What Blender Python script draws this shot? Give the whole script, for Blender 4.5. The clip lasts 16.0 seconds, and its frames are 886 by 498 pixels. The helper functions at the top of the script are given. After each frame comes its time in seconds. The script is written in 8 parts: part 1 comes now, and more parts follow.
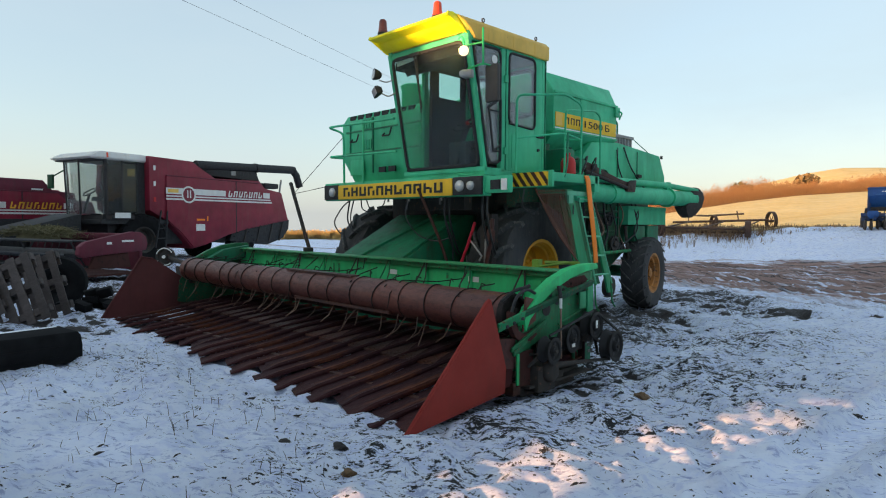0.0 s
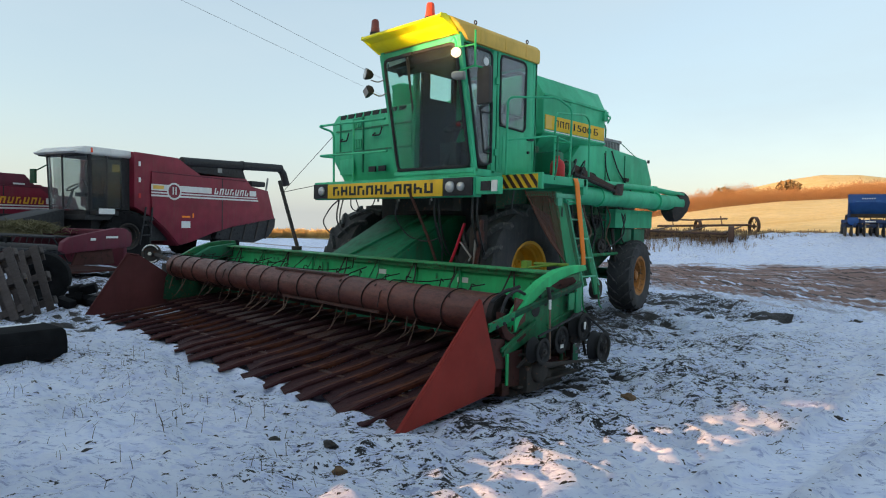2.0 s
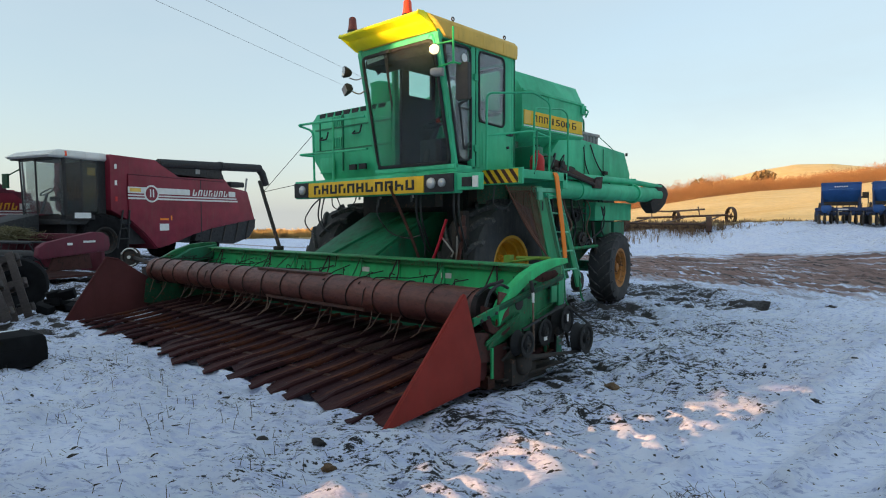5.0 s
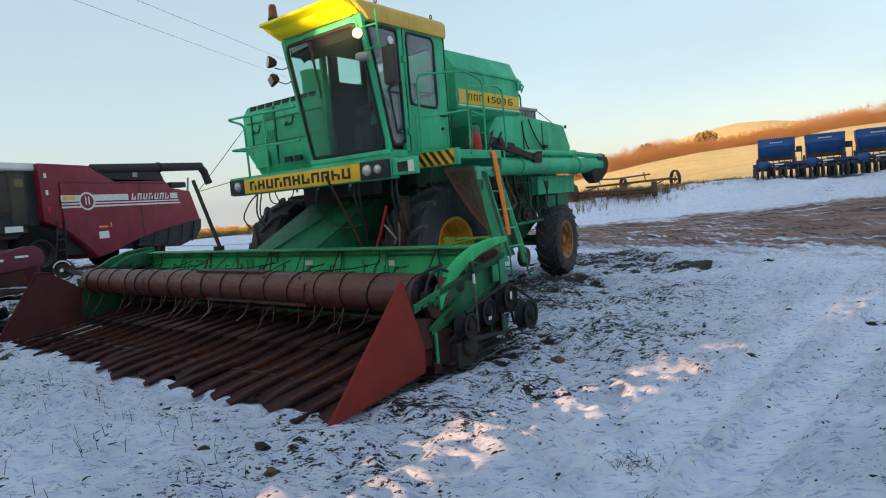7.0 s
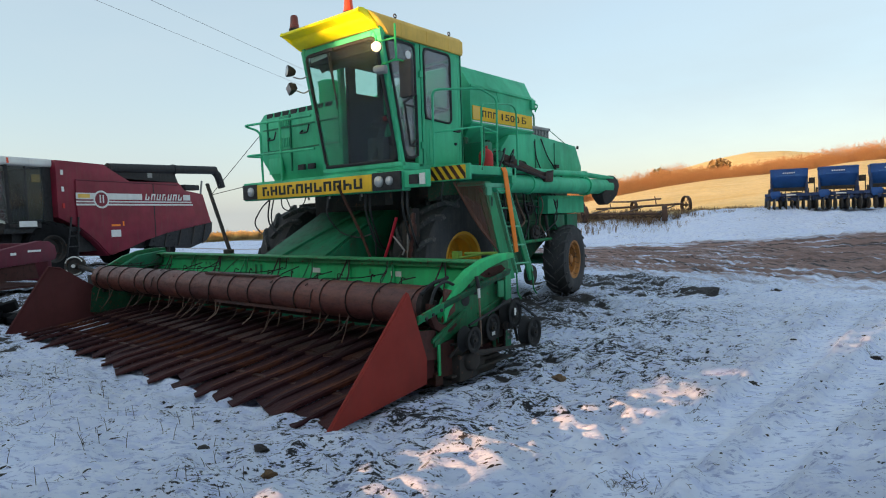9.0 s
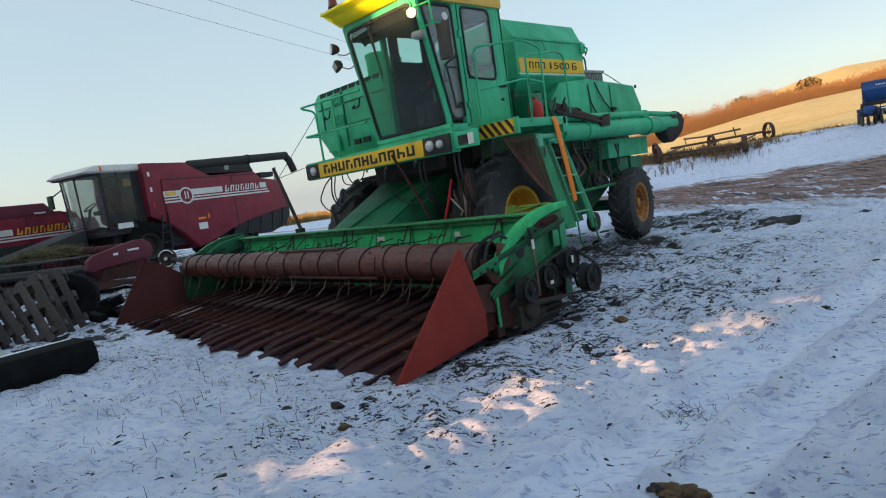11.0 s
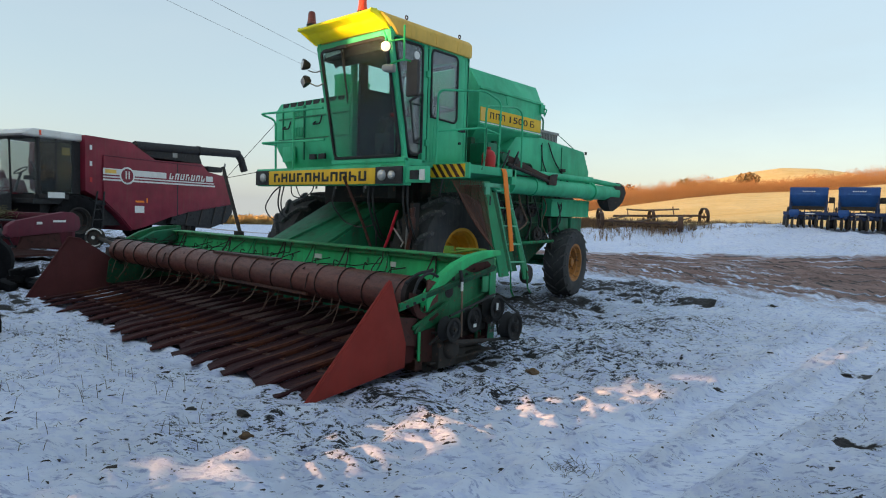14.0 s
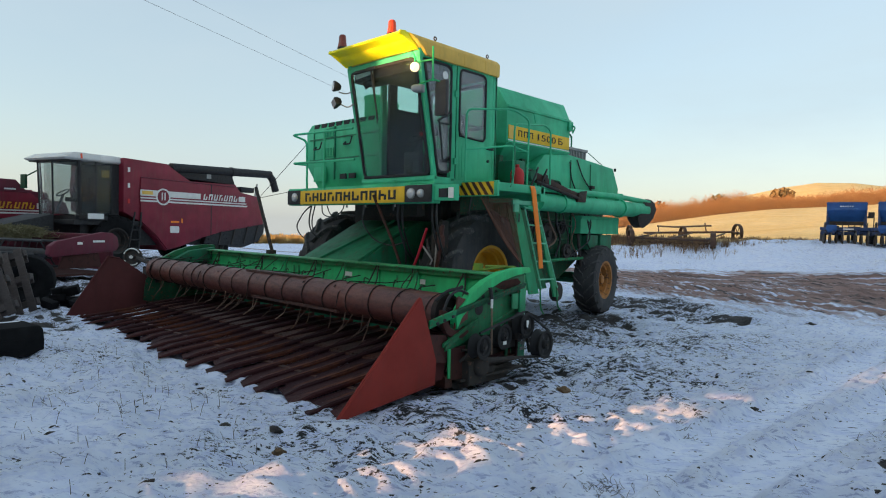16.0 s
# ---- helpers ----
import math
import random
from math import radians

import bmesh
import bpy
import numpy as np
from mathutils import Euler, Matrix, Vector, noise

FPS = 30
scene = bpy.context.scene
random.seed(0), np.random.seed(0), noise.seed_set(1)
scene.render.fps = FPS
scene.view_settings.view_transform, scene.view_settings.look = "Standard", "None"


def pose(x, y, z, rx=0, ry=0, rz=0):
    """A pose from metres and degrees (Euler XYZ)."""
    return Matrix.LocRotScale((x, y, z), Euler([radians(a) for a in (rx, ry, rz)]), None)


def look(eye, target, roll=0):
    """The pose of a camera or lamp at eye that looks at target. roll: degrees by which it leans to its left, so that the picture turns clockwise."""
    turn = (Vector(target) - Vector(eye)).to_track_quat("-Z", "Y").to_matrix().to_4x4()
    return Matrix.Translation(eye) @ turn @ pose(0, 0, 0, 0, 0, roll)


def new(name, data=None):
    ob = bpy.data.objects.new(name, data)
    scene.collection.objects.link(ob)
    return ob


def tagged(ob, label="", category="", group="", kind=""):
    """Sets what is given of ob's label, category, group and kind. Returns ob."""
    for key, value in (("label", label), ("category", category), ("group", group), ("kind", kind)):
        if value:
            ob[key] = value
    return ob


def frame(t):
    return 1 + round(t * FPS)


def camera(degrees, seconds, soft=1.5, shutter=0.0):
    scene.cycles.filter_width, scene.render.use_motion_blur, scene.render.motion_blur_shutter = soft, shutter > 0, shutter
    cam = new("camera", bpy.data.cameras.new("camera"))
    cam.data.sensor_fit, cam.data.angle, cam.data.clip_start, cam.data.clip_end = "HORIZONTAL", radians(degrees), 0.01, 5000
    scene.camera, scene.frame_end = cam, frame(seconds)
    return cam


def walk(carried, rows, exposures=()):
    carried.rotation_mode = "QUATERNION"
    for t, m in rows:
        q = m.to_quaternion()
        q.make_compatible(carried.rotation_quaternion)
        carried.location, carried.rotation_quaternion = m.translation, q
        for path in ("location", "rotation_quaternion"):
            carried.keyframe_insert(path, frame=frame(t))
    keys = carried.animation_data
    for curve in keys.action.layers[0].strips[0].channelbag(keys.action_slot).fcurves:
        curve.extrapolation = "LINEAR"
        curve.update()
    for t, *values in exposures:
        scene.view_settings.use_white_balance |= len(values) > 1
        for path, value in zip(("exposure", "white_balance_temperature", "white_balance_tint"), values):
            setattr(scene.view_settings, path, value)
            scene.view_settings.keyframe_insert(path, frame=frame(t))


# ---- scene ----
cam = camera(71.6, 16.0, soft=1.1)
PATH = [
    (0, (6.872, -7.195, 1.559), (5.452, -5.79, 1.47), 0.3),
    (0.5, (6.846, -7.2, 1.558), (5.47, -5.752, 1.463), 1.7),
    (1, (6.865, -7.231, 1.555), (5.465, -5.804, 1.509), 1.3),
    (1.5, (6.857, -7.254, 1.556), (5.457, -5.83, 1.446), 1.4),
    (2, (6.859, -7.25, 1.555), (5.472, -5.812, 1.469), 1.1),
    (2.5, (6.884, -7.263, 1.562), (5.537, -5.787, 1.477), 1.1),
    (3, (6.892, -7.301, 1.554), (5.526, -5.843, 1.451), 1.7),
    (3.5, (6.888, -7.288, 1.55), (5.514, -5.839, 1.438), 1.1),
    (3.7, (6.891, -7.293, 1.544), (5.559, -5.805, 1.437), 1.3),
    (5.8, (6.87, -7.252, 1.553), (5.516, -5.784, 1.448), -0.9),
    (6, (6.871, -7.234, 1.552), (5.527, -5.758, 1.427), -0.9),
    (6.5, (6.927, -7.173, 1.562), (5.607, -5.677, 1.423), -2.3),
    (7, (6.981, -7.108, 1.573), (5.741, -5.547, 1.413), -4.6),
    (7.5, (7.036, -7.078, 1.573), (5.79, -5.518, 1.45), -3.7),
    (8, (7.061, -7.106, 1.569), (5.795, -5.562, 1.461), -1.0),
    (8.5, (7.033, -7.136, 1.573), (5.757, -5.599, 1.467), -0.8),
    (8.7, (7.02, -7.151, 1.568), (5.754, -5.606, 1.459), -1.0),
    (10.8, (7.231, -7.066, 1.549), (5.822, -5.655, 1.387), -10.2),
    (11, (7.293, -7.106, 1.507), (5.845, -5.741, 1.299), -8.5),
    (11.5, (7.453, -7.125, 1.521), (6.149, -5.64, 1.216), -1.1),
    (12, (7.631, -6.989, 1.532), (6.249, -5.544, 1.476), -1.7),
    (12.5, (7.707, -6.953, 1.525), (6.364, -5.471, 1.52), -2.8),
    (13, (7.68, -7.003, 1.53), (6.316, -5.541, 1.473), -2.0),
    (13.5, (7.534, -7.114, 1.54), (6.173, -5.652, 1.445), -0.4),
    (14, (7.467, -7.195, 1.554), (6.157, -5.689, 1.432), 1.7),
    (14.5, (7.47, -7.238, 1.551), (6.032, -5.852, 1.436), -1.1),
    (15, (7.467, -7.216, 1.547), (6.046, -5.814, 1.431), 1.0),
    (15.5, (7.475, -7.233, 1.554), (6.101, -5.781, 1.486), 1.3),
    (16, (7.474, -7.224, 1.546), (6.094, -5.779, 1.481), 1.3),
]
walk(cam, [(t, look(eye, target, roll)) for t, eye, target, roll in PATH], [(0, 1.20), (7, 1.15), (8.5, 1.17), (12, 1.10), (16, 1.12)])

# ---- world and sun ----
SUN_EL, SUN_ROT = 5.0, 197.5          # degrees; low sun in front of the machines, cut off by an added wall
S = Vector((math.sin(radians(SUN_ROT)) * math.cos(radians(SUN_EL)), math.cos(radians(SUN_ROT)) * math.cos(radians(SUN_EL)), math.sin(radians(SUN_EL))))
world = bpy.data.worlds.new("sky")
scene.world = world
world.use_nodes = True
wn = world.node_tree
sky = wn.nodes.new("ShaderNodeTexSky")
sky.sky_type = "NISHITA"
sky.sun_disc = False
sky.sun_elevation = radians(9.0)
sky.sun_rotation = radians(SUN_ROT)
sky.air_density, sky.dust_density, sky.ozone_density = 1.0, 1.6, 1.2
bg = wn.nodes["Background"]
bg.inputs["Strength"].default_value = 0.15
# a thin veil of high cloud over the clear sky
vt = wn.nodes.new("ShaderNodeTexCoord")
vm = wn.nodes.new("ShaderNodeMapping")
vm.inputs["Scale"].default_value = (1.0, 1.0, 3.2)
vn = wn.nodes.new("ShaderNodeTexNoise")
vn.inputs["Scale"].default_value, vn.inputs["Detail"].default_value, vn.inputs["Roughness"].default_value = 1.7, 6, 0.55
vr = wn.nodes.new("ShaderNodeMapRange")
vr.inputs[1].default_value, vr.inputs[2].default_value, vr.inputs[3].default_value, vr.inputs[4].default_value = 0.35, 0.75, 0.54, 0.84
vx = wn.nodes.new("ShaderNodeMix")
vx.data_type = "RGBA"
vc = wn.nodes.new("ShaderNodeMix")          # the veil is warmer towards the horizon
vc.data_type = "RGBA"
vc.inputs[7].default_value = (1.84, 2.23, 2.45, 1)
va = wn.nodes.new("ShaderNodeMix")          # and its horizon turns from cool white to peach across the field
va.data_type = "RGBA"
va.inputs[6].default_value, va.inputs[7].default_value = (2.00, 2.22, 2.38, 1), (2.32, 2.25, 2.20, 1)
vz = wn.nodes.new("ShaderNodeMapRange")
vz.interpolation_type = "SMOOTHSTEP"
vz.inputs[1].default_value, vz.inputs[2].default_value = -0.85, -0.15
wn.links.new(vz.outputs[0], va.inputs[0])
wn.links.new(va.outputs[2], vc.inputs[6])
vw = wn.nodes.new("ShaderNodeMapRange")
vw.inputs[1].default_value, vw.inputs[2].default_value = 0.0, 0.18
wn.links.new(vw.outputs[0], vc.inputs[0])
wn.links.new(vc.outputs[2], vx.inputs[7])
wn.links.new(vt.outputs["Generated"], vm.inputs[0])
wn.links.new(vm.outputs[0], vn.inputs["Vector"])
wn.links.new(vn.outputs[0], vr.inputs[0])
vs = wn.nodes.new("ShaderNodeSeparateXYZ")
wn.links.new(vt.outputs["Generated"], vs.inputs[0])
vh = wn.nodes.new("ShaderNodeMapRange")
vh.interpolation_type = "SMOOTHSTEP"
vh.inputs[1].default_value, vh.inputs[2].default_value, vh.inputs[3].default_value, vh.inputs[4].default_value = 0.34, 0.80, 1.0, 0.90
wn.links.new(vs.outputs[2], vh.inputs[0])
wn.links.new(vs.outputs[2], vw.inputs[0])
wn.links.new(vs.outputs[0], vz.inputs[0])
vp = wn.nodes.new("ShaderNodeMath")
vp.operation = "MULTIPLY"
wn.links.new(vr.outputs[0], vp.inputs[0])
wn.links.new(vh.outputs[0], vp.inputs[1])
wn.links.new(vp.outputs[0], vx.inputs[0])
sm = wn.nodes.new("ShaderNodeMath")
sm.operation = "MAXIMUM"
sm.inputs[1].default_value = 0.012
sc3 = wn.nodes.new("ShaderNodeCombineXYZ")
wn.links.new(vs.outputs[2], sm.inputs[0])
wn.links.new(vs.outputs[0], sc3.inputs[0])
wn.links.new(vs.outputs[1], sc3.inputs[1])
wn.links.new(sm.outputs[0], sc3.inputs[2])
wn.links.new(sc3.outputs[0], sky.inputs[0])
wn.links.new(sky.outputs[0], vx.inputs[6])
wn.links.new(vx.outputs[2], bg.inputs["Color"])
sun = new("sun", bpy.data.lights.new("sun", "SUN"))
sun.data.energy, sun.data.angle, sun.data.color = 3.9, radians(0.5), (1.0, 0.53, 0.25)
sun.matrix_world = look((-20, -60, 12), Vector((-20, -60, 12)) - S)

# the lit work lamp under the cab's visor
glow = new("work_lamp_light", bpy.data.lights.new("work_lamp_light", "SPOT"))
glow.data.energy, glow.data.color, glow.data.shadow_soft_size = 14.0, (1.0, 0.80, 0.30), 0.05
glow.data.spot_size, glow.data.spot_blend = radians(130), 0.8
glow.matrix_world = look((2.0, -2.14, 3.50), (1.35, -1.98, 3.82))


# ---- materials ----
def ramp(nt, fac, stops):
    r = nt.nodes.new("ShaderNodeValToRGB")
    el = r.color_ramp.elements
    while len(el) < len(stops):
        el.new(0.5)
    for e, (p, c) in zip(el, stops):
        e.position, e.color = p, (c, c, c, 1) if isinstance(c, (int, float)) else (*c, 1)
    nt.links.new(fac, r.inputs[0])
    return r.outputs[0]


def tex(nt, scale, detail=5, rough=0.6, kind="ShaderNodeTexNoise", coord="Object", stretch=None, turn=0.0):
    tc = nt.nodes.new("ShaderNodeTexCoord")
    out = tc.outputs[coord]
    if stretch:
        mp = nt.nodes.new("ShaderNodeMapping")
        mp.inputs["Scale"].default_value = stretch
        if turn:                # turned about z before it is stretched
            tm = nt.nodes.new("ShaderNodeMapping")
            tm.inputs["Rotation"].default_value = (0, 0, radians(turn))
            nt.links.new(out, tm.inputs[0])
            out = tm.outputs[0]
        nt.links.new(out, mp.inputs[0])
        out = mp.outputs[0]
    n = nt.nodes.new(kind)
    nt.links.new(out, n.inputs["Vector"])
    n.inputs["Scale"].default_value = scale
    if kind == "ShaderNodeTexNoise":
        n.inputs["Detail"].default_value, n.inputs["Roughness"].default_value = detail, rough
        return n.outputs[0]
    return n.outputs["Distance"]


def mix(nt, fac, a, b):
    m = nt.nodes.new("ShaderNodeMix")
    m.data_type = "RGBA"
    for sock, v in ((m.inputs[0], fac), (m.inputs[6], a), (m.inputs[7], b)):
        if hasattr(v, "is_linked"):
            nt.links.new(v, sock)
        else:
            sock.default_value = v if isinstance(v, (int, float)) else (*v, 1)
    return m.outputs[2]


def bump(nt, bs, height, strength, dist):
    b = nt.nodes.new("ShaderNodeBump")
    b.inputs["Strength"].default_value, b.inputs["Distance"].default_value = strength, dist
    nt.links.new(height, b.inputs["Height"])
    nt.links.new(b.outputs[0], bs.inputs["Normal"])


def base(name):
    m = bpy.data.materials.new(name)
    m.use_nodes = True
    return m, m.node_tree, m.node_tree.nodes["Principled BSDF"]


def painted(name, col, wear=(0.10, 0.055, 0.03), amount=0.62, rough=0.45, metal=0.0, dirt=(0.09, 0.075, 0.06), dirty=0.4, fade=0.22, scale=1.0, coat=0.0, gloss=0.4):
    """Paint with sun-fading, dust and chips of rust."""
    m, nt, bs = base(name)
    big = tex(nt, 1.3 * scale, 4)
    fine = tex(nt, 14 * scale, 8, 0.7)
    pale = tuple(min(1, c * (1 + fade) + 0.03 * fade) for c in col)
    deep = tuple(c * (1 - fade) for c in col)
    c = mix(nt, ramp(nt, big, ((0.3, 0), (0.7, 1))), deep, pale)
    grime = tex(nt, 3.1 * scale, 9, 0.72, stretch=(1, 1, 0.35))
    c = mix(nt, ramp(nt, grime, ((0.48, 0), (0.85, dirty))), c, dirt)
    streak = tex(nt, 8 * scale, 6, 0.65, stretch=(1, 1, 0.12))
    c = mix(nt, ramp(nt, streak, ((0.50, 0), (0.78, dirty * 0.7))), c, dirt)
    chip = ramp(nt, fine, ((amount, 0), (amount + 0.06, 1)))
    c = mix(nt, chip, c, wear)
    nt.links.new(c, bs.inputs["Base Color"])
    nt.links.new(ramp(nt, grime, ((0.3, rough), (0.8, min(1, rough + 0.35)))), bs.inputs["Roughness"])
    bs.inputs["Metallic"].default_value = metal
    bs.inputs["Coat Weight"].default_value = coat
    bs.inputs["Specular IOR Level"].default_value = gloss
    dent = nt.nodes.new("ShaderNodeMath")       # chips and shallow dents of the sheet
    dent.operation = "MULTIPLY_ADD"
    nt.links.new(tex(nt, 2.4 * scale, 2, 0.5), dent.inputs[0])
    dent.inputs[1].default_value = 5.0
    nt.links.new(fine, dent.inputs[2])
    bump(nt, bs, dent.outputs[0], 0.3, 0.005)
    return m


def rusty(name, a, b, c, rough=0.75, stretch=(1, 1, 1), metal=0.15):
    m, nt, bs = base(name)
    n1 = tex(nt, 2.2, 8, 0.7, stretch=stretch)
    n2 = tex(nt, 26, 8, 0.75, stretch=stretch)
    col = mix(nt, ramp(nt, n1, ((0.32, 0), (0.62, 1))), a, b)
    col = mix(nt, ramp(nt, n2, ((0.45, 0), (0.72, 0.8))), col, c)
    info = nt.nodes.new("ShaderNodeObjectInfo")
    hs = nt.nodes.new("ShaderNodeHueSaturation")
    nt.links.new(col, hs.inputs["Color"])
    nt.links.new(ramp(nt, info.outputs["Random"], ((0, 0.75), (1, 1.3))), hs.inputs["Value"])
    nt.links.new(hs.outputs[0], bs.inputs["Base Color"])
    nt.links.new(ramp(nt, n2, ((0.3, rough - 0.25), (0.7, rough))), bs.inputs["Roughness"])
    bs.inputs["Metallic"].default_value = metal
    bump(nt, bs, n2, 0.5, 0.006)
    return m


def plain(name, col, rough=0.6, metal=0.0, var=0.25, scale=12, emit=0.0, gloss=0.5):
    m, nt, bs = base(name)
    n = tex(nt, scale, 6, 0.65)
    c = mix(nt, ramp(nt, n, ((0.3, 0), (0.75, 1))), tuple(v * (1 - var) for v in col), tuple(min(1, v * (1 + var)) for v in col))
    nt.links.new(c, bs.inputs["Base Color"])
    bs.inputs["Roughness"].default_value, bs.inputs["Metallic"].default_value = rough, metal
    bs.inputs["Specular IOR Level"].default_value = gloss
    if emit:
        bs.inputs["Emission Color"].default_value = (*col, 1)
        bs.inputs["Emission Strength"].default_value = emit
    bump(nt, bs, n, 0.2, 0.003)
    return m


def glass(name, tint, dust=0.018, fine=7):
    """Clear glass with a thin pale film, for dust and for painted sky reflection."""
    m, nt, bs = base(name)
    bs.inputs["Base Color"].default_value = (*tint, 1)
    bs.inputs["Roughness"].default_value = 0.0
    bs.inputs["Transmission Weight"].default_value = 1.0
    bs.inputs["IOR"].default_value = 1.4 if fine < 3 else 1.22
    film = nt.nodes.new("ShaderNodeBsdfDiffuse")
    film.inputs["Color"].default_value = (0.60, 0.63, 0.66, 1)
    mx = nt.nodes.new("ShaderNodeMixShader")
    nt.links.new(ramp(nt, tex(nt, 3.5 if fine > 3 else 1.1, fine, 0.6), ((0.3, dust * 0.5), (0.8, dust * 1.6))), mx.inputs[0])
    nt.links.new(bs.outputs[0], mx.inputs[1])
    nt.links.new(film.outputs[0], mx.inputs[2])
    nt.links.new(mx.outputs[0], nt.nodes["Material Output"].inputs["Surface"])
    return m


GREEN = painted("teal_green_paint", (0.042, 0.475, 0.240), amount=0.68, dirty=0.42, dirt=(0.045, 0.10, 0.065))
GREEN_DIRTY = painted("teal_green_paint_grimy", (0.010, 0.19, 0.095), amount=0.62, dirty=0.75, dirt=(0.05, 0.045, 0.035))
GREEN_MUDDY = painted("muddy_green_paint", (0.015, 0.26, 0.105), amount=0.54, dirty=0.95, dirt=(0.040, 0.030, 0.018), scale=1.5, gloss=0.2)
# grimy green painted near black, also for shade in voids and recesses
GREEN_BLACK = painted("near_black_green_paint", (0.010, 0.085, 0.040), amount=0.56, dirty=0.9, dirt=(0.020, 0.017, 0.013), scale=1.8, gloss=0.25)
GREEN_NEW = painted("bright_green_paint", (0.015, 0.468, 0.150), amount=0.66, dirty=0.7, dirt=(0.056, 0.065, 0.039))
YELLOW = painted("faded_yellow_paint", (0.80, 0.50, 0.10), amount=0.70, dirty=0.35, fade=0.12)
# glossier roof yellow, painted brighter for the light on the visor
YELLOW_VISOR = painted("lit_glossy_yellow_paint", (0.90, 0.80, 0.004), amount=0.76, dirty=0.15, fade=0.05, rough=0.3)
YELLOW_SIGN = painted("yellow_sign_paint", (0.82, 0.50, 0.02), amount=0.74, dirty=0.3, fade=0.08)
YELLOW_RIM = painted("yellow_rim_paint", (0.82, 0.42, 0.03), amount=0.66, dirty=0.6, dirt=(0.12, 0.08, 0.05))
OCHRE_RIM = painted("ochre_rim_paint", (0.40, 0.16, 0.03), amount=0.54, dirty=0.85, dirt=(0.12, 0.08, 0.05))
RED_PRIMER = painted("red_primer", (0.245, 0.030, 0.022), wear=(0.15, 0.05, 0.03), amount=0.66, rough=0.75, dirty=0.4, dirt=(0.12, 0.05, 0.04), gloss=0.2)
RED_DARK = painted("dark_rusted_red", (0.060, 0.016, 0.012), wear=(0.03, 0.012, 0.009), amount=0.56, rough=0.8, dirty=0.6, dirt=(0.03, 0.02, 0.016))
# red primer painted darker for the shadow on the far divider
RED_DULL = painted("shaded_red_primer", (0.092, 0.019, 0.019), wear=(0.072, 0.024, 0.018), amount=0.62, rough=0.75, dirty=0.6, dirt=(0.06, 0.026, 0.020))
MAROON = painted("maroon_paint", (0.20, 0.007, 0.026), amount=0.74, dirty=0.42, rough=0.35, dirt=(0.14, 0.07, 0.06))
MAROON_GRIMY = painted("grimy_maroon_paint", (0.115, 0.008, 0.024), amount=0.70, dirty=0.6, rough=0.5, dirt=(0.07, 0.04, 0.04))
def tray_rust():
    """Dark rust in long streaks, each tray a little different, with grains of snow."""
    m, nt, bs = base("rusted_tray")
    n1, n2 = tex(nt, 2.6, 8, 0.7, stretch=(1.6, 0.16, 1)), tex(nt, 30, 8, 0.75, stretch=(1, 0.2, 1))
    info = nt.nodes.new("ShaderNodeObjectInfo")
    tone = mix(nt, info.outputs["Random"], (0.036, 0.013, 0.016), (0.072, 0.022, 0.020))
    col = mix(nt, ramp(nt, n1, ((0.40, 0), (0.66, 1))), (0.026, 0.011, 0.014), tone)
    warm = tex(nt, 1.7, 6, 0.65, stretch=(2.2, 0.5, 1))
    warm = ramp(nt, warm, ((0.55, 0), (0.68, 0.8)))
    col = mix(nt, warm, col, (0.175, 0.055, 0.018))
    col = mix(nt, ramp(nt, n2, ((0.5, 0), (0.70, 0.75))), col, (0.012, 0.006, 0.006))
    grain = tex(nt, 16, 7, 0.75, stretch=(3.2, 0.35, 1))
    col = mix(nt, ramp(nt, grain, ((0.680, 0), (0.705, 0.85))), col, (0.62, 0.67, 0.78))
    nt.links.new(col, bs.inputs["Base Color"])
    nt.links.new(ramp(nt, n2, ((0.3, 0.6), (0.7, 0.85))), bs.inputs["Roughness"])
    bs.inputs["Specular IOR Level"].default_value = 0.14
    bump(nt, bs, n2, 0.5, 0.006)
    return m


TRAY = tray_rust()
WHITE = painted("off_white_paint", (0.72, 0.71, 0.68), amount=0.78, dirty=0.3, fade=0.06)
BLACK = plain("black_paint", (0.031, 0.031, 0.033), 0.6, var=0.45, gloss=0.25)
GREEN_WORN = painted("worn_green_paint", (0.020, 0.30, 0.125), amount=0.60, dirty=0.6, dirt=(0.05, 0.07, 0.045))
GREEN_PALE = painted("sun_bleached_green_paint", (0.12, 0.50, 0.30), amount=0.64, dirty=0.45, dirt=(0.10, 0.13, 0.09))
# grimy feeder green, painted darker for the shade under the cab
GREEN_FEEDER = painted("grimy_shaded_green_paint", (0.012, 0.17, 0.075), amount=0.60, dirty=0.95, dirt=(0.045, 0.032, 0.024), scale=0.9, gloss=0.25)
CRIMSON = painted("crimson_paint", (0.55, 0.010, 0.035), amount=0.76, dirty=0.25)
DARK = painted("dark_greasy_steel", (0.036, 0.033, 0.031), wear=(0.13, 0.068, 0.045), amount=0.58, rough=0.7, dirty=0.6, dirt=(0.085, 0.066, 0.052), gloss=0.3)
RUBBER = painted("tyre_rubber", (0.055, 0.055, 0.058), wear=(0.10, 0.092, 0.085), amount=0.60, rough=0.85, dirty=0.7, dirt=(0.13, 0.12, 0.11), gloss=0.2, scale=1.4)
RUBBER_WORN = painted("scuffed_tyre_rubber", (0.075, 0.074, 0.076), wear=(0.15, 0.14, 0.13), amount=0.52, rough=0.85, dirty=0.7, dirt=(0.16, 0.15, 0.14), gloss=0.2, scale=1.8)
HOSE = plain("rubber_hose", (0.022, 0.022, 0.023), 0.5)
STEEL = plain("worn_steel", (0.33, 0.31, 0.29), 0.42, 0.8, var=0.3)
GREY = painted("grey_paint", (0.30, 0.30, 0.29), amount=0.66, dirty=0.5)
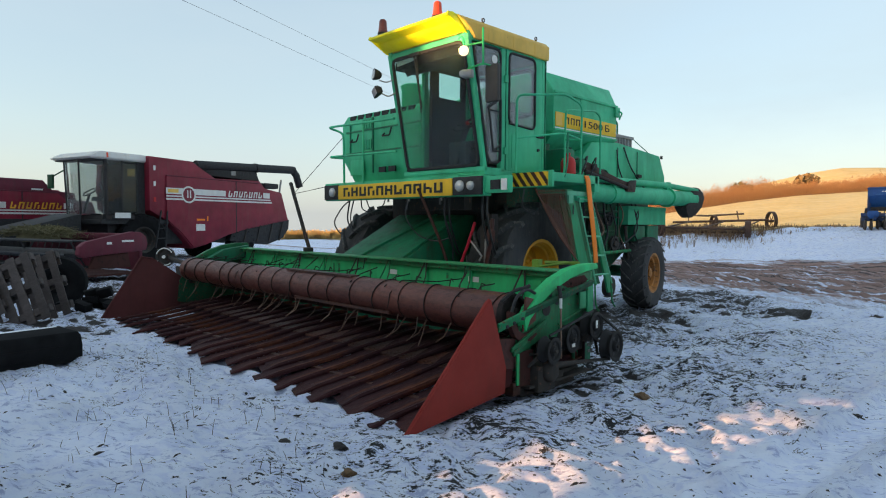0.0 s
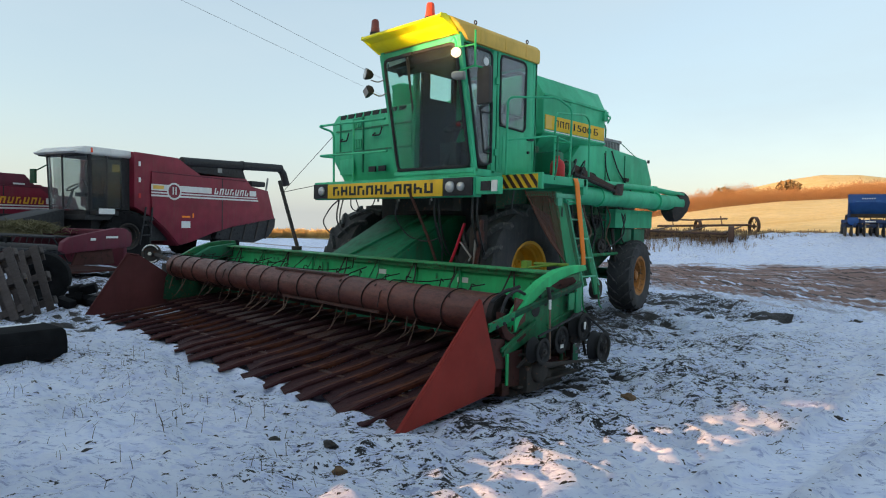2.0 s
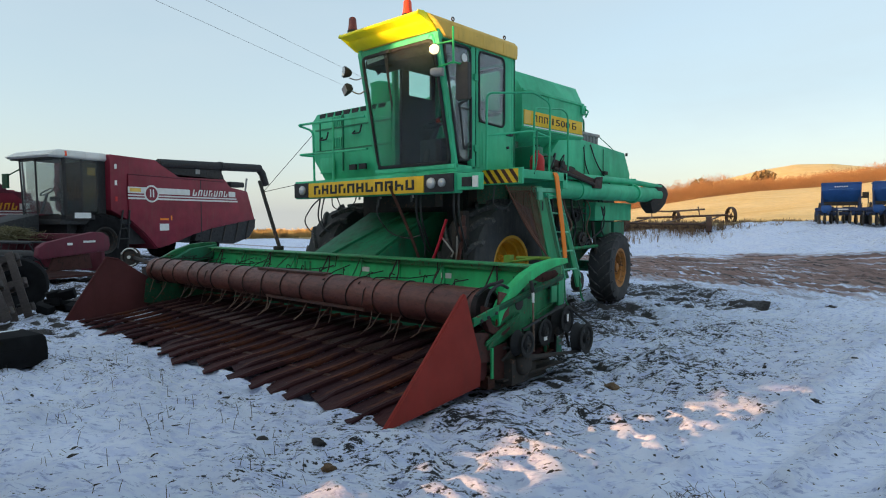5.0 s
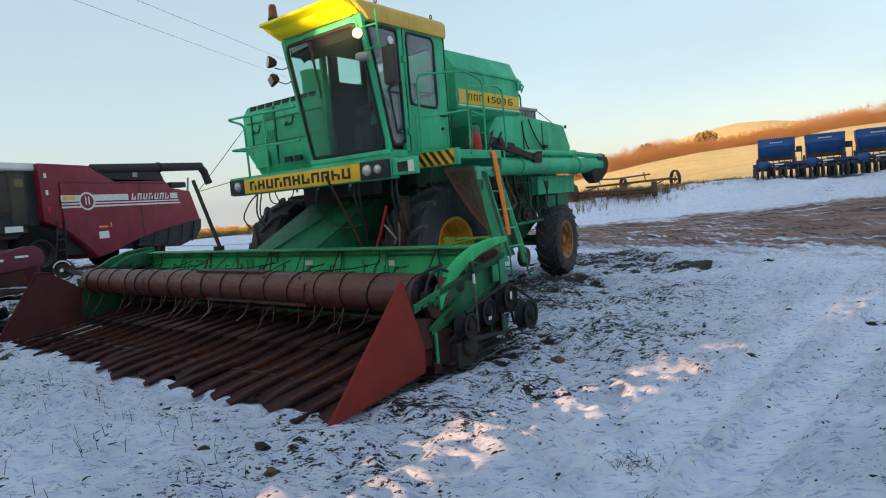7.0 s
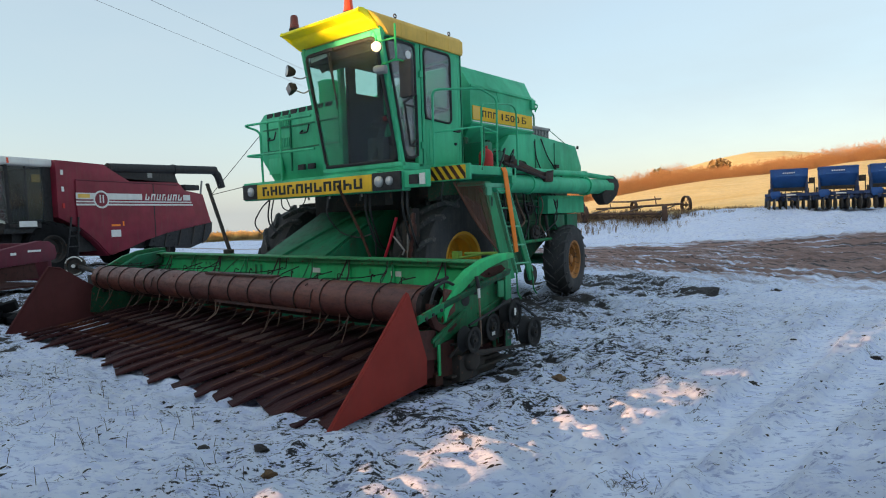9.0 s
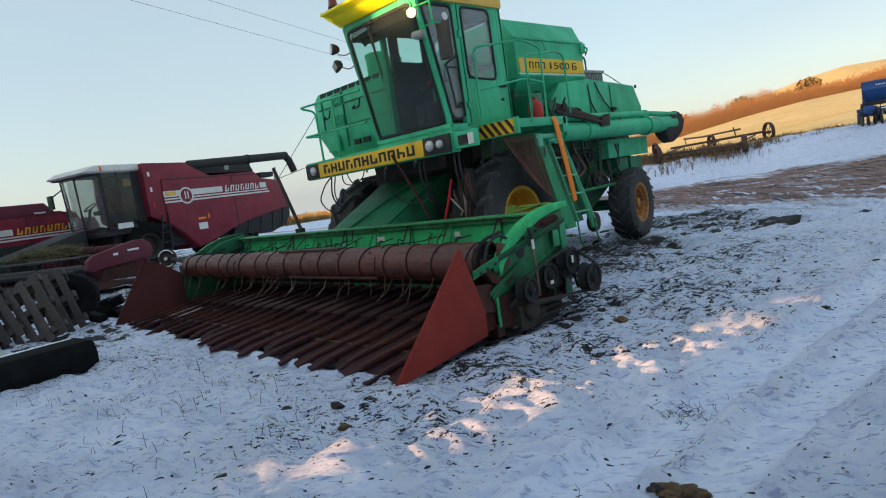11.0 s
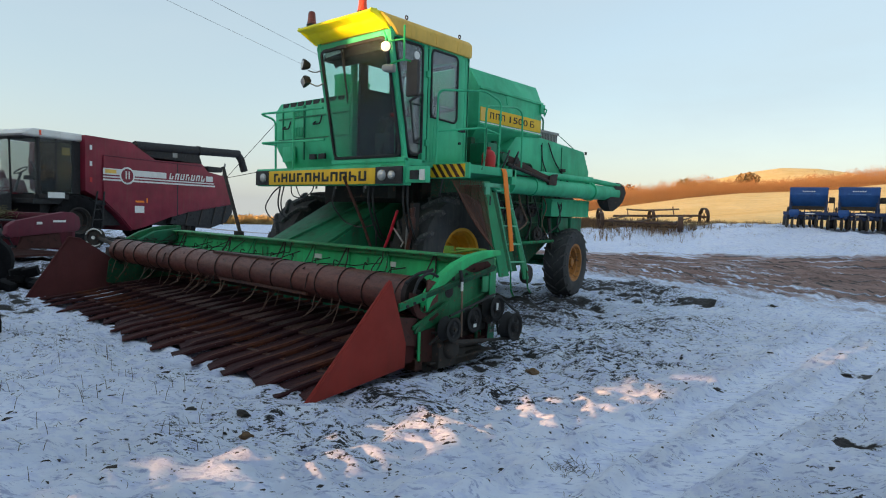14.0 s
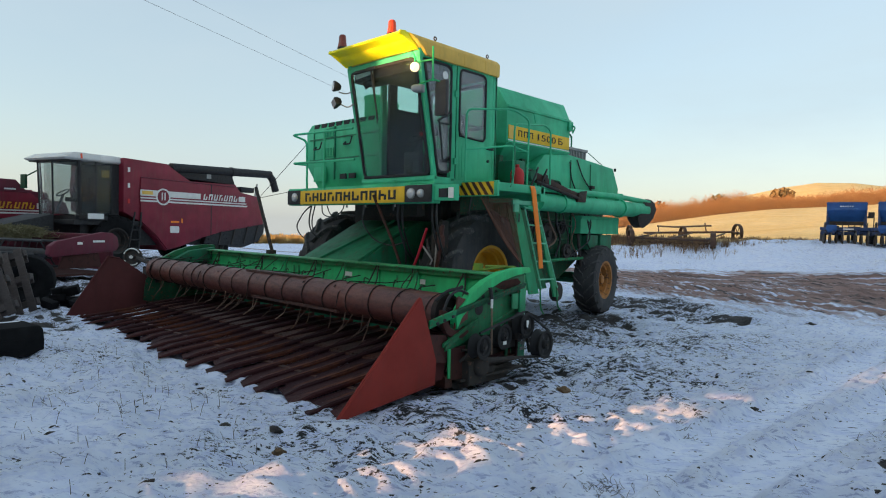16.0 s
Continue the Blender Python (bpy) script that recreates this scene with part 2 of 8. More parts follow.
RUST = rusty("rusted_sheet", (0.010, 0.0035, 0.003), (0.075, 0.019, 0.008), (0.006, 0.003, 0.003), stretch=(1.6, 0.2, 1), rough=0.72, metal=0.0)
RUST_DRUM = rusty("rusted_drum", (0.068, 0.020, 0.016), (0.155, 0.044, 0.027), (0.024, 0.010, 0.011), stretch=(0.4, 1, 1), rough=0.62)
RUST_WIRE = rusty("rusted_wire", (0.16, 0.09, 0.06), (0.26, 0.17, 0.12), (0.09, 0.05, 0.03))
NET = rusty("rusted_net", (0.12, 0.042, 0.024), (0.17, 0.06, 0.03), (0.06, 0.024, 0.015))
PULLEY = painted("dusty_cast_iron", (0.016, 0.016, 0.017), wear=(0.05, 0.035, 0.028), amount=0.64, rough=0.7, dirty=0.6, dirt=(0.03, 0.026, 0.022))
# stained green, also painted darker for the shadow on the header's end
GREEN_END = painted("stained_shaded_green_paint", (0.010, 0.15, 0.055), amount=0.58, dirty=0.95, dirt=(0.018, 0.024, 0.014), scale=1.6)
GREEN_TOP = painted("rust_stained_green_paint", (0.030, 0.30, 0.105), wear=(0.10, 0.05, 0.03), amount=0.56, dirty=0.95, dirt=(0.075, 0.060, 0.038), scale=1.6)
TINE = rusty("brown_wire", (0.085, 0.045, 0.030), (0.14, 0.075, 0.048), (0.04, 0.024, 0.016))
STRAP = plain("dark_strap", (0.022, 0.017, 0.016), 0.7, var=0.4, gloss=0.2)
LIME = painted("yellow_green_paint", (0.15, 0.26, 0.025), amount=0.7, dirty=0.4, dirt=(0.08, 0.07, 0.03))
ORANGE = painted("orange_plastic", (0.95, 0.235, 0.018), amount=0.84, dirty=0.08, fade=0.05)
RED = painted("red_paint", (0.5, 0.02, 0.02), amount=0.75, dirty=0.3)
BLUE = painted("blue_paint", (0.010, 0.070, 0.25), amount=0.74, dirty=0.4, dirt=(0.02, 0.05, 0.11))
BLUE_PALE = painted("faded_blue_paint", (0.05, 0.17, 0.40), amount=0.74, dirty=0.3)
# much darker blue for the frame around and below the hopper
BLUE_DARK = painted("dark_blue_paint", (0.012, 0.035, 0.11), amount=0.66, dirty=0.8, dirt=(0.03, 0.032, 0.04))
TARP = plain("black_rubber_sheet", (0.012, 0.012, 0.013), 0.95, var=0.4, scale=5, gloss=0.1)
WOOD = rusty("weathered_wood", (0.052, 0.041, 0.040), (0.090, 0.072, 0.068), (0.033, 0.024, 0.017), stretch=(1, 1, 6), rough=0.9, metal=0)
GLASS = glass("cab_glass", (0.68, 0.88, 0.81), 0.028)
GLASS_PLAIN = glass("smoked_cab_glass", (0.50, 0.54, 0.53), 0.05)
# heavier film: dust, and the sky's reflection painted on the side windows
GLASS_DARK = glass("dusty_glare_glass", (0.75, 0.83, 0.82), 0.24, 2)
LENS = plain("lamp_glass", (0.5, 0.5, 0.49), 0.12, 0.3, var=0.1)
LAMP_LIT = plain("lit_lamp_glass", (1.0, 0.80, 0.52), 0.2, var=0.05, emit=0.5)
# two copies of one plastic, coloured as sunlit right and shaded left beacon
BEACON = plain("orange_beacon_plastic", (0.80, 0.075, 0.018), 0.15, var=0.10)
BEACON_SHADE = plain("shaded_beacon_plastic", (0.20, 0.035, 0.018), 0.3, var=0.25)
MIRROR = plain("mirror_housing", (0.03, 0.028, 0.027), 0.55)
LABEL = plain("white_label", (0.75, 0.75, 0.72), 0.6, var=0.08)
HAY = rusty("dry_straw", (0.09, 0.08, 0.035), (0.16, 0.14, 0.065), (0.05, 0.042, 0.02), metal=0, rough=0.95)
EARTH = rusty("wet_earth", (0.018, 0.015, 0.014), (0.034, 0.027, 0.024), (0.010, 0.009, 0.009), metal=0, rough=0.95)
CLAY = rusty("brown_clay", (0.060, 0.034, 0.014), (0.16, 0.088, 0.036), (0.016, 0.011, 0.007), metal=0, rough=0.95)
def scrub(name, a, b):
    """Bare twigs, each a little different."""
    m, nt, bs = base(name)
    g = nt.nodes.new("ShaderNodeNewGeometry")
    nt.links.new(mix(nt, g.outputs["Random Per Island"], a, b), bs.inputs["Base Color"])
    bs.inputs["Roughness"].default_value = 0.95
    soft = nt.nodes.new("ShaderNodeCombineXYZ")         # a thicket of round twigs is lit as a soft mass
    for sock, v in zip(soft.inputs, (-0.2, -0.62, 0.76)):
        sock.default_value = v
    nt.links.new(soft.outputs[0], bs.inputs["Normal"])
    return m


SCRUB = scrub("bare_scrub", (0.36, 0.180, 0.068), (0.50, 0.265, 0.105))
TWIG = rusty("bare_twigs", (0.26, 0.13, 0.055), (0.34, 0.17, 0.07), (0.20, 0.09, 0.04), metal=0, rough=0.95)
BROWN_WEED = scrub("brown_weeds", (0.10, 0.058, 0.036), (0.36, 0.22, 0.115))
STRAW = scrub("pale_field_straw", (0.42, 0.25, 0.09), (0.66, 0.42, 0.16))
IRON = rusty("rusted_iron", (0.060, 0.030, 0.020), (0.11, 0.055, 0.034), (0.03, 0.018, 0.014))
STALK = rusty("dead_stalks", (0.026, 0.020, 0.017), (0.050, 0.038, 0.030), (0.014, 0.012, 0.011), metal=0, rough=0.95)
WALLM = rusty("grey_block_wall", (0.32, 0.30, 0.28), (0.40, 0.38, 0.35), (0.24, 0.22, 0.2), metal=0, rough=0.95)
SNOW = plain("packed_snow", (0.82, 0.84, 0.88), 0.8, var=0.06)
SACK = plain("pale_plastic_sack", (0.42, 0.44, 0.42), 0.5, var=0.25, scale=5)


# ---- mesh tools ----
class Shape:
    """Collects vertices and faces of one mesh."""

    def __init__(self):
        self.v, self.f = [], []

    def add(self, verts, faces):
        n = len(self.v)
        self.v += [tuple(p) for p in verts]
        self.f += [tuple(n + i for i in f) for f in faces]
        return self

    def box(self, x0, x1, y0, y1, z0, z1, m=None):
        p = [Vector((x, y, z)) for z in (z0, z1) for y in (y0, y1) for x in (x0, x1)]
        if m:
            p = [m @ q for q in p]
        return self.add(p, ((0, 2, 3, 1), (4, 5, 7, 6), (0, 1, 5, 4), (2, 6, 7, 3), (0, 4, 6, 2), (1, 3, 7, 5)))

    def prism(self, poly, axis, a, b):
        """A polygon in the two other axes, in their order, drawn out along axis from a to b."""
        def put(u, w, t):
            return {"x": (t, u, w), "y": (u, t, w), "z": (u, w, t)}[axis]
        n = len(poly)
        v = [put(u, w, a) for u, w in poly] + [put(u, w, b) for u, w in poly]
        f = [tuple(range(n - 1, -1, -1)), tuple(range(n, 2 * n))] + [(i, (i + 1) % n, n + (i + 1) % n, n + i) for i in range(n)]
        return self.add(v, f)

    def loft(self, rings, caps=True, closed=True):
        n = len(rings[0])
        v = [p for r in rings for p in r]
        f = []
        for k in range(len(rings) - 1):
            for i in range(n if closed else n - 1):
                j = (i + 1) % n
                f.append((k * n + i, k * n + j, (k + 1) * n + j, (k + 1) * n + i))
        if caps:
            f += [tuple(range(n - 1, -1, -1)), tuple(range((len(rings) - 1) * n, len(rings) * n))]
        return self.add(v, f)

    def tube(self, pts, r, n=8, r1=None, caps=True):
        pts = [Vector(p) for p in pts]
        rings = []
        up = None
        for i, p in enumerate(pts):
            d = (pts[min(i + 1, len(pts) - 1)] - pts[max(i - 1, 0)]).normalized()
            if up is None:
                up = d.orthogonal().normalized()
            up = (up - d * up.dot(d)).normalized()
            w = d.cross(up)
            rr = r if r1 is None else r + (r1 - r) * i / (len(pts) - 1)
            rings.append([p + rr * (math.cos(a) * up + math.sin(a) * w) for a in (2 * math.pi * k / n for k in range(n))])
        return self.loft(rings, caps)

    def lathe(self, profile, centre, axis=(1, 0, 0), n=32, caps=True):
        """profile: (along, radius) pairs round the axis."""
        d = Vector(axis).normalized()
        u = d.orthogonal().normalized()
        w = d.cross(u)
        c = Vector(centre)
        rings = [[c + d * t + max(r, 1e-4) * (math.cos(a) * u + math.sin(a) * w) for a in (2 * math.pi * k / n for k in range(n))] for t, r in profile]
        return self.loft(rings, caps)

    def plate(self, pts, thick):
        """A flat plate from its outline in space, thick metres along its normal."""
        pts = [Vector(p) for p in pts]
        nrm = sum(((pts[i] - pts[0]).cross(pts[i + 1] - pts[0]) for i in range(1, len(pts) - 1)), Vector()).normalized() * thick
        n = len(pts)
        return self.add(pts + [p + nrm for p in pts], [tuple(range(n - 1, -1, -1)), tuple(range(n, 2 * n))] + [(i, (i + 1) % n, n + (i + 1) % n, n + i) for i in range(n)])


def bend(pts, r=0.06, n=4):
    """Rounds the corners of a line of points."""
    pts = [Vector(p) for p in pts]
    out = [pts[0]]
    for a, b, c in zip(pts, pts[1:], pts[2:]):
        ra, rc = min(r, (a - b).length * 0.45), min(r, (c - b).length * 0.45)
        p, q = b + (a - b).normalized() * ra, b + (c - b).normalized() * rc
        out += [(1 - t) ** 2 * p + 2 * t * (1 - t) * b + t * t * q for t in (k / n for k in range(n + 1))]
    return out + [pts[-1]]


def mesh_of(shape, name, material, bevel=0.0, smooth=40):
    me = bpy.data.meshes.new(name)
    me.from_pydata(shape.v, [], shape.f)
    bm = bmesh.new()
    bm.from_mesh(me)
    bmesh.ops.recalc_face_normals(bm, faces=bm.faces)
    if bevel:
        edges = [e for e in bm.edges if len(e.link_faces) == 2 and e.calc_face_angle(0) > 0.5]
        bmesh.ops.bevel(bm, geom=edges, offset=bevel, segments=2, profile=0.6, affect="EDGES", clamp_overlap=True)
    bm.to_mesh(me)
    bm.free()
    me.polygons.foreach_set("use_smooth", [True] * len(me.polygons))
    me.set_sharp_from_angle(angle=radians(smooth))
    me.materials.append(material)
    return me


def part(name, shape, material, parent=None, label="", bevel=0.0, smooth=40):
    """One mesh object out of a Shape, under a thing or a part."""
    ob = new(name, mesh_of(shape, name, material, bevel, smooth))
    ob.parent = parent
    if label:
        tagged(ob, label)
    return ob


def thing(name, place, label, category, turn=0.0, group="", kind=""):
    ob = new(name)
    ob.empty_display_size = 0.2
    ob.matrix_world = pose(*place, 0, 0, turn)
    return tagged(ob, label, category, group, kind)


def solid(name, shape, material, label, category, place=(0, 0, 0), turn=0.0, bevel=0.0, group="", kind="", smooth=40):
    """A thing that is one mesh."""
    ob = part(name, shape, material, None, "", bevel, smooth)
    ob.matrix_world = pose(*place, 0, 0, turn)
    return tagged(ob, label, category, group, kind)


def writing(text, size, parent, material, m, name="lettering", width=None):
    cu = bpy.data.curves.new("t", "FONT")
    cu.body, cu.size, cu.align_x, cu.align_y, cu.extrude = text, size, "CENTER", "CENTER", 0.002
    tmp = new("t", cu)
    bpy.context.view_layer.update()
    me = bpy.data.meshes.new_from_object(tmp.evaluated_get(bpy.context.evaluated_depsgraph_get()))
    bpy.data.objects.remove(tmp)
    if width:
        xs = [v.co.x for v in me.vertices]
        k = width / max(1e-6, max(xs) - min(xs))
        me.transform(Matrix.Diagonal((k, 1, 1, 1)))
    me.transform(m)
    me.materials.append(material)
    ob = new(name, me)
    ob.parent = parent
    return ob


# ---- heights of the ground ----
def smooth(a, b, t):
    t = np.clip((np.asarray(t, float) - a) / (b - a), 0, 1)
    return t * t * (3 - 2 * t)


def lattice(x, y, seed):
    """Smooth value noise, -1 to 1, on arrays."""
    xi, yi = np.floor(x), np.floor(y)
    fx, fy = x - xi, y - yi
    fx, fy = fx * fx * (3 - 2 * fx), fy * fy * (3 - 2 * fy)

    def h(i, j):
        v = np.sin(i * 127.1 + j * 311.7 + seed * 74.7) * 43758.5453
        return 2 * (v - np.floor(v)) - 1
    a, b, c, d = h(xi, yi), h(xi + 1, yi), h(xi, yi + 1), h(xi + 1, yi + 1)
    return (a * (1 - fx) + b * fx) * (1 - fy) + (c * (1 - fx) + d * fx) * fy


EYE_AT = (7.3, -7.1)


def relief(x, y):
    """The lie of the land: yard, bank behind the track, field and hill."""
    x, y = np.asarray(x, float), np.asarray(y, float)
    z = 1.2 * smooth(14, 25, y) * smooth(-26, -10, x)
    dx, dy = x - EYE_AT[0], y - EYE_AT[1]
    r, th = np.hypot(dx, dy), np.degrees(np.arctan2(dy, dx))
    el = np.interp(th, (40, 80, 96.4, 105.5, 109.5, 115, 118.5, 121, 126), (3.2, 3.4, 3.05, 2.6, 2.15, 1.3, 0.7, 0.35, 0.0))
    rise = np.tan(np.radians(el)) * 230
    z = z + smooth(45, 240, r) * rise + np.minimum(0, -0.02 * np.maximum(0, r - 240)) * (el > 0.2) * smooth(0, 1, el)
    el2 = np.interp(th, (40, 80, 94, 97.5, 100, 102.5, 105, 108, 113, 118), (1.0, 1.6, 2.9, 3.9, 4.28, 4.36, 4.0, 3.3, 2.2, 0.0))
    top = np.tan(np.radians(el2)) * 700
    z = np.maximum(z, smooth(330, 700, r) * top * (th > 20) * (th < 119))
    away = smooth(127, 134, th) * smooth(178, 168, th)          # the ground falls away behind the golden bushes
    z = z - 0.06 * np.maximum(0, r - 66) * away
    side = x + 0.3 * y                                          # a shallow hollow under the farther maroon combine
    z = z - 0.54 * smooth(-18.7, -20.2, side) * smooth(-36, -30, side) * smooth(-16, -13, y) * smooth(8, 4, y)
    return z


def ground_z(x, y):
    return float(relief(np.array([x]), np.array([y]))[0])


# ---- ground ----
LAND = {}


def build_ground():
    n, s0, k = 410, 0.032, 0.0209
    i = np.arange(-n, n + 1)
    axis = s0 / k * np.sinh(k * i)
    gx, gy = np.meshgrid(axis + 5.2, axis - 3.2)
    x, y = gx.ravel(), gy.ravel()
    r = np.hypot(x - 5.2, y + 3.2)
    z = relief(x, y)
    # mud: the track, the churned strip beside the machine, under the header; painted shade under the maroon combines
    wob = 1.3 * lattice(x / 5, y / 5, 1) + 0.6 * lattice(x / 1.6, y / 1.6, 2)
    xc = np.clip(x, -30, 12)
    low_edge, high_edge = 9.2 - 0.40 * np.clip(x, -12, 9), 17.5 + 0.26 * np.clip(x, -12, 12)      # the track fans out to the right
    across = (y - low_edge) / (high_edge - low_edge)
    road = smooth(-0.34, 0.24, across + 0.07 * wob) * smooth(1.12, 0.86, across + 0.05 * wob) * smooth(-60, -25, x)
    ruts = 0.5 + 0.5 * lattice(x / 9, across * 9, 3)
    mud = road * np.clip(0.30 + 0.85 * ruts, 0, 1)
    churn_shade = np.zeros_like(x)
    # patches beyond x -9 paint in the shade under the maroon combines
    for cx, cy, rx, ry, amt in ((1.5, 5.6, 1.8, 1.7, 1.85), (2.75, 4.5, 1.3, 1.2, 1.6), (1.8, 2.2, 1.3, 1.9, 1.9), (2.4, 0.5, 1.2, 1.7, 1.6), (6.87, -2.07, 0.2, 0.17, 1.5), (6.5, 0.56, 0.3, 0.14, 1.4), (3.85, -2.4, 0.5, 1.3, 0.85), (3.95, -0.9, 0.7, 1.9, 0.45), (0.6, 4.0, 2.2, 3.0, 0.9), (0, -3.0, 4.1, 1.45, 1.2), (-1.9, 0, 1.5, 2.5, 0.8), (-12, 3, 6, 9, 1.1), (-20, 1.5, 6, 5, 1.6), (-27, 4.5, 7, 6, 1.5), (-14, -0.5, 4, 2.5, 1.6), (-3.4, -5.3, 1.5, 1.0, 1.3), (-10, -3.6, 4.2, 3.2, 1.0), (-5.2, -4.4, 2.4, 1.5, 1.3), (-9.5, -2.6, 5.2, 1.6, 1.7), (-6.3, -3.6, 1.6, 1.0, 1.5)):
        q = ((x - cx + 0.25 * min(1, rx) ** 2 * wob) / rx) ** 2 + ((y - cy + 0.25 * min(1, ry) ** 2 * wob) / ry) ** 2
        churn_shade = np.maximum(churn_shade, amt * smooth(1.25, 0.25, q))
    patch = smooth(0.15, 0.75, 0.7 * lattice(x / 0.42, y / 0.30, 5) + 0.75 * lattice(x / 0.13, y / 0.10, 6))
    near = smooth(1.25, 0.1, ((x - 3.8) / 1.7) ** 2 + ((y + 0.6) / 4.6) ** 2)
    grit = 0.158 + 0.23 * near + 0.06 * smooth(1.0, 0.2, ((x - 2.3) / 2.9) ** 2 + ((y + 4.8) / 0.9) ** 2) + 0.10 * lattice(x / 1.9, y / 1.7, 19) + 0.13 * lattice(x / 0.5, y / 0.42, 20)
    grit = grit + 0.035 * smooth(3.6, 2.0, x) * smooth(-4.4, -5.0, y)
    m = np.clip(churn_shade * (0.27 + 0.73 * patch), 0, 1)
    m = m * smooth(60, 35, r)
    # wheel tracks pressed into the snow
    rut, rim = np.zeros_like(x), np.zeros_like(x)
    for x0, lean, y0, y1 in ((5.78, 0.06, -9, 5), (6.30, 0.10, -9, 8), (5.0, -0.72, 0.6, 6.5), (7.5, 0.25, -9, 9), (3.2, 0.72, -9.5, -5.2)):
        d = np.abs(x - x0 - lean * (y + 2.4) + 0.05 * lattice(y / 1.3, y * 0, 21))
        on = smooth(y0, y0 + 1.5, y) * smooth(y1, y1 - 3, y)
        rut = np.maximum(rut, smooth(0.21, 0.10, d) * on)
        rim = np.maximum(rim, np.exp(-((d - 0.22) / 0.05) ** 2) * on)
    # relief of the trodden snow
    fine = smooth(40, 12, r) * (1 - 0.8 * rut) * (0.78 + 0.22 * smooth(7.5, 5.0, x + 0.6 * wob))
    grit = grit * (1 - 0.8 * rut)
    broad = 0.35 + 0.65 * smooth(5.9, 4.6, x + 0.3 * wob)
    z = z + fine * (0.048 * broad * lattice(x / 0.85, y / 0.62, 10) + 0.046 * (0.5 + 0.5 * broad) * lattice(x / 0.38, y / 0.29, 11) + 0.060 * (0.5 - np.abs(lattice(x / 0.23, y / 0.18, 12))) + 0.030 * lattice(x / 0.09, y / 0.08, 13) + 0.030 * lattice((x + y) / 0.36, (y - x) / 0.13, 25))
    z = z + 0.035 * lattice(x / 2.3, y / 2.1, 14) * smooth(60, 20, r) + 0.18 * lattice(x / 9, y / 8, 15) * smooth(8, 30, r) * smooth(120, 50, r)
    bank = smooth(0.0, 3.0, y - high_edge) * smooth(32, 27, y) * smooth(-40, -20, x)
    z = z + bank * (0.16 * lattice(x / 1.9, y / 1.5, 23) + 0.10 * np.maximum(0, lattice(x / 0.9, y / 0.8, 24)))
    z = z - 0.022 * smooth(0.2, 0.9, m) * fine + np.minimum(churn_shade, 1.0) * 0.04 * lattice(x / 0.30, y / 0.22, 17) - 0.02 * mud * (1 - ruts)
    z = z - 0.042 * rut + 0.030 * rim
    under = smooth(3.75, 3.45, np.abs(x)) * smooth(-1.4, -2.2, y) * smooth(-4.20, -3.85, y)      # swept hollow below the trays
    z = z * (1 - 0.7 * under) - 0.07 * under - 0.02 * smooth(4, 2, np.abs(x)) * smooth(-1, -3, y) * smooth(-6, -4.6, y)
    field = smooth(19.6, 26.0, y + 0.8 * wob + 0.02 * np.abs(x) - 5.4 * smooth(-3.2, 0.5, x)) * smooth(-80, -30, x) + smooth(75, 95, r + 3 * wob - 45 * smooth(-8, -30, x) * smooth(45, 25, y))
    field = np.clip(field * smooth(23, 28, r + 0.8 * wob), 0, 1)
    LAND.update(x=axis + 5.2, y=axis - 3.2, z=z.reshape(gx.shape))
    m2 = 2 * n + 1
    idx = np.arange(m2 * m2).reshape(m2, m2)
    quads = np.stack([idx[:-1, :-1], idx[:-1, 1:], idx[1:, 1:], idx[1:, :-1]], -1).reshape(-1, 4)
    me = bpy.data.meshes.new("ground")
    me.vertices.add(len(x))
    me.vertices.foreach_set("co", np.stack([x, y, z], -1).astype(np.float32).ravel())
    me.loops.add(quads.size)
    me.loops.foreach_set("vertex_index", quads.ravel())
    me.polygons.add(len(quads))
    me.polygons.foreach_set("loop_start", np.arange(0, quads.size, 4))
    me.polygons.foreach_set("use_smooth", np.ones(len(quads), bool))
    me.update()
    me.validate()
    for nm, val in (("mud", m), ("field", field), ("grit", grit * smooth(70, 40, r)), ("road", road), ("across", across * 6)):
        at = me.attributes.new(nm, "FLOAT", "POINT")
        at.data.foreach_set("value", val.astype(np.float32))
    return me


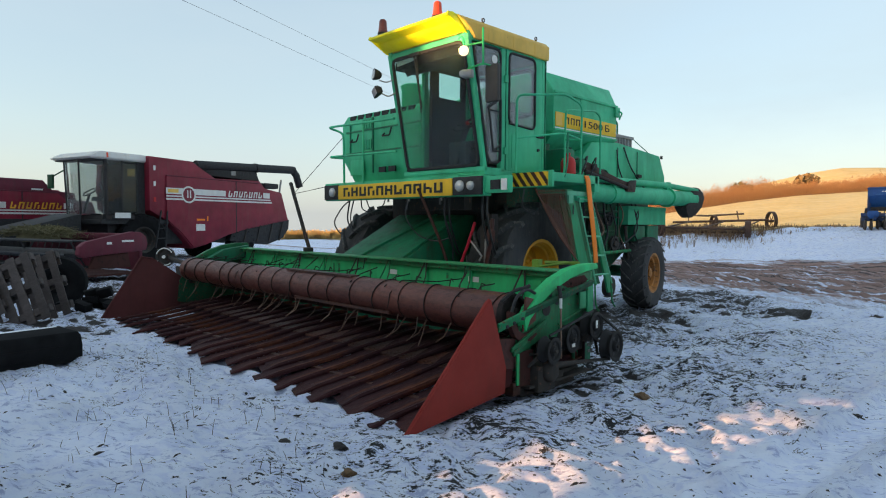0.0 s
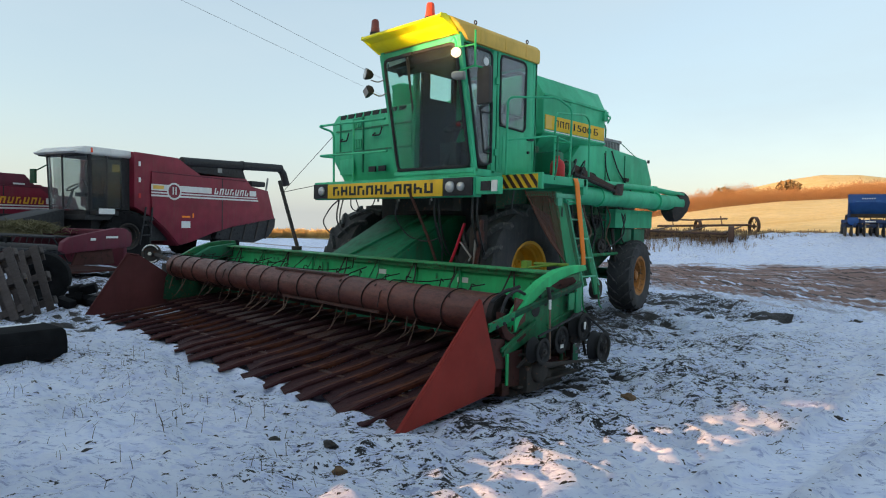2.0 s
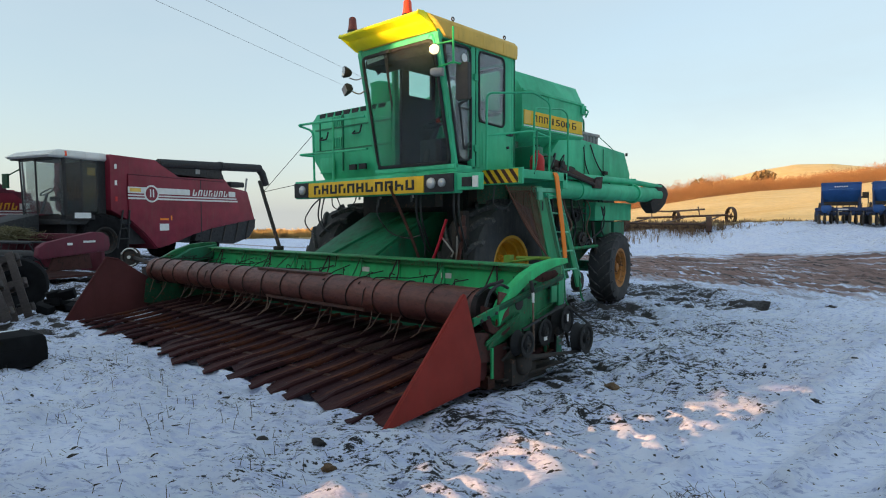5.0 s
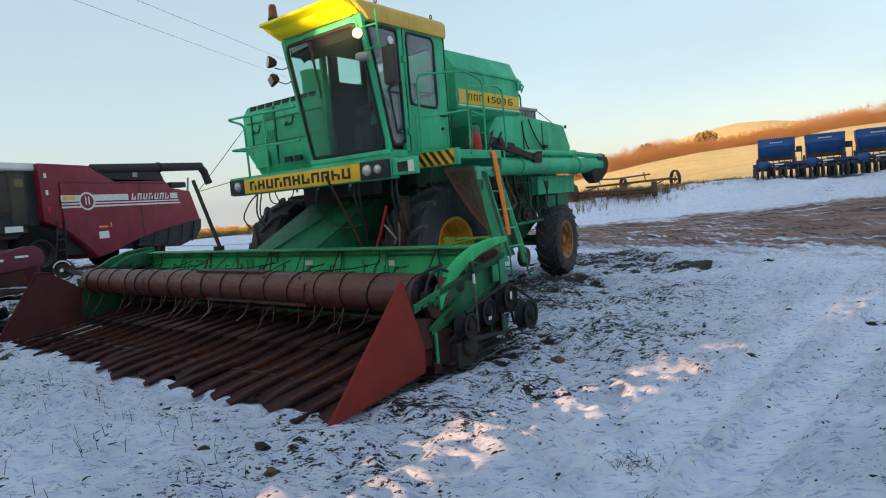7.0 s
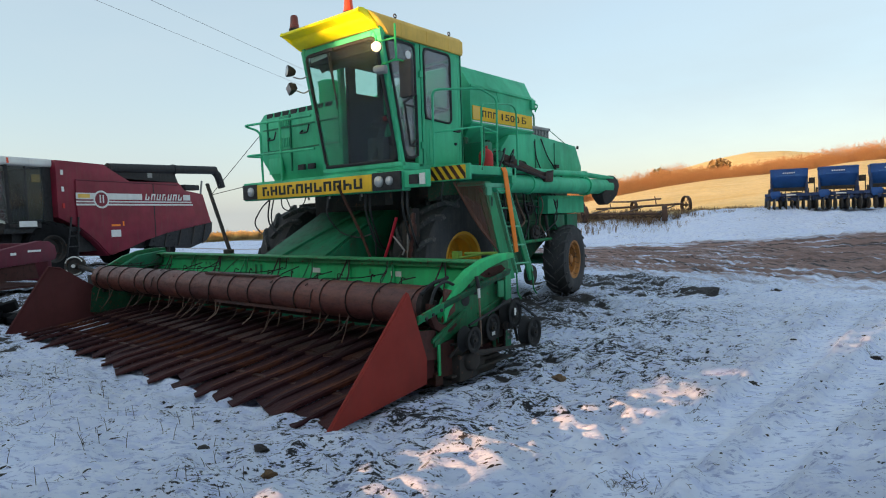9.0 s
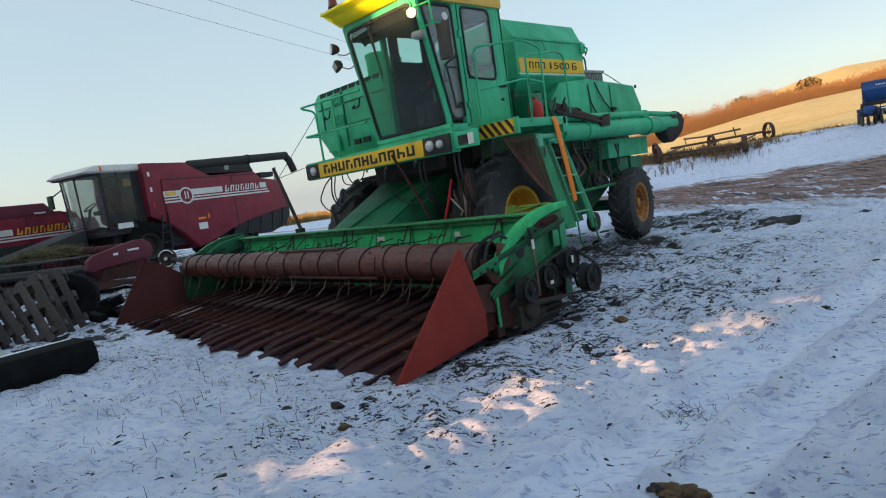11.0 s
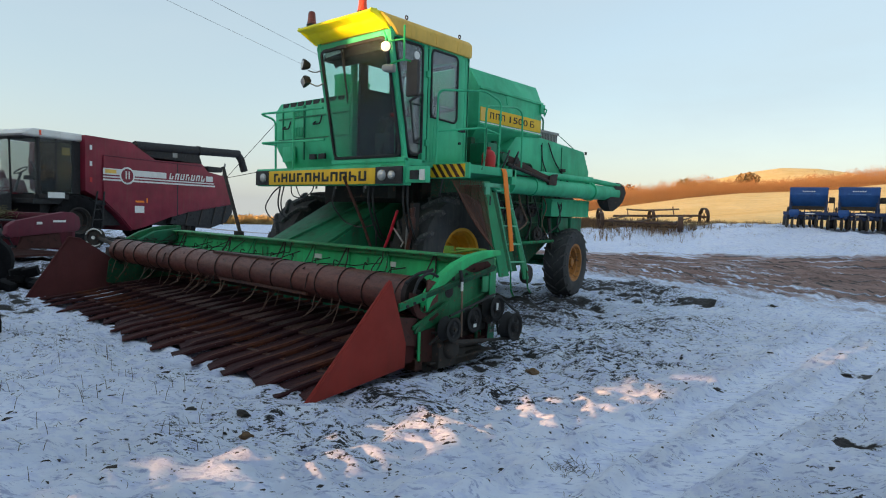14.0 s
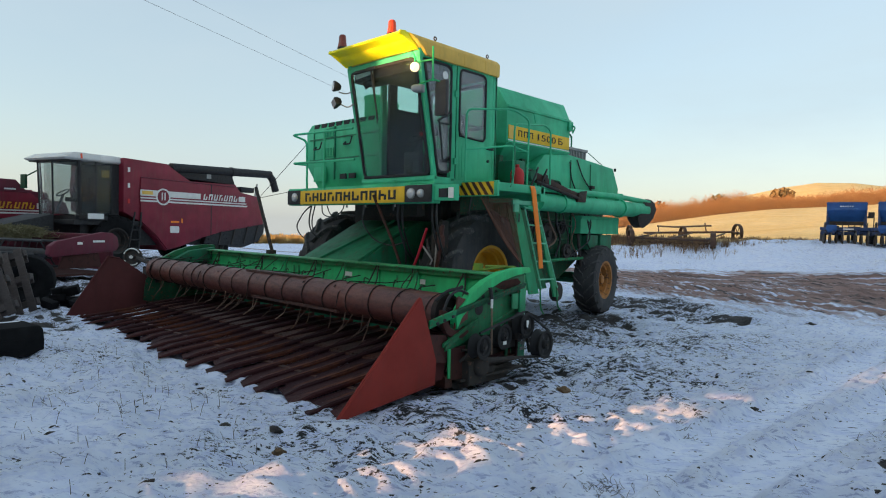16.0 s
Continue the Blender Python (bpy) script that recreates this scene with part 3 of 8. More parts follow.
def ground_material():
    m, nt, bs = base("snowy_yard")
    def attr(nm):
        a = nt.nodes.new("ShaderNodeAttribute")
        a.attribute_name = nm
        return a.outputs["Fac"]
    def math_(op, a, b):
        q = nt.nodes.new("ShaderNodeMath")
        q.operation = op
        for s, v in zip(q.inputs, (a, b)):
            if hasattr(v, "is_linked"):
                nt.links.new(v, s)
            else:
                s.default_value = v
        return q.outputs[0]
    n1, n2, n3 = tex(nt, 2.2, 6), tex(nt, 17, 9, 0.74), tex(nt, 70, 6, 0.75)
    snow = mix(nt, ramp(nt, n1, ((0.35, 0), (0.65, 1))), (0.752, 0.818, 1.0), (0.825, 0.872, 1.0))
    # blue-grey mottling: icy patches, and painted shading of the trodden relief
    relief_shade = tex(nt, 9.0, 7, 0.62, stretch=(0.75, 1.25, 1), turn=-45)
    snow = mix(nt, ramp(nt, relief_shade, ((0.40, 0.52), (0.50, 0))), snow, (0.57, 0.64, 0.91))
    pock_shade = tex(nt, 17, 8, 0.68, stretch=(0.5, 1.7, 1), turn=-42)
    snow = mix(nt, ramp(nt, pock_shade, ((0.38, 0.85), (0.45, 0))), snow, (0.36, 0.42, 0.66))
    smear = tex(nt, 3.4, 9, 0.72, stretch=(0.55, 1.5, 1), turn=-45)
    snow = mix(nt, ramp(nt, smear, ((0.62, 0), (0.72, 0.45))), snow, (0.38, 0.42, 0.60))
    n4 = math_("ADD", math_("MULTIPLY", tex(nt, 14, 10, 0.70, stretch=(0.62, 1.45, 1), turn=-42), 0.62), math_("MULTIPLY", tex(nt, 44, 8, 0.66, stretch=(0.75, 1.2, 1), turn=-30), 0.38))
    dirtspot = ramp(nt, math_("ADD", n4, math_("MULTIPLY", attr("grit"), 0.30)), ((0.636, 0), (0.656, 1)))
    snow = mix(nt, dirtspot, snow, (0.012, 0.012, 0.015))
    earth = mix(nt, ramp(nt, n2, ((0.3, 0), (0.7, 1))), (0.012, 0.010, 0.011), (0.040, 0.032, 0.030))
    edge = math_("ADD", attr("mud"), math_("MULTIPLY", math_("SUBTRACT", n2, 0.5), 1.5))
    c = mix(nt, ramp(nt, edge, ((0.36, 0), (0.56, 1))), snow, earth)
    pos = nt.nodes.new("ShaderNodeSeparateXYZ")
    nt.links.new(nt.nodes.new("ShaderNodeTexCoord").outputs["Object"], pos.inputs[0])

    def lane(sx, sv, detail, rough, off):
        """Noise drawn out along the track."""
        v = nt.nodes.new("ShaderNodeCombineXYZ")
        nt.links.new(math_("MULTIPLY", pos.outputs[0], sx), v.inputs[0])
        nt.links.new(math_("MULTIPLY", attr("across"), sv), v.inputs[1])
        v.inputs[2].default_value = off
        n = nt.nodes.new("ShaderNodeTexNoise")
        n.inputs["Scale"].default_value, n.inputs["Detail"].default_value, n.inputs["Roughness"].default_value = 1.0, detail, rough
        nt.links.new(v.outputs[0], n.inputs["Vector"])
        return n.outputs[0]
    st = lane(0.30, 3.4, 8, 0.62, 3.0)
    brown = mix(nt, ramp(nt, lane(0.35, 2.2, 9, 0.68, 0.0), ((0.36, 0), (0.64, 1))), (0.19, 0.098, 0.080), (0.365, 0.232, 0.197))
    brown = mix(nt, ramp(nt, lane(0.55, 5.0, 9, 0.72, 7.0), ((0.48, 0), (0.66, 0.8))), brown, (0.095, 0.050, 0.040))
    brown = mix(nt, ramp(nt, lane(0.26, 5.2, 8, 0.70, 11.0), ((0.53, 0), (0.58, 0.95))), brown, (0.018, 0.012, 0.012))
    brown = mix(nt, ramp(nt, lane(0.8, 5.5, 8, 0.72, 15.0), ((0.62, 0), (0.72, 0.36))), brown, (0.66, 0.64, 0.72))
    c = mix(nt, ramp(nt, math_("MULTIPLY", attr("road"), math_("ADD", math_("MULTIPLY", math_("SUBTRACT", st, 0.5), 5.5), 1.0)), ((0.22, 0), (0.72, 1))), c, brown)
    g1 = tex(nt, 0.05, 6, 0.6)
    g2 = tex(nt, 1.1, 7, 0.7)
    grass = mix(nt, ramp(nt, g1, ((0.35, 0), (0.65, 1))), (0.80, 0.53, 0.15), (0.90, 0.65, 0.24))
    grass = mix(nt, ramp(nt, g2, ((0.4, 0), (0.75, 0.6))), grass, (0.30, 0.19, 0.08))
    g3 = tex(nt, 0.22, 8, 0.7, stretch=(0.5, 1.4, 1))
    grass = mix(nt, ramp(nt, g3, ((0.45, 0), (0.68, 0.55))), grass, (0.92, 0.74, 0.40))
    # brown band paints in the shaded weeds along the field's near edge
    grass = mix(nt, ramp(nt, attr("field"), ((0.55, 1), (0.97, 0))), grass, (0.135, 0.085, 0.050))
    c = mix(nt, ramp(nt, math_("ADD", attr("field"), math_("MULTIPLY", math_("SUBTRACT", g2, 0.5), 0.8)), ((0.35, 0), (0.65, 1))), c, grass)
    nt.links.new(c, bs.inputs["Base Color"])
    bs.inputs["Roughness"].default_value = 0.75
    h = math_("ADD", math_("ADD", math_("MULTIPLY", tex(nt, 7.5, 7, 0.66, stretch=(0.6, 1.7, 1), turn=-38), 1.5), math_("MULTIPLY", n2, 0.8)), math_("MULTIPLY", n3, 0.25))
    h = math_("MULTIPLY", h, math_("MINIMUM", math_("ADD", math_("MULTIPLY", attr("grit"), 2.2), 0.50), 1.0))
    bump(nt, bs, h, 0.9, 0.055)
    return m


def top_z(x, y):
    """The height of the finished ground, with its trodden relief."""
    i = int(np.clip(np.searchsorted(LAND["x"], x) - 1, 0, len(LAND["x"]) - 2))
    j = int(np.clip(np.searchsorted(LAND["y"], y) - 1, 0, len(LAND["y"]) - 2))
    u = (x - LAND["x"][i]) / (LAND["x"][i + 1] - LAND["x"][i])
    v = (y - LAND["y"][j]) / (LAND["y"][j + 1] - LAND["y"][j])
    z = LAND["z"]
    return float((z[j, i] * (1 - u) + z[j, i + 1] * u) * (1 - v) + (z[j + 1, i] * (1 - u) + z[j + 1, i + 1] * u) * v)


ground = new("ground", build_ground())
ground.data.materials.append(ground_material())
tagged(ground, "trodden snow with mud, wheel ruts and dry field beyond", "ground", kind="structure")

# an unseen wall added behind the camera to shape the low sun: it shades the machines but for a gap and a low stretch
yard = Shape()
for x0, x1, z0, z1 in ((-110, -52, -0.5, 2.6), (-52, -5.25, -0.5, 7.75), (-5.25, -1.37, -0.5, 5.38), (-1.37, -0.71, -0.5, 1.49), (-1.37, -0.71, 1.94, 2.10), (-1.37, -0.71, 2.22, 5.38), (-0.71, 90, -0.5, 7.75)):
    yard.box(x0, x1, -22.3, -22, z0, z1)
solid("wall_yard", yard, WALLM, "tall grey wall added out of view to block the low sun", "wall", kind="structure")


# ---- wheels ----
def wheel(parent, centre, radius, width, rim_r, rim_mat, side, lugs=20, dish=0.10, near=True, deep=0.0, rubber=None):
    """A tractor wheel on the x axis; side is +1 where its outside looks to +x."""
    cx, cy, cz = centre
    w, r = width / 2, radius
    tread, carcass = rubber or RUBBER_WORN, rubber or RUBBER
    prof = [(-w * 0.78, rim_r + 0.01), (-w * 0.98, rim_r + 0.10), (-w, r * 0.80), (-w * 0.86, r * (0.945 - deep)), (-w * 0.5, r * (0.965 - deep)), (0, r * (0.97 - deep)), (w * 0.5, r * (0.965 - deep)), (w * 0.86, r * (0.945 - deep)), (w, r * 0.80), (w * 0.98, rim_r + 0.10), (w * 0.78, rim_r + 0.01)]
    s = Shape().lathe(prof, centre, (1, 0, 0), 48, caps=False)
    bars = {}
    for sg in (-1, 1):                       # chevron bars
        ring = []
        for t in np.linspace(0, 1, 5):
            a = 0.34 * t * 18 / lugs
            x = sg * w * (0.04 + 0.96 * t)
            rr0 = r * ((0.955 if t < 0.7 else (0.93 if t < 0.9 else 0.86)) - deep)
            rr1 = r * (1.0 if t < 0.7 else (0.985 if t < 0.9 else 0.90))
            da = 0.024 * 20 / lugs
            ring.append([(x + (0.012 * sg if t > 0.95 else 0), rr * math.sin(a + dd), rr * math.cos(a + dd)) for rr, dd in ((rr0, -da * 1.3), (rr1, -da), (rr1, da), (rr0, da * 1.3))])
        bars[sg] = Shape().loft(ring)
        if not near:
            for k in range(lugs):
                q = pose(cx, cy, cz, 360 * (k + (0.5 if sg > 0 else 0)) / lugs, 0, 0)
                s.add([q @ Vector(v) for v in bars[sg].v], bars[sg].f)
    tyre = part("wheel", s, carcass, parent, "black tyre with worn chevron bars")
    if near:
        for sg in (-1, 1):
            me = mesh_of(bars[sg], "tread_bar", tread)
            for k in range(lugs):
                ob = new("tread_bar", me)
                ob.parent = tyre
                ob.matrix_local = pose(cx, cy, cz, 360 * (k + (0.5 if sg > 0 else 0)) / lugs, 0, 0)
    d = side
    rp = [(-w * 0.72 * d, rim_r + 0.015), (-w * 0.75 * d, rim_r + 0.03), (w * 0.70 * d, rim_r - 0.02), (w * 0.80 * d, rim_r + 0.035), (w * 0.84 * d, rim_r + 0.035), (w * 0.82 * d, rim_r - 0.005), (w * 0.55 * d, rim_r - 0.03), (w * 0.5 * d, rim_r - 0.055), ((w * 0.5 - dish) * d, rim_r * 0.78), ((w * 0.5 - dish) * d, rim_r * 0.5), ((w * 0.5 - dish * 0.4) * d, rim_r * 0.36), ((w * 0.5 - dish * 0.4) * d, 0.0)]
    part("rim", Shape().lathe(rp, centre, (1, 0, 0), 40, caps=False), rim_mat, tyre)
    hub = Shape().lathe([((w * 0.5 - dish * 0.4) * d, rim_r * 0.26), ((w * 0.5 + 0.02) * d, rim_r * 0.25), ((w * 0.5 + 0.03) * d, rim_r * 0.18), ((w * 0.5 + 0.03) * d, 0)], centre, (1, 0, 0), 20)
    for k in range(8):
        a = k * math.pi / 4
        hub.lathe([(0, 0.018), (0.03, 0.018)], (cx + (w * 0.5 - dish * 0.4) * d, cy + rim_r * 0.31 * math.cos(a), cz + rim_r * 0.31 * math.sin(a)), (d, 0, 0), 6)
    part("hub", hub, rim_mat, tyre)
    return tyre


# ---- the green combine: it faces -y, the ground under its front axle is the origin ----
cb = thing("combine_harvester", (0, 0, 0), "faded teal green combine harvester with yellow cab roof standing on snow", "combine harvester")

wheel(cb, (1.52, -0.28, 0.91), 0.93, 0.70, 0.38, YELLOW_RIM, 1, 14, 0.16, True, 0.035)
wheel(cb, (-1.52, -0.28, 0.91), 0.93, 0.70, 0.38, YELLOW_RIM, -1, 14, 0.16, True, 0.035)
for x, sg in ((1.42, 1), (-1.42, -1)):        # the steered rear wheels stand a little turned
    w = wheel(cb, (x, 3.42, 0.64), 0.66, 0.46, 0.33, OCHRE_RIM, sg, 18, 0.09, True)
    w.matrix_local = Matrix.Translation((x, 3.42, 0.64)) @ Matrix.Rotation(radians(8.5), 4, "Z") @ Matrix.Translation((-x, -3.42, -0.64))
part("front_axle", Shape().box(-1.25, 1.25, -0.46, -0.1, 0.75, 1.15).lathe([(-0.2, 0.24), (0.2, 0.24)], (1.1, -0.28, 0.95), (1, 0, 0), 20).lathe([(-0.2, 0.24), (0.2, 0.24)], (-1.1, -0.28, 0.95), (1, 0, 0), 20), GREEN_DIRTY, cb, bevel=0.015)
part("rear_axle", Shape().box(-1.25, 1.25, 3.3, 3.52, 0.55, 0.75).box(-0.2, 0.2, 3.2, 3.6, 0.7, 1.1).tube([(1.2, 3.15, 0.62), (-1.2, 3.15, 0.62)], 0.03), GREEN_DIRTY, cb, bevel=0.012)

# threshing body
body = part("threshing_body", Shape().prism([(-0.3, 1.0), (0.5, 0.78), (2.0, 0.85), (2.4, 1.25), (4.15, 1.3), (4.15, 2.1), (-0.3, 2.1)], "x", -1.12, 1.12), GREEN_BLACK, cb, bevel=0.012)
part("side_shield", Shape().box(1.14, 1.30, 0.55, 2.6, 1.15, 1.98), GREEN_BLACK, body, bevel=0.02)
part("side_shield", Shape().box(1.14, 1.48, 2.71, 4.15, 1.52, 1.85).box(1.40, 1.49, 2.72, 4.14, 1.79, 1.84), GREEN, body, bevel=0.012)
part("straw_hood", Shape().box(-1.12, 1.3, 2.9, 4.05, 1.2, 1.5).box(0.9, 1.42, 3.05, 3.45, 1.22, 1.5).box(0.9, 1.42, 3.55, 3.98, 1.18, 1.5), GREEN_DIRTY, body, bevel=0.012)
for z, y0, y1 in ((1.75, 0.6, 2.5), (1.4, 0.7, 2.4)):
    part("shield_rib", Shape().tube([(1.385, y0, z), (1.385, y1, z)], 0.02, 6), GREEN_BLACK, body)
for k in range(6):
    part("shield_rib", Shape().box(1.37, 1.39, 0.62 + 0.38 * k, 0.66 + 0.38 * k, 1.02, 1.96), GREEN_BLACK, body)
for y, z, r in ((0.95, 1.2, 0.16), (1.75, 1.5, 0.2), (2.35, 1.2, 0.13)):
    part("drive_pulley", Shape().lathe([(0, r), (0.05, r), (0.05, r - 0.03), (0.02, r - 0.05), (0.02, 0.06), (0.07, 0.05)], (1.39, y, z), (1, 0, 0), 24), DARK, body, "dark greasy belt pulley on the body side")
part("drive_belt", Shape().tube([(1.43, 0.85, 1.38), (1.43, 1.55, 1.76)], 0.012, 5).tube([(1.43, 0.9, 0.93), (1.43, 1.65, 1.16)], 0.012, 5).tube([(1.43, 1.6, 1.74), (1.43, 2.5, 1.64)], 0.012, 5), BLACK, body)

rnd = random.Random(17)
for k in range(9):
    y = 0.7 + 0.3 * k + rnd.uniform(-0.1, 0.1)
    part("hydraulic_hose", Shape().tube(bend([(1.42, y, 1.96), (1.5, y + rnd.uniform(-0.15, 0.15), 1.7), (1.46, y + rnd.uniform(-0.3, 0.3), 1.4), (1.4, y + rnd.uniform(-0.35, 0.35), 1.1)], 0.15, 5), rnd.uniform(0.010, 0.018), 6), HOSE if k % 3 else RUST_WIRE, body, "hanging hose beside the dark body")
for y, z, r in ((2.62, 1.12, 0.11), (2.2, 1.62, 0.12), (1.25, 1.62, 0.14)):
    part("drive_pulley", Shape().lathe([(0, r), (0.05, r), (0.05, r - 0.03), (0.03, r - 0.04), (0.03, 0.04), (0.06, 0.035)], (1.36, y, z), (1, 0, 0), 24), PULLEY, body, "dark greasy belt pulley on the body side")
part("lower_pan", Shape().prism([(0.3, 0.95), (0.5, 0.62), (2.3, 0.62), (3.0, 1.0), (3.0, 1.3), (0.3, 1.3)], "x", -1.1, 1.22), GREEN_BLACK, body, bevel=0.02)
part("side_bar", Shape().tube([(1.45, 0.6, 1.02), (1.42, 2.9, 1.06)], 0.03, 8), GREEN_MUDDY, body)
part("side_bar", Shape().tube([(1.40, 2.75, 1.5), (1.42, 2.9, 0.7)], 0.03, 8), DARK, body)

# rear upper hood
rear = part("rear_hood", Shape().prism([(1.3, 2.1), (4.12, 2.1), (4.17, 2.42), (3.93, 2.82), (3.1, 2.88), (2.35, 2.93), (1.55, 2.86), (1.3, 2.62)], "x", -1.40, 1.44), GREEN, cb, bevel=0.03)
part("hood_seam", Shape().box(1.435, 1.452, 2.36, 2.385, 2.12, 2.84).box(1.435, 1.452, 3.05, 3.07, 2.12, 2.82).box(1.435, 1.45, 1.4, 4.1, 2.13, 2.16), GREEN_DIRTY, rear)
s = Shape().tube(bend([(1.46, 2.55, 2.86), (1.47, 2.75, 2.55), (1.47, 3.1, 2.3), (1.47, 3.3, 2.18)], 0.15), 0.012, 6).tube(bend([(1.47, 2.3, 2.8), (1.47, 2.36, 2.5), (1.47, 2.6, 2.2)], 0.1), 0.011, 6)
part("cable", s, BLACK, rear)
part("latch", Shape().box(1.44, 1.50, 3.02, 3.14, 2.36, 2.42), DARK, rear, bevel=0.006)
part("latch", Shape().box(1.44, 1.48, 3.95, 3.98, 2.76, 2.82), DARK, rear, bevel=0.006)
part("rear_stay", Shape().tube(bend([(1.3, 2.6, 2.86), (1.3, 2.6, 3.32), (1.3, 2.38, 3.36)], 0.08), 0.016, 6), GREEN_DIRTY, rear)
part("rear_stay", Shape().tube([(1.3, 3.9, 2.82), (1.3, 3.2, 3.06)], 0.008, 5), GREEN_DIRTY, rear)

# posts, and a near-black block for the shade in the tank's void
part("tank_posts_void", Shape().box(-1.2, 0.95, 0.3, 1.32, 2.1, 2.68).box(0.9, 1.3, 0.5, 0.6, 2.14, 2.75).box(0.9, 1.3, 1.1, 1.2, 2.14, 2.75), GREEN_BLACK, cb, bevel=0.01)
for y in (0.62, 0.86, 1.02):
    part("hydraulic_hose", Shape().tube(bend([(1.0, y, 2.16), (1.3, y + 0.1, 2.4), (1.2, y - 0.1, 2.66)], 0.12, 5), 0.014, 6), HOSE, cb, "black hydraulic hose")

# grey slatted box behind the tank
s = Shape().box(0.5, 1.3, 2.45, 3.1, 2.8, 3.05)
for k in range(12):
    s.box(1.3, 1.325, 2.46 + k * 0.054, 2.485 + k * 0.054, 2.8, 3.05)
s.box(0.48, 1.34, 2.43, 3.12, 3.05, 3.10)
part("slatted_box", s, GREY, cb, "weathered grey slatted intake box", bevel=0.005)

# grain tank
tank = part("grain_tank", Shape().loft([[(x0, y0, z), (x1, y0, z), (x1, y1, z), (x0, y1, z)] for x0, x1, y0, y1, z in ((-1.1, 1.15, 0.62, 2.1, 2.66), (-1.40, 1.46, 0.46, 2.28, 2.93), (-1.25, 1.46, 0.46, 2.29, 3.51), (0.45, 1.25, 0.46, 2.40, 3.84), (0.5, 1.12, 0.48, 2.36, 3.86))]), GREEN, cb, bevel=0.02)
part("tank_rib", Shape().box(1.455, 1.485, 0.46, 2.29, 3.49, 3.53).box(1.455, 1.48, 0.47, 2.28, 2.94, 2.97).plate([(1.47, 1.16, 3.5), (1.47, 1.5, 3.5), (1.47, 1.22, 3.34)], 0.02).box(1.44, 1.5, 2.2, 2.33, 3.34, 3.50).tube(bend([(1.48, 2.3, 3.45), (1.56, 2.3, 3.40), (1.50, 2.3, 3.30)], 0.03), 0.015, 6), GREEN, tank, bevel=0.005)
part("tank_stripe", Shape().box(1.46, 1.466, 0.5, 2.27, 2.957, 2.99), LABEL, tank, "pale stripe below the model plate")
plate = part("model_plate", Shape().box(1.46, 1.472, 0.50, 2.25, 3.0, 3.215), YELLOW_SIGN, tank, "yellow model plate with dark numerals", bevel=0.003)
for k, numeral in enumerate("1500"):
    writing(numeral, 0.15, plate, BLACK, pose(1.476, 1.53 + (k - 1.5) * 0.152, 3.105, 90, 0, 90), "numeral", 0.036 if k == 0 else 0.122)
writing("Б", 0.15, plate, BLACK, pose(1.476, 1.965, 3.105, 90, 0, 90), width=0.13)
s = Shape()
for y in (0.80, 0.95, 1.10):
    s.box(1.472, 1.477, y - 0.05, y - 0.03, 3.06, 3.16).box(1.472, 1.477, y + 0.03, y + 0.05, 3.06, 3.16).box(1.472, 1.477, y - 0.03, y + 0.03, 3.145, 3.16)
part("plate_mark", s, BLACK, plate)
part("plate_stain", Shape().prism([(0.505, 3.01), (0.68, 3.02), (0.66, 3.12), (0.70, 3.2), (0.505, 3.205)], "x", 1.4725, 1.4745), YELLOW, plate)
part("elevator_cap", Shape().lathe([(0, 0.07), (0.1, 0.07)], (1.3, 2.2, 2.78), (1, 0, 0), 16), GREEN_DIRTY, tank)

# unloading auger
aug = part("unloading_auger", Shape().tube([(1.72, 0.95, 2.02), (1.72, 4.75, 2.02)], 0.145, 24), GREEN, cb)
for y, r in ((3.66, 0.18), (1.6, 0.165)):
    part("auger_flange", Shape().lathe([(0, r), (0.04, r)], (1.72, y, 2.02), (0, 1, 0), 24), GREEN, aug)
part("auger_brace", Shape().tube([(1.72, 1.0, 2.24), (1.72, 3.7, 2.24)], 0.055, 12).tube([(1.72, 3.7, 2.24), (1.72, 4.95, 2.19)], 0.05, 12).box(1.68, 1.76, 3.6, 3.75, 2.12, 2.3), GREEN, aug)
part("spout", Shape().loft([[(1.72 + w * a, y0 if b < 0 else y1, z) for a, b in ((-1, -1), (1, -1), (1, 1), (-1, 1))] for y0, y1, z, w in ((4.62, 5.0, 2.18, 0.11), (4.5, 5.05, 2.05, 0.13), (4.24, 4.95, 1.86, 0.12), (4.34, 4.78, 1.74, 0.10), (4.46, 4.60, 1.66, 0.08))]), DARK, aug, "dark rubber unloading spout", bevel=0.02)
part("spout_hook", Shape().tube(bend([(1.72, 4.8, 2.22), (1.72, 5.02, 2.225), (1.72, 5.16, 2.15), (1.72, 5.10, 2.0), (1.72, 4.98, 1.88)], 0.10), 0.035, 8), DARK, aug)
part("auger_elbow", Shape().loft([[Vector((1.5 + dx, y + 0.17 * math.cos(a), 2.05 + dz + 0.17 * math.sin(a))) for a in (2 * math.pi * k / 16 for k in range(16))] for dx, y, dz in ((-0.2, 0.55, 0.15), (0, 0.7, 0.1), (0.12, 0.8, 0.0), (0.2, 0.9, -0.02))]), GREEN, aug)
# folding ram with a rusty shaft
ram = part("auger_ram", Shape().loft([[(x - 0.03, y, z - h), (x + 0.03, y, z - h), (x + 0.03, y, z + h), (x - 0.03, y, z + h)] for x, y, z, h in ((1.74, 0.66, 2.46, 0.050), (1.76, 0.95, 2.40, 0.060), (1.79, 1.30, 2.32, 0.045), (1.82, 1.75, 2.22, 0.035), (1.84, 2.02, 2.16, 0.045))]), RUST, cb, "rusty lever and ram of the unloading auger", bevel=0.012)
part("ram_rod", Shape().tube([(1.80, 0.80, 2.33), (1.88, 2.05, 2.10)], 0.028, 10), DARK, ram)
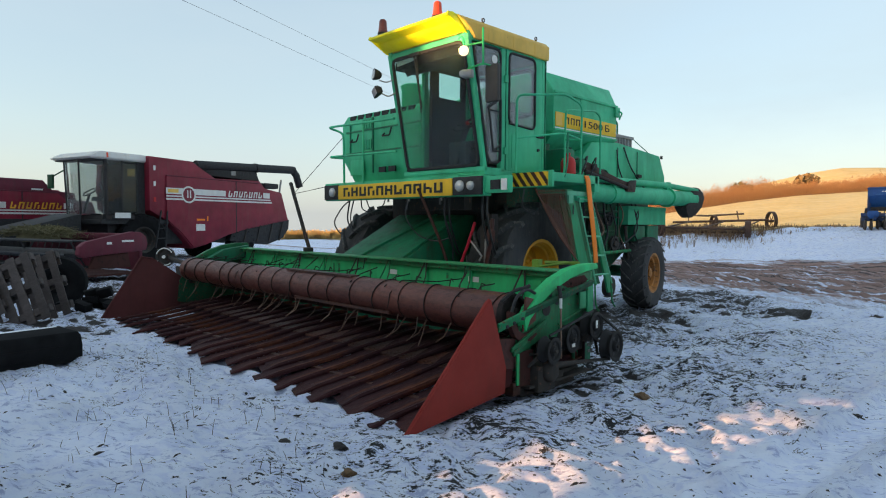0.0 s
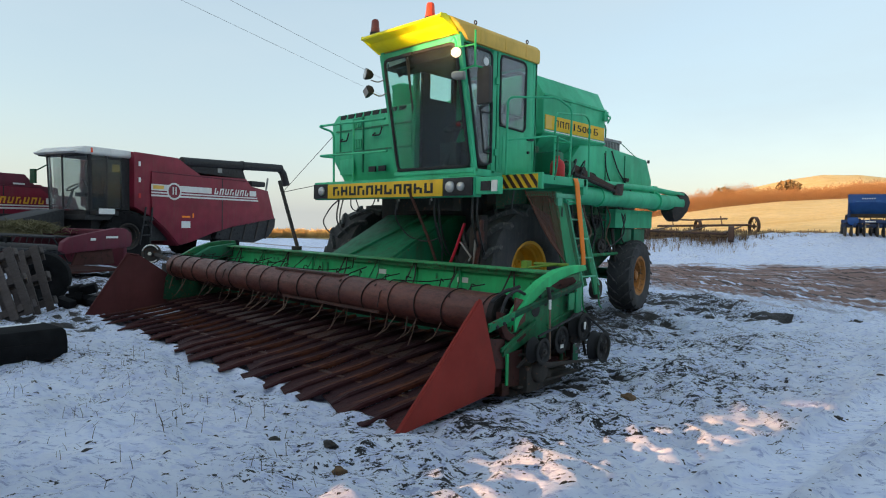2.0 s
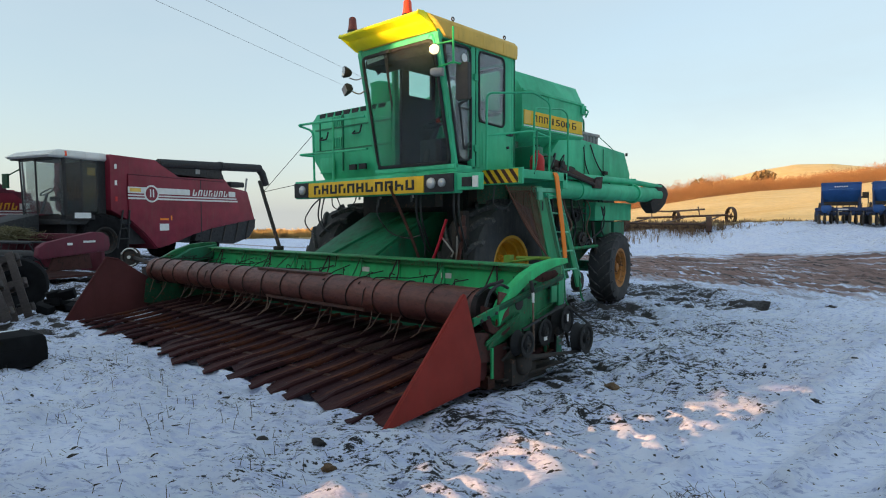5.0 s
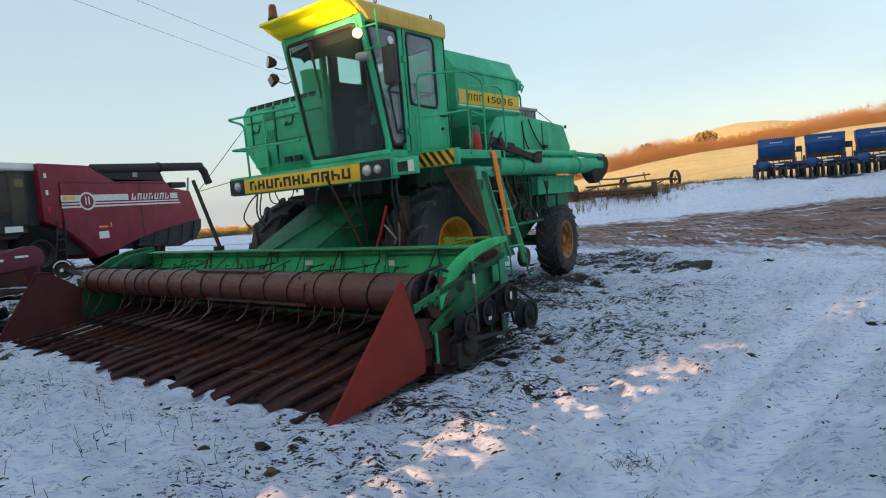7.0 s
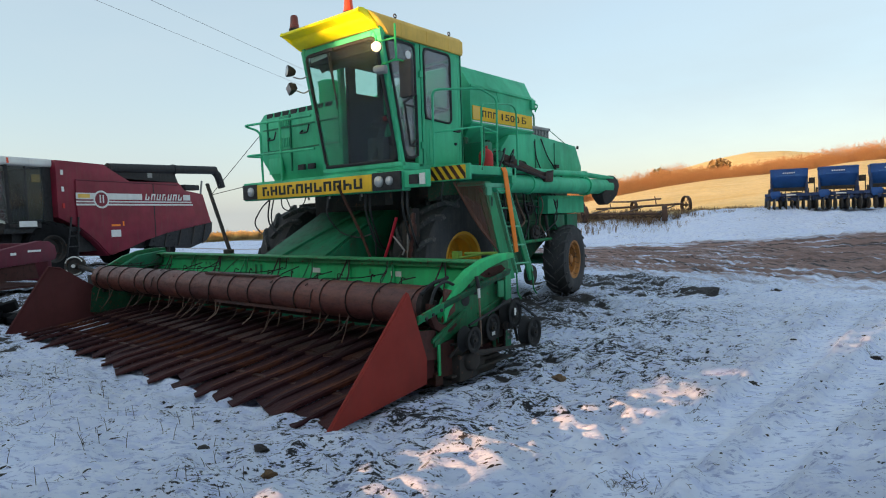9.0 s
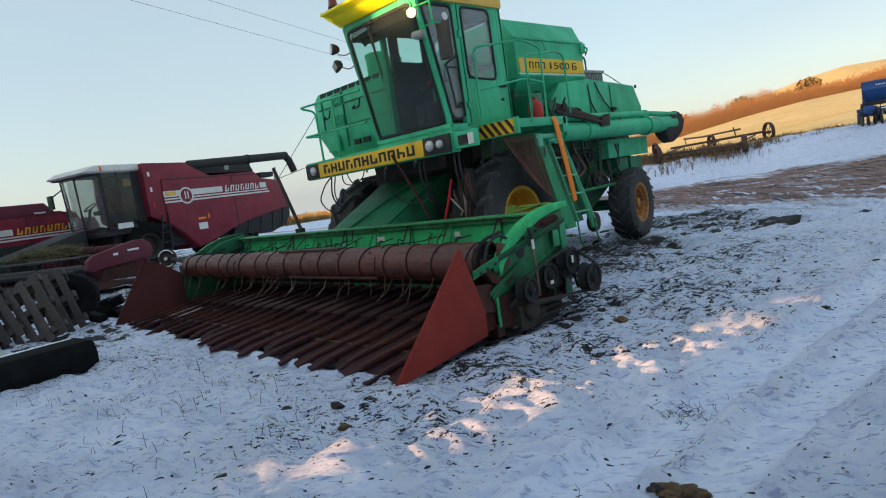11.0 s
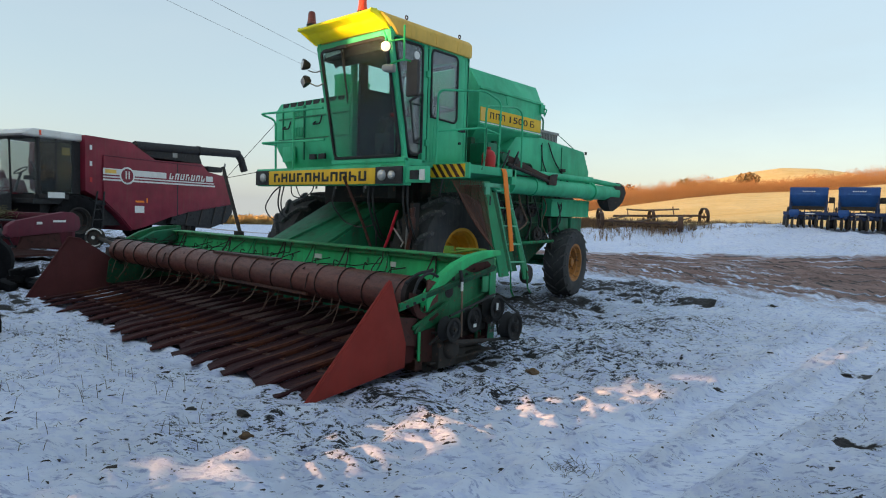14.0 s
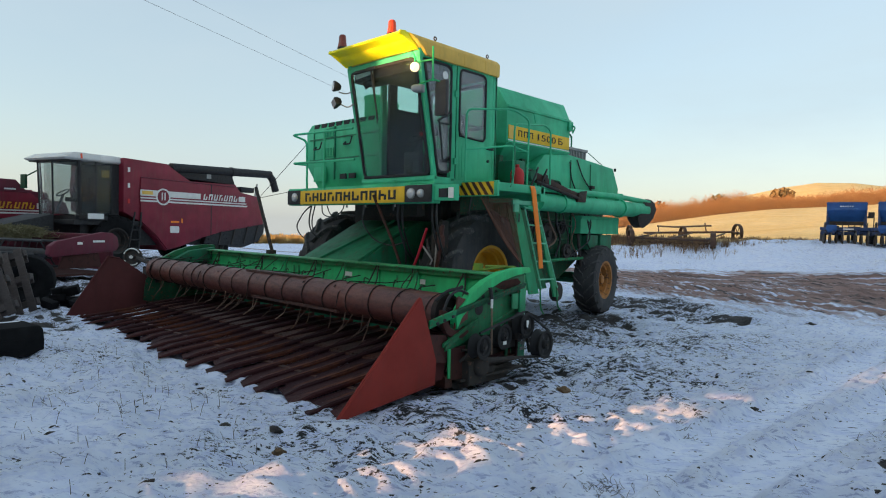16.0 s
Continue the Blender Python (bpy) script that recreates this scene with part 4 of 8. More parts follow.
part("ram_bracket", Shape().prism([(1.90, 2.06), (2.16, 2.06), (2.20, 2.26), (2.10, 2.20), (1.95, 2.22)], "x", 1.74, 1.90), RUST, ram, bevel=0.012)
for y, z, r in ((0.70, 2.46, 0.05), (1.04, 2.40, 0.055), (2.02, 2.14, 0.045)):
    part("ram_pin", Shape().lathe([(0, r), (0.03, r), (0.035, r * 0.5)], (1.78 + (y - 0.7) * 0.07, y, z), (1, 0, 0), 14), DARK, ram)
part("hood_recess", Shape().box(1.30, 1.448, 1.36, 2.02, 2.18, 2.42), BLACK, cb, bevel=0.02)
part("recess_lip", Shape().tube(bend([(1.46, 1.34, 2.16), (1.46, 1.36, 2.44), (1.46, 2.02, 2.42), (1.46, 2.06, 2.2)], 0.08), 0.018, 6), GREEN_BLACK, cb)
for y, r in ((0.55, 0.014), (0.80, 0.010)):
    part("hydraulic_hose", Shape().tube(bend([(1.86, y, 2.18), (1.92, y + 0.08, 2.42), (1.82, y + 0.30, 2.58), (1.62, y + 0.42, 2.40)], 0.12, 5), r, 6), HOSE, cb, "black hydraulic hose")
part("gearbox", Shape().box(1.45, 1.8, 0.28, 0.52, 2.3, 2.62).lathe([(0, 0.13), (0.22, 0.13)], (1.5, 0.72, 2.42), (1, 0, 0), 16).lathe([(0, 0.09), (0.1, 0.09)], (1.72, 0.72, 2.42), (1, 0, 0), 16), GREEN_DIRTY, cb, bevel=0.02)

# platform, front beam
part("platform", Shape().box(-1.35, 1.55, -1.68, 0.1, 2.08, 2.14).box(1.55, 2.5, -1.06, 0.02, 2.06, 2.17).box(1.55, 2.5, -0.06, 0.05, 1.96, 2.17), GREEN, cb, bevel=0.01)
beam = part("front_beam", Shape().box(-1.28, 2.02, -1.72, -1.58, 1.87, 2.12).box(2.02, 2.38, -1.70, -1.62, 1.90, 2.10), GREEN, cb, bevel=0.012)
sign = part("sign_board", Shape().box(-0.90, 1.52, -1.75, -1.722, 1.885, 2.095), YELLOW_SIGN, beam, "yellow sign board with a row of dark marks", bevel=0.004)
for k in range(11):                               # plain upright strokes of the lettering's size
    x0, w, v, a, b = -0.755 + k * 0.196, 0.15, 0.040, 1.925, 2.055
    s = Shape().box(x0, x0 + v, -1.756, -1.749, a, b).box(x0 + w - v, x0 + w, -1.756, -1.749, a, b if k % 3 else 1.995)
    c0 = (b - 0.030, a, 1.975)[(k * 2 + k // 4) % 3]
    part("sign_mark", s.box(x0 + v, x0 + w - v, -1.756, -1.749, c0, c0 + 0.030), BLACK, sign)
for x0, x1 in ((-1.27, -0.91), (1.53, 2.01)):
    box = part("headlamp_box", Shape().box(x0, x1, -1.75, -1.722, 1.885, 2.105), BLACK, beam, "black recessed headlamp box", bevel=0.006)
    lamps = ((x0 + 0.23, 0.07),) if x0 < 0 else ((x0 + 0.13, 0.07), (x0 + 0.31, 0.055))
    for xc, r in lamps:
        part("headlamp", Shape().lathe([(0, r), (0.02, r), (0.035, r * 0.85), (0.045, r * 0.5), (0.048, 0)], (xc, -1.752, 1.995), (0, -1, 0), 24), LENS, box, "round glass headlamp")
part("marker_lamp", Shape().box(2.12, 2.26, -1.72, -1.70, 1.94, 2.05), BLACK, beam)
part("marker_plate", Shape().box(2.28, 2.36, -1.715, -1.70, 1.93, 2.06), LABEL, beam, "white reflector plate")
haz = part("hazard_board", Shape().box(1.80, 2.56, -1.10, -1.06, 1.985, 2.185), GREEN, cb, bevel=0.006)
part("hazard_face", Shape().box(1.875, 2.50, -1.108, -1.10, 2.0, 2.17), YELLOW_SIGN, haz, "yellow face with brown slanting bars")
bars = [[(a, 2.17), (a + 0.058, 2.17), (a + 0.188, 2.0), (a + 0.13, 2.0)] for a in (1.887, 2.003, 2.119, 2.235, 2.30)[:4]]
for poly in [[(1.875, 2.07), (1.93, 2.0), (1.875, 2.0)], *bars, [(2.36, 2.17), (2.418, 2.17), (2.5, 2.062), (2.5, 2.0), (2.49, 2.0)]]:
    part("hazard_bar", Shape().prism(poly, "y", -1.112, -1.108), RUST, haz)

part("side_mark", Shape().tube([(1.485, 3.0, 1.70), (1.485, 2.96, 1.76)], 0.008, 5).tube([(1.485, 3.0, 1.70), (1.485, 3.04, 1.76)], 0.008, 5).tube([(1.485, 3.0, 1.60), (1.485, 3.0, 1.70)], 0.009, 5), BLACK, cb)

# cab: pillars, sills, rear wall; the windscreen leans forward at its top
X0, X1, YB, YT, YR, ZB, ZT = 0.50, 1.95, -1.63, -1.93, -0.40, 2.17, 3.74
def front_y(z):
    return YB + (YT - YB) * (z - 2.2) / (3.68 - 2.2)
s = Shape().box(X0, X1, YB, YR, ZB - 0.04, ZB + 0.05).box(X0, X1, YB - 0.02, YB + 0.06, ZB, ZB + 0.06).box(X0, X1, YR - 0.05, YR, ZB, 2.72).box(X0, X1, YR - 0.05, YR, 3.62, ZT).box(X0, X0 + 0.16, YR - 0.05, YR, 2.72, 3.62).box(X1 - 0.16, X1, YR - 0.05, YR, 2.72, 3.62)
cab = part("cab", s, GREEN, cb, "teal green cab frame with glazed sides", bevel=0.012)
for x in (X0, X1 - 0.07):
    part("pillar", Shape().loft([[(x, front_y(z), z), (x + 0.07, front_y(z), z), (x + 0.07, front_y(z) + 0.055, z), (x, front_y(z) + 0.055, z)] for z in (ZB, ZT)]), GREEN, cab, bevel=0.012)
    part("pillar", Shape().box(x, x + 0.07, YR - 0.09, YR + 0.004, ZB, ZT), GREEN, cab, bevel=0.012)
    part("pillar", Shape().box(x, x + 0.07, -1.33, -1.25, ZB, ZT), GREEN, cab, bevel=0.012)
    part("roof_rail", Shape().box(x + 0.002, x + 0.068, YT, YR, 3.68, 3.78), GREEN, cab, bevel=0.012)
part("header_rail", Shape().box(X0 + 0.004, X1 - 0.004, YT + 0.003, YT + 0.08, 3.67, 3.76), GREEN, cab, bevel=0.012)
part("roof_panel", Shape().loft([[(x, y, z) for x, y in ((X0 - a, yf), (X1 + a, yf), (X1 + a, YR - 0.02 + 0.5 * a), (X0 - a, YR - 0.02 + 0.5 * a))] for a, z, yf in ((0.035, 3.695, -1.84), (0.04, 3.74, -1.88), (0.04, 3.80, -1.94), (0.04, 3.865, -2.03), (0.0, 3.915, -2.10))]), YELLOW, cab, "faded yellow sheet roof", bevel=0.012)
for y in (-1.62, -1.15, -0.72):
    part("roof_seam", Shape().box(X1 + 0.036, X1 + 0.044, y, y + 0.012, 3.72, 3.86), YELLOW, cab)
part("visor", Shape().prism([(-1.965, 3.757), (-2.02, 3.778), (-2.07, 3.80), (-2.10, 3.825), (-2.115, 3.852), (-2.20, 3.868), (-2.25, 3.872), (-2.258, 3.90), (-2.24, 3.915), (-2.19, 3.925), (-1.98, 3.93), (-1.96, 3.79)], "x", X0 + 0.02, X1 - 0.03), YELLOW_VISOR, cab, "yellow front visor of the roof", bevel=0.004)
for x in (X0 + 0.008, X1 - 0.03):
    part("visor_cheek", Shape().prism([(-1.93, 3.745), (-1.98, 3.752), (-2.20, 3.858), (-2.262, 3.88), (-2.25, 3.92), (-2.16, 3.93)], "x", x, x + 0.016), YELLOW_VISOR, cab, bevel=0.003)
part("visor_rim", Shape().tube([(X0 + 0.01, -2.25, 3.885), (X1 - 0.02, -2.25, 3.885)], 0.016, 8), YELLOW_VISOR, cab)
for x, y in ((1.9, -1.62), (1.9, -0.58)):
    part("lifting_eye", Shape().tube([(x, y + 0.022 * math.cos(a), 3.965 + 0.022 * math.sin(a)) for a in (2 * math.pi * k / 12 for k in range(13))], 0.008, 5).tube([(x, y, 3.90), (x, y, 3.945)], 0.01, 6), DARK, cab)
rub = Shape()
def gasket(pts, r=0.016):
    p = bend([*pts, pts[0], pts[1]], 0.09, 5)
    rub.tube(p[:-2], r, 6)
ws = [(0.585, front_y(2.25) - 0.012, 2.25), (1.88, front_y(2.25) - 0.012, 2.25), (1.87, front_y(3.66) - 0.012, 3.66), (0.60, front_y(3.66) - 0.012, 3.66)]
gasket(ws, 0.022)
dw = [(X1 + 0.008, -1.19, 2.79), (X1 + 0.008, -0.66, 2.76), (X1 + 0.008, -0.66, 3.66), (X1 + 0.008, -1.19, 3.66)]
gasket(dw)
qw = [(X1 + 0.008, -1.575, 2.28), (X1 + 0.008, -1.36, 2.28), (X1 + 0.008, -1.36, 3.65), (X1 + 0.008, -1.855, 3.65)]
gasket(qw)
part("rubber_gasket", rub, BLACK, cab)
g = part("windscreen", Shape().plate(ws, 0.008), GLASS, cab, "clear windscreen leaning forward")
part("door", Shape().box(X1 - 0.01, X1 + 0.006, -1.24, -1.19, 2.2, 3.7).box(X1 - 0.01, X1 + 0.006, -0.66, -0.50, 2.2, 3.7).box(X1 - 0.01, X1 + 0.006, -1.19, -0.66, 2.2, 2.78).box(X1 - 0.01, X1 + 0.006, -1.19, -0.66, 3.66, 3.7), GREEN, cab, "green cab door with a tall window", bevel=0.006)
for pts in (dw, qw):
    part("side_window", Shape().plate([(x - 0.01, y, z) for x, y, z in pts], 0.006), GLASS_DARK, cab, "dark side window in a black rubber gasket")
part("side_window", Shape().plate([(X0 + 0.03, -1.04, 3.32), (X0 + 0.03, -0.56, 3.32), (X0 + 0.03, -0.56, 3.68), (X0 + 0.03, -1.04, 3.68)], 0.006), GLASS, cab)
part("side_window", Shape().plate([(X0 + 0.03, -1.6, 2.3), (X0 + 0.03, -1.18, 2.3), (X0 + 0.03, -1.18, 3.66), (X0 + 0.03, -1.84, 3.66)], 0.006), GLASS, cab)
part("rear_window", Shape().box(X0 + 0.16, X1 - 0.16, YR - 0.03, YR - 0.024, 2.72, 3.62), GLASS, cab, "rear window of the cab")
lin = Shape().box(X0 + 0.05, X1 - 0.08, YR - 0.07, YR - 0.055, ZB + 0.06, 2.71).box(X0 + 0.05, X1 - 0.08, YB + 0.1, YR - 0.08, ZB + 0.055, ZB + 0.075).box(X0 + 0.06, X1 - 0.08, YT + 0.1, YR - 0.08, 3.665, 3.68)
lin.box(X0 + 0.005, X0 + 0.06, -1.18, -1.04, ZB + 0.06, 3.7).box(X0 + 0.005, X0 + 0.06, -1.04, -0.42, ZB + 0.06, 3.32).box(X0 + 0.005, X0 + 0.06, -0.56, -0.42, 3.32, 3.7)
part("cab_lining", lin, BLACK, cab, "dark lining inside the cab")
part("door_panel", Shape().box(X1 + 0.006, X1 + 0.014, -1.13, -0.55, 2.24, 2.66), GREEN, cab, bevel=0.004)
part("door_handle", Shape().box(X1 + 0.005, X1 + 0.04, -0.62, -0.5, 2.66, 2.69).lathe([(0, 0.02), (0.03, 0.02)], (X1 + 0.005, -0.6, 2.5), (1, 0, 0), 10), BLACK, cab)
for z in (3.28, 2.4):
    part("hinge", Shape().box(X1, X1 + 0.03, -1.29, -1.23, z, z + 0.08), GREEN, cab)
part("round_sticker", Shape().lathe([(0, 0.05), (0.003, 0.05)], (X1 + 0.012, -1.48, 3.52), (1, 0, 0), 20), LABEL, cab, "round white speed sticker")
part("window_bar", Shape().tube([(X1 - 0.04, -1.19, 2.96), (X1 - 0.04, -0.66, 2.96)], 0.012, 6).tube(bend([(X1 + 0.035, -1.62, 2.92), (X1 + 0.035, -1.38, 3.06), (X1 + 0.035, -1.38, 2.3)], 0.02), 0.014, 6).tube(bend([(X1 + 0.035, -1.60, 2.94), (X1 + 0.035, -1.52, 2.42), (X1 + 0.035, -1.38, 2.50)], 0.02), 0.012, 6).tube([(X1 + 0.035, -1.6, 2.90), (X1 + 0.035, -1.38, 2.9)], 0.01, 6).tube([(X1 + 0.035, -1.52, 2.42), (X1 + 0.035, -1.38, 2.42)], 0.01, 6), BLACK, cab)
part("wiper", Shape().tube([(1.05, front_y(3.6) - 0.05, 3.64), (1.04, front_y(3.0) - 0.03, 3.0)], 0.012, 6).tube([(1.09, front_y(3.6) - 0.05, 3.66), (1.02, front_y(2.95) - 0.03, 2.95)], 0.008, 6).box(0.98, 1.16, front_y(3.66) - 0.06, front_y(3.66) - 0.02, 3.63, 3.67), BLACK, cab)
# inside the cab
part("cab_seat", Shape().box(1.05, 1.5, -0.95, -0.5, 2.55, 2.68).box(1.05, 1.5, -0.6, -0.48, 2.6, 3.2).box(1.15, 1.4, -0.85, -0.6, 2.2, 2.56), BLACK, cab, "dark driver's seat", bevel=0.03)
part("steering_column", Shape().tube([(1.27, -1.5, 2.2), (1.27, -1.2, 2.85)], 0.04, 8).tube([(1.27 + 0.2 * math.cos(a), -1.2 + 0.17 * math.sin(a), 2.85 + 0.1 * math.sin(a)) for a in (2 * math.pi * k / 20 for k in range(21))], 0.016, 6).tube([(1.07, -1.2, 2.85), (1.47, -1.2, 2.85)], 0.012, 6), BLACK, cab)
part("instrument_box", Shape().box(1.12, 1.42, -1.4, -1.3, 2.3, 2.6), BLACK, cab, bevel=0.02)
part("side_console", Shape().box(1.62, 1.9, -1.3, -0.5, 2.2, 2.62), BLACK, cab, bevel=0.02)
part("headrest", Shape().loft([[(1.15 + dx, y, z) for dx, y in ((0, -0.6), (0.22, -0.6), (0.22, -0.5), (0, -0.5))] for z in (3.2, 3.34)]), BLACK, cab, bevel=0.03)
part("sun_blind", Shape().plate([(0.66, -1.84, 3.62), (1.04, -1.84, 3.64), (1.0, -1.76, 3.54), (0.70, -1.76, 3.46)], 0.006), BLACK, cab, "dark sun blind inside the windscreen")
part("white_strip", Shape().plate([(0.64, front_y(3.6) + 0.03, 3.585), (1.02, front_y(3.6) + 0.03, 3.615), (1.02, front_y(3.66) + 0.03, 3.655), (0.64, front_y(3.66) + 0.03, 3.645)], 0.004), LABEL, cab, "white strip behind the windscreen")
for x0, x1, z0, z1 in ((X0 + 0.14, 1.0, 2.70, 3.64), (1.0, X1 - 0.14, 2.70, 3.64)):
    part("rear_window_frame", Shape().tube(bend([(x0 + 0.3, YR - 0.06, z0 + 0.30), (x0 + 0.04, YR - 0.06, z0 + 0.30), (x0 + 0.04, YR - 0.06, z1 - 0.03), (x1 - 0.04, YR - 0.06, z1 - 0.03), (x1 - 0.04, YR - 0.06, z0 + 0.30), (x0 + 0.3, YR - 0.06, z0 + 0.30)], 0.10, 5), 0.028, 8), BLACK, cab)
part("control_lever", Shape().tube([(1.55, -1.0, 2.6), (1.5, -1.15, 2.92)], 0.010, 6).lathe([(0, 0.022), (0.05, 0.022)], (1.5, -1.15, 2.92), (0, 0, 1), 8).tube([(1.62, -0.95, 2.6), (1.62, -1.1, 2.86)], 0.010, 6), BLACK, cab)
part("red_knob", Shape().lathe([(-0.02, 0.02), (0.0, 0.032), (0.03, 0.02)], (1.36, -1.3, 2.84), (0, 0, 1), 12), RED, cab)
part("overhead_panel", Shape().box(X0 + 0.05, X1 - 0.08, -1.85, -1.5, 3.55, 3.66), BLACK, cab, bevel=0.02)

# mirror, brackets, lamps, beacons
part("mirror", Shape().box(2.12, 2.31, -1.83, -1.77, 2.93, 3.36), MIRROR, cb, "brown-black rear-view mirror", bevel=0.025)
part("mirror_bracket", Shape().tube([(1.92, -1.93, 3.60), (2.16, -1.905, 3.60)], 0.011, 6).tube([(2.155, -1.9, 3.36), (2.21, -1.80, 3.34)], 0.010, 6).tube([(2.155, -1.905, 3.76), (2.155, -1.90, 3.34)], 0.012, 6).tube([(1.90, -1.88, 3.345), (2.16, -1.905, 3.36)], 0.011, 6), GREEN_NEW, cb)
lamp = part("work_lamp", Shape().lathe([(-0.06, 0.03), (-0.02, 0.058), (0.0, 0.064), (0.012, 0.064)], (2.0, -2.05, 3.50), (0.42, -0.9, -0.06), 20), BLACK, cb, "lit round work lamp under the visor")
part("lamp_lens", Shape().lathe([(0.012, 0.058), (0.026, 0.038), (0.03, 0)], (2.0, -2.05, 3.50), (0.42, -0.9, -0.06), 20), LAMP_LIT, lamp)
part("lamp_arm", Shape().tube(bend([(1.84, -1.98, 3.68), (1.93, -2.03, 3.70), (1.97, -2.04, 3.64), (1.985, -2.03, 3.52)], 0.05), 0.01, 6), GREEN_NEW, cb)
part("work_lamp", Shape().loft([[(x, y, z) for x, y in ((1.88 - k, -1.99 - k), (2.0 + k, -1.93 - k), (1.98, -1.86), (1.88, -1.90))] for k, z in ((-0.01, 3.23), (0.01, 3.25), (0.012, 3.30), (-0.015, 3.325))]), GREY, cb, "grey rectangular work lamp", bevel=0.02)
lm = part("work_lamp", Shape().lathe([(-0.10, 0.03), (-0.07, 0.055), (-0.02, 0.072), (0.0, 0.076), (0.01, 0.072)], (0.385, -2.075, 3.50), (-0.35, -0.9, 0.1), 20), BLACK, cb, "round black work lamp on an arm")
part("lamp_lens", Shape().lathe([(0.008, 0.066), (0.018, 0.04), (0.022, 0)], (0.385, -2.075, 3.50), (-0.35, -0.9, 0.1), 20), LENS, lm)
part("lamp_arm", Shape().tube(bend([(0.40, -2.0, 3.43), (0.47, -1.93, 3.40), (0.53, -1.87, 3.44), (0.56, -1.86, 3.44)], 0.04), 0.009, 6), STEEL, lm)
q = pose(0.42, -2.05, 3.27, 18, -14, -22)
lm = part("work_lamp", Shape().add([q @ Vector(v) for v in Shape().loft([[(x * k, y, z * k) for x, z in ((-0.085, -0.055), (0.085, -0.055), (0.085, 0.055), (-0.085, 0.055))] for y, k in ((-0.04, 1.0), (0.0, 0.98), (0.06, 0.6))]).v], Shape().loft([[(0, 0, 0)] * 4] * 3).f), BLACK, cb, "square black work lamp tilted down on an arm", bevel=0.008)
part("lamp_lens", Shape().box(-0.07, 0.07, -0.046, -0.041, -0.042, 0.042, q), LENS, lm)
part("lamp_arm", Shape().tube(bend([(0.45, -2.0, 3.25), (0.50, -1.92, 3.21), (0.545, -1.84, 3.27)], 0.04), 0.009, 6), STEEL, lm)
for x, y, mat, lab in ((0.60, -2.10, BEACON_SHADE, "dull brown-red beacon on the roof"), (1.57, -2.06, BEACON, "bright orange-red beacon on the roof")):
    be = part("beacon", Shape().lathe([(-0.03, 0.06), (-0.005, 0.066), (0.025, 0.07), (0.035, 0.06)], (x, y, 3.955), (0, 0, 1), 20), BLACK, cb, lab)
    part("beacon_dome", Shape().lathe([(0.033, 0.064), (0.06, 0.060), (0.062, 0.057), (0.09, 0.056), (0.092, 0.053), (0.175, 0.048), (0.197, 0.036), (0.20, 0)], (x, y, 3.955), (0, 0, 1), 24), mat, be)

# engine cover beside the cab
eng = part("engine_cover", Shape().loft([[(x0, y0, z), (x1, y0, z), (x1, y1, z), (x0, y1, z)] for x0, x1, y0, y1, z in ((-1.20, 0.46, -1.20, 0.1, 2.16), (-1.40, 0.46, -1.30, 0.1, 2.55), (-1.42, 0.46, -1.30, 0.1, 3.10), (-1.36, 0.46, -1.24, 0.1, 3.24), (-1.3, 0.46, -1.1, 0.1, 3.27))]), GREEN, cb, bevel=0.02)
s = Shape().box(-0.62, -0.60, -1.325, -1.30, 2.3, 3.15).box(-1.30, 0.46, -1.318, -1.30, 2.96, 2.98).box(-1.30, 0.46, -1.318, -1.30, 2.62, 2.64).box(-1.2, -1.18, -1.318, -1.3, 2.62, 3.12)
part("panel_seam", s, GREEN_DIRTY, eng)
for z0 in (2.995, 2.675):
    part("louvre_recess", Shape().box(-0.88, -0.645, -1.306, -1.296, z0, z0 + 0.135), GREEN_BLACK, eng)
    for k in range(6):
        xg = -0.878 + k * 0.041
        part("louvre", Shape().box(xg, xg + 0.024, -1.322, -1.302, z0 - 0.006, z0 + 0.141), GREEN, eng, bevel=0.005)
for k in range(8):
    part("vent_slot", Shape().box(-1.24 + k * 0.2, -1.10 + k * 0.2, -1.275, -1.20, 3.155, 3.225), BLACK, eng)
for x, z in ((-1.05, 2.8), (-0.25, 2.83)):
    part("panel_handle", Shape().tube(bend([(x - 0.09, -1.30, z + 0.05), (x - 0.09, -1.36, z), (x + 0.09, -1.36, z), (x + 0.1, -1.33, z + 0.12)], 0.03), 0.012, 6), BLACK, eng)
for x in (-0.45, -0.22):
    part("panel_slot", Shape().box(x, x + 0.15, -1.33, -1.3, 2.3, 2.38), BLACK, eng)
part("hatch", Shape().box(-1.18, -0.85, -1.318, -1.29, 2.28, 2.52), GREEN, eng, bevel=0.006)

# air cleaner cans standing on the cover, seen through the cab
for x, y, z, r in ((-0.62, -0.5, 3.74, 0.17), (-0.30, -0.42, 3.60, 0.13)):
    part("air_cleaner", Shape().lathe([(3.2, r), (z - 0.05, r), (z - 0.03, r + 0.015), (z, r + 0.015), (z + 0.03, r * 0.7), (z + 0.035, 0)], (x, y, 0), (0, 0, 1), 20), GREEN, cb, "green air cleaner can behind the cab")

# railings
def rail(pts, name="railing", r=0.017, mat=GREEN, label=""):
    return part(name, Shape().tube(bend(pts, 0.09, 5), r, 8), mat, cb, label)
rail([(2.06, -1.17, 2.17), (2.06, -1.16, 3.13), (2.40, -0.60, 3.17), (2.41, -0.25, 3.08), (2.41, -0.27, 2.17)], r=0.0145)
rail([(2.06, -1.16, 2.60), (2.36, -0.58, 2.69), (2.41, -0.26, 2.63)], r=0.013)
rail([(2.16, -0.27, 2.17), (2.16, -0.25, 3.05), (2.0, 0.74, 3.18), (1.99, 0.90, 3.12), (1.98, 0.93, 2.28)], r=0.0145)
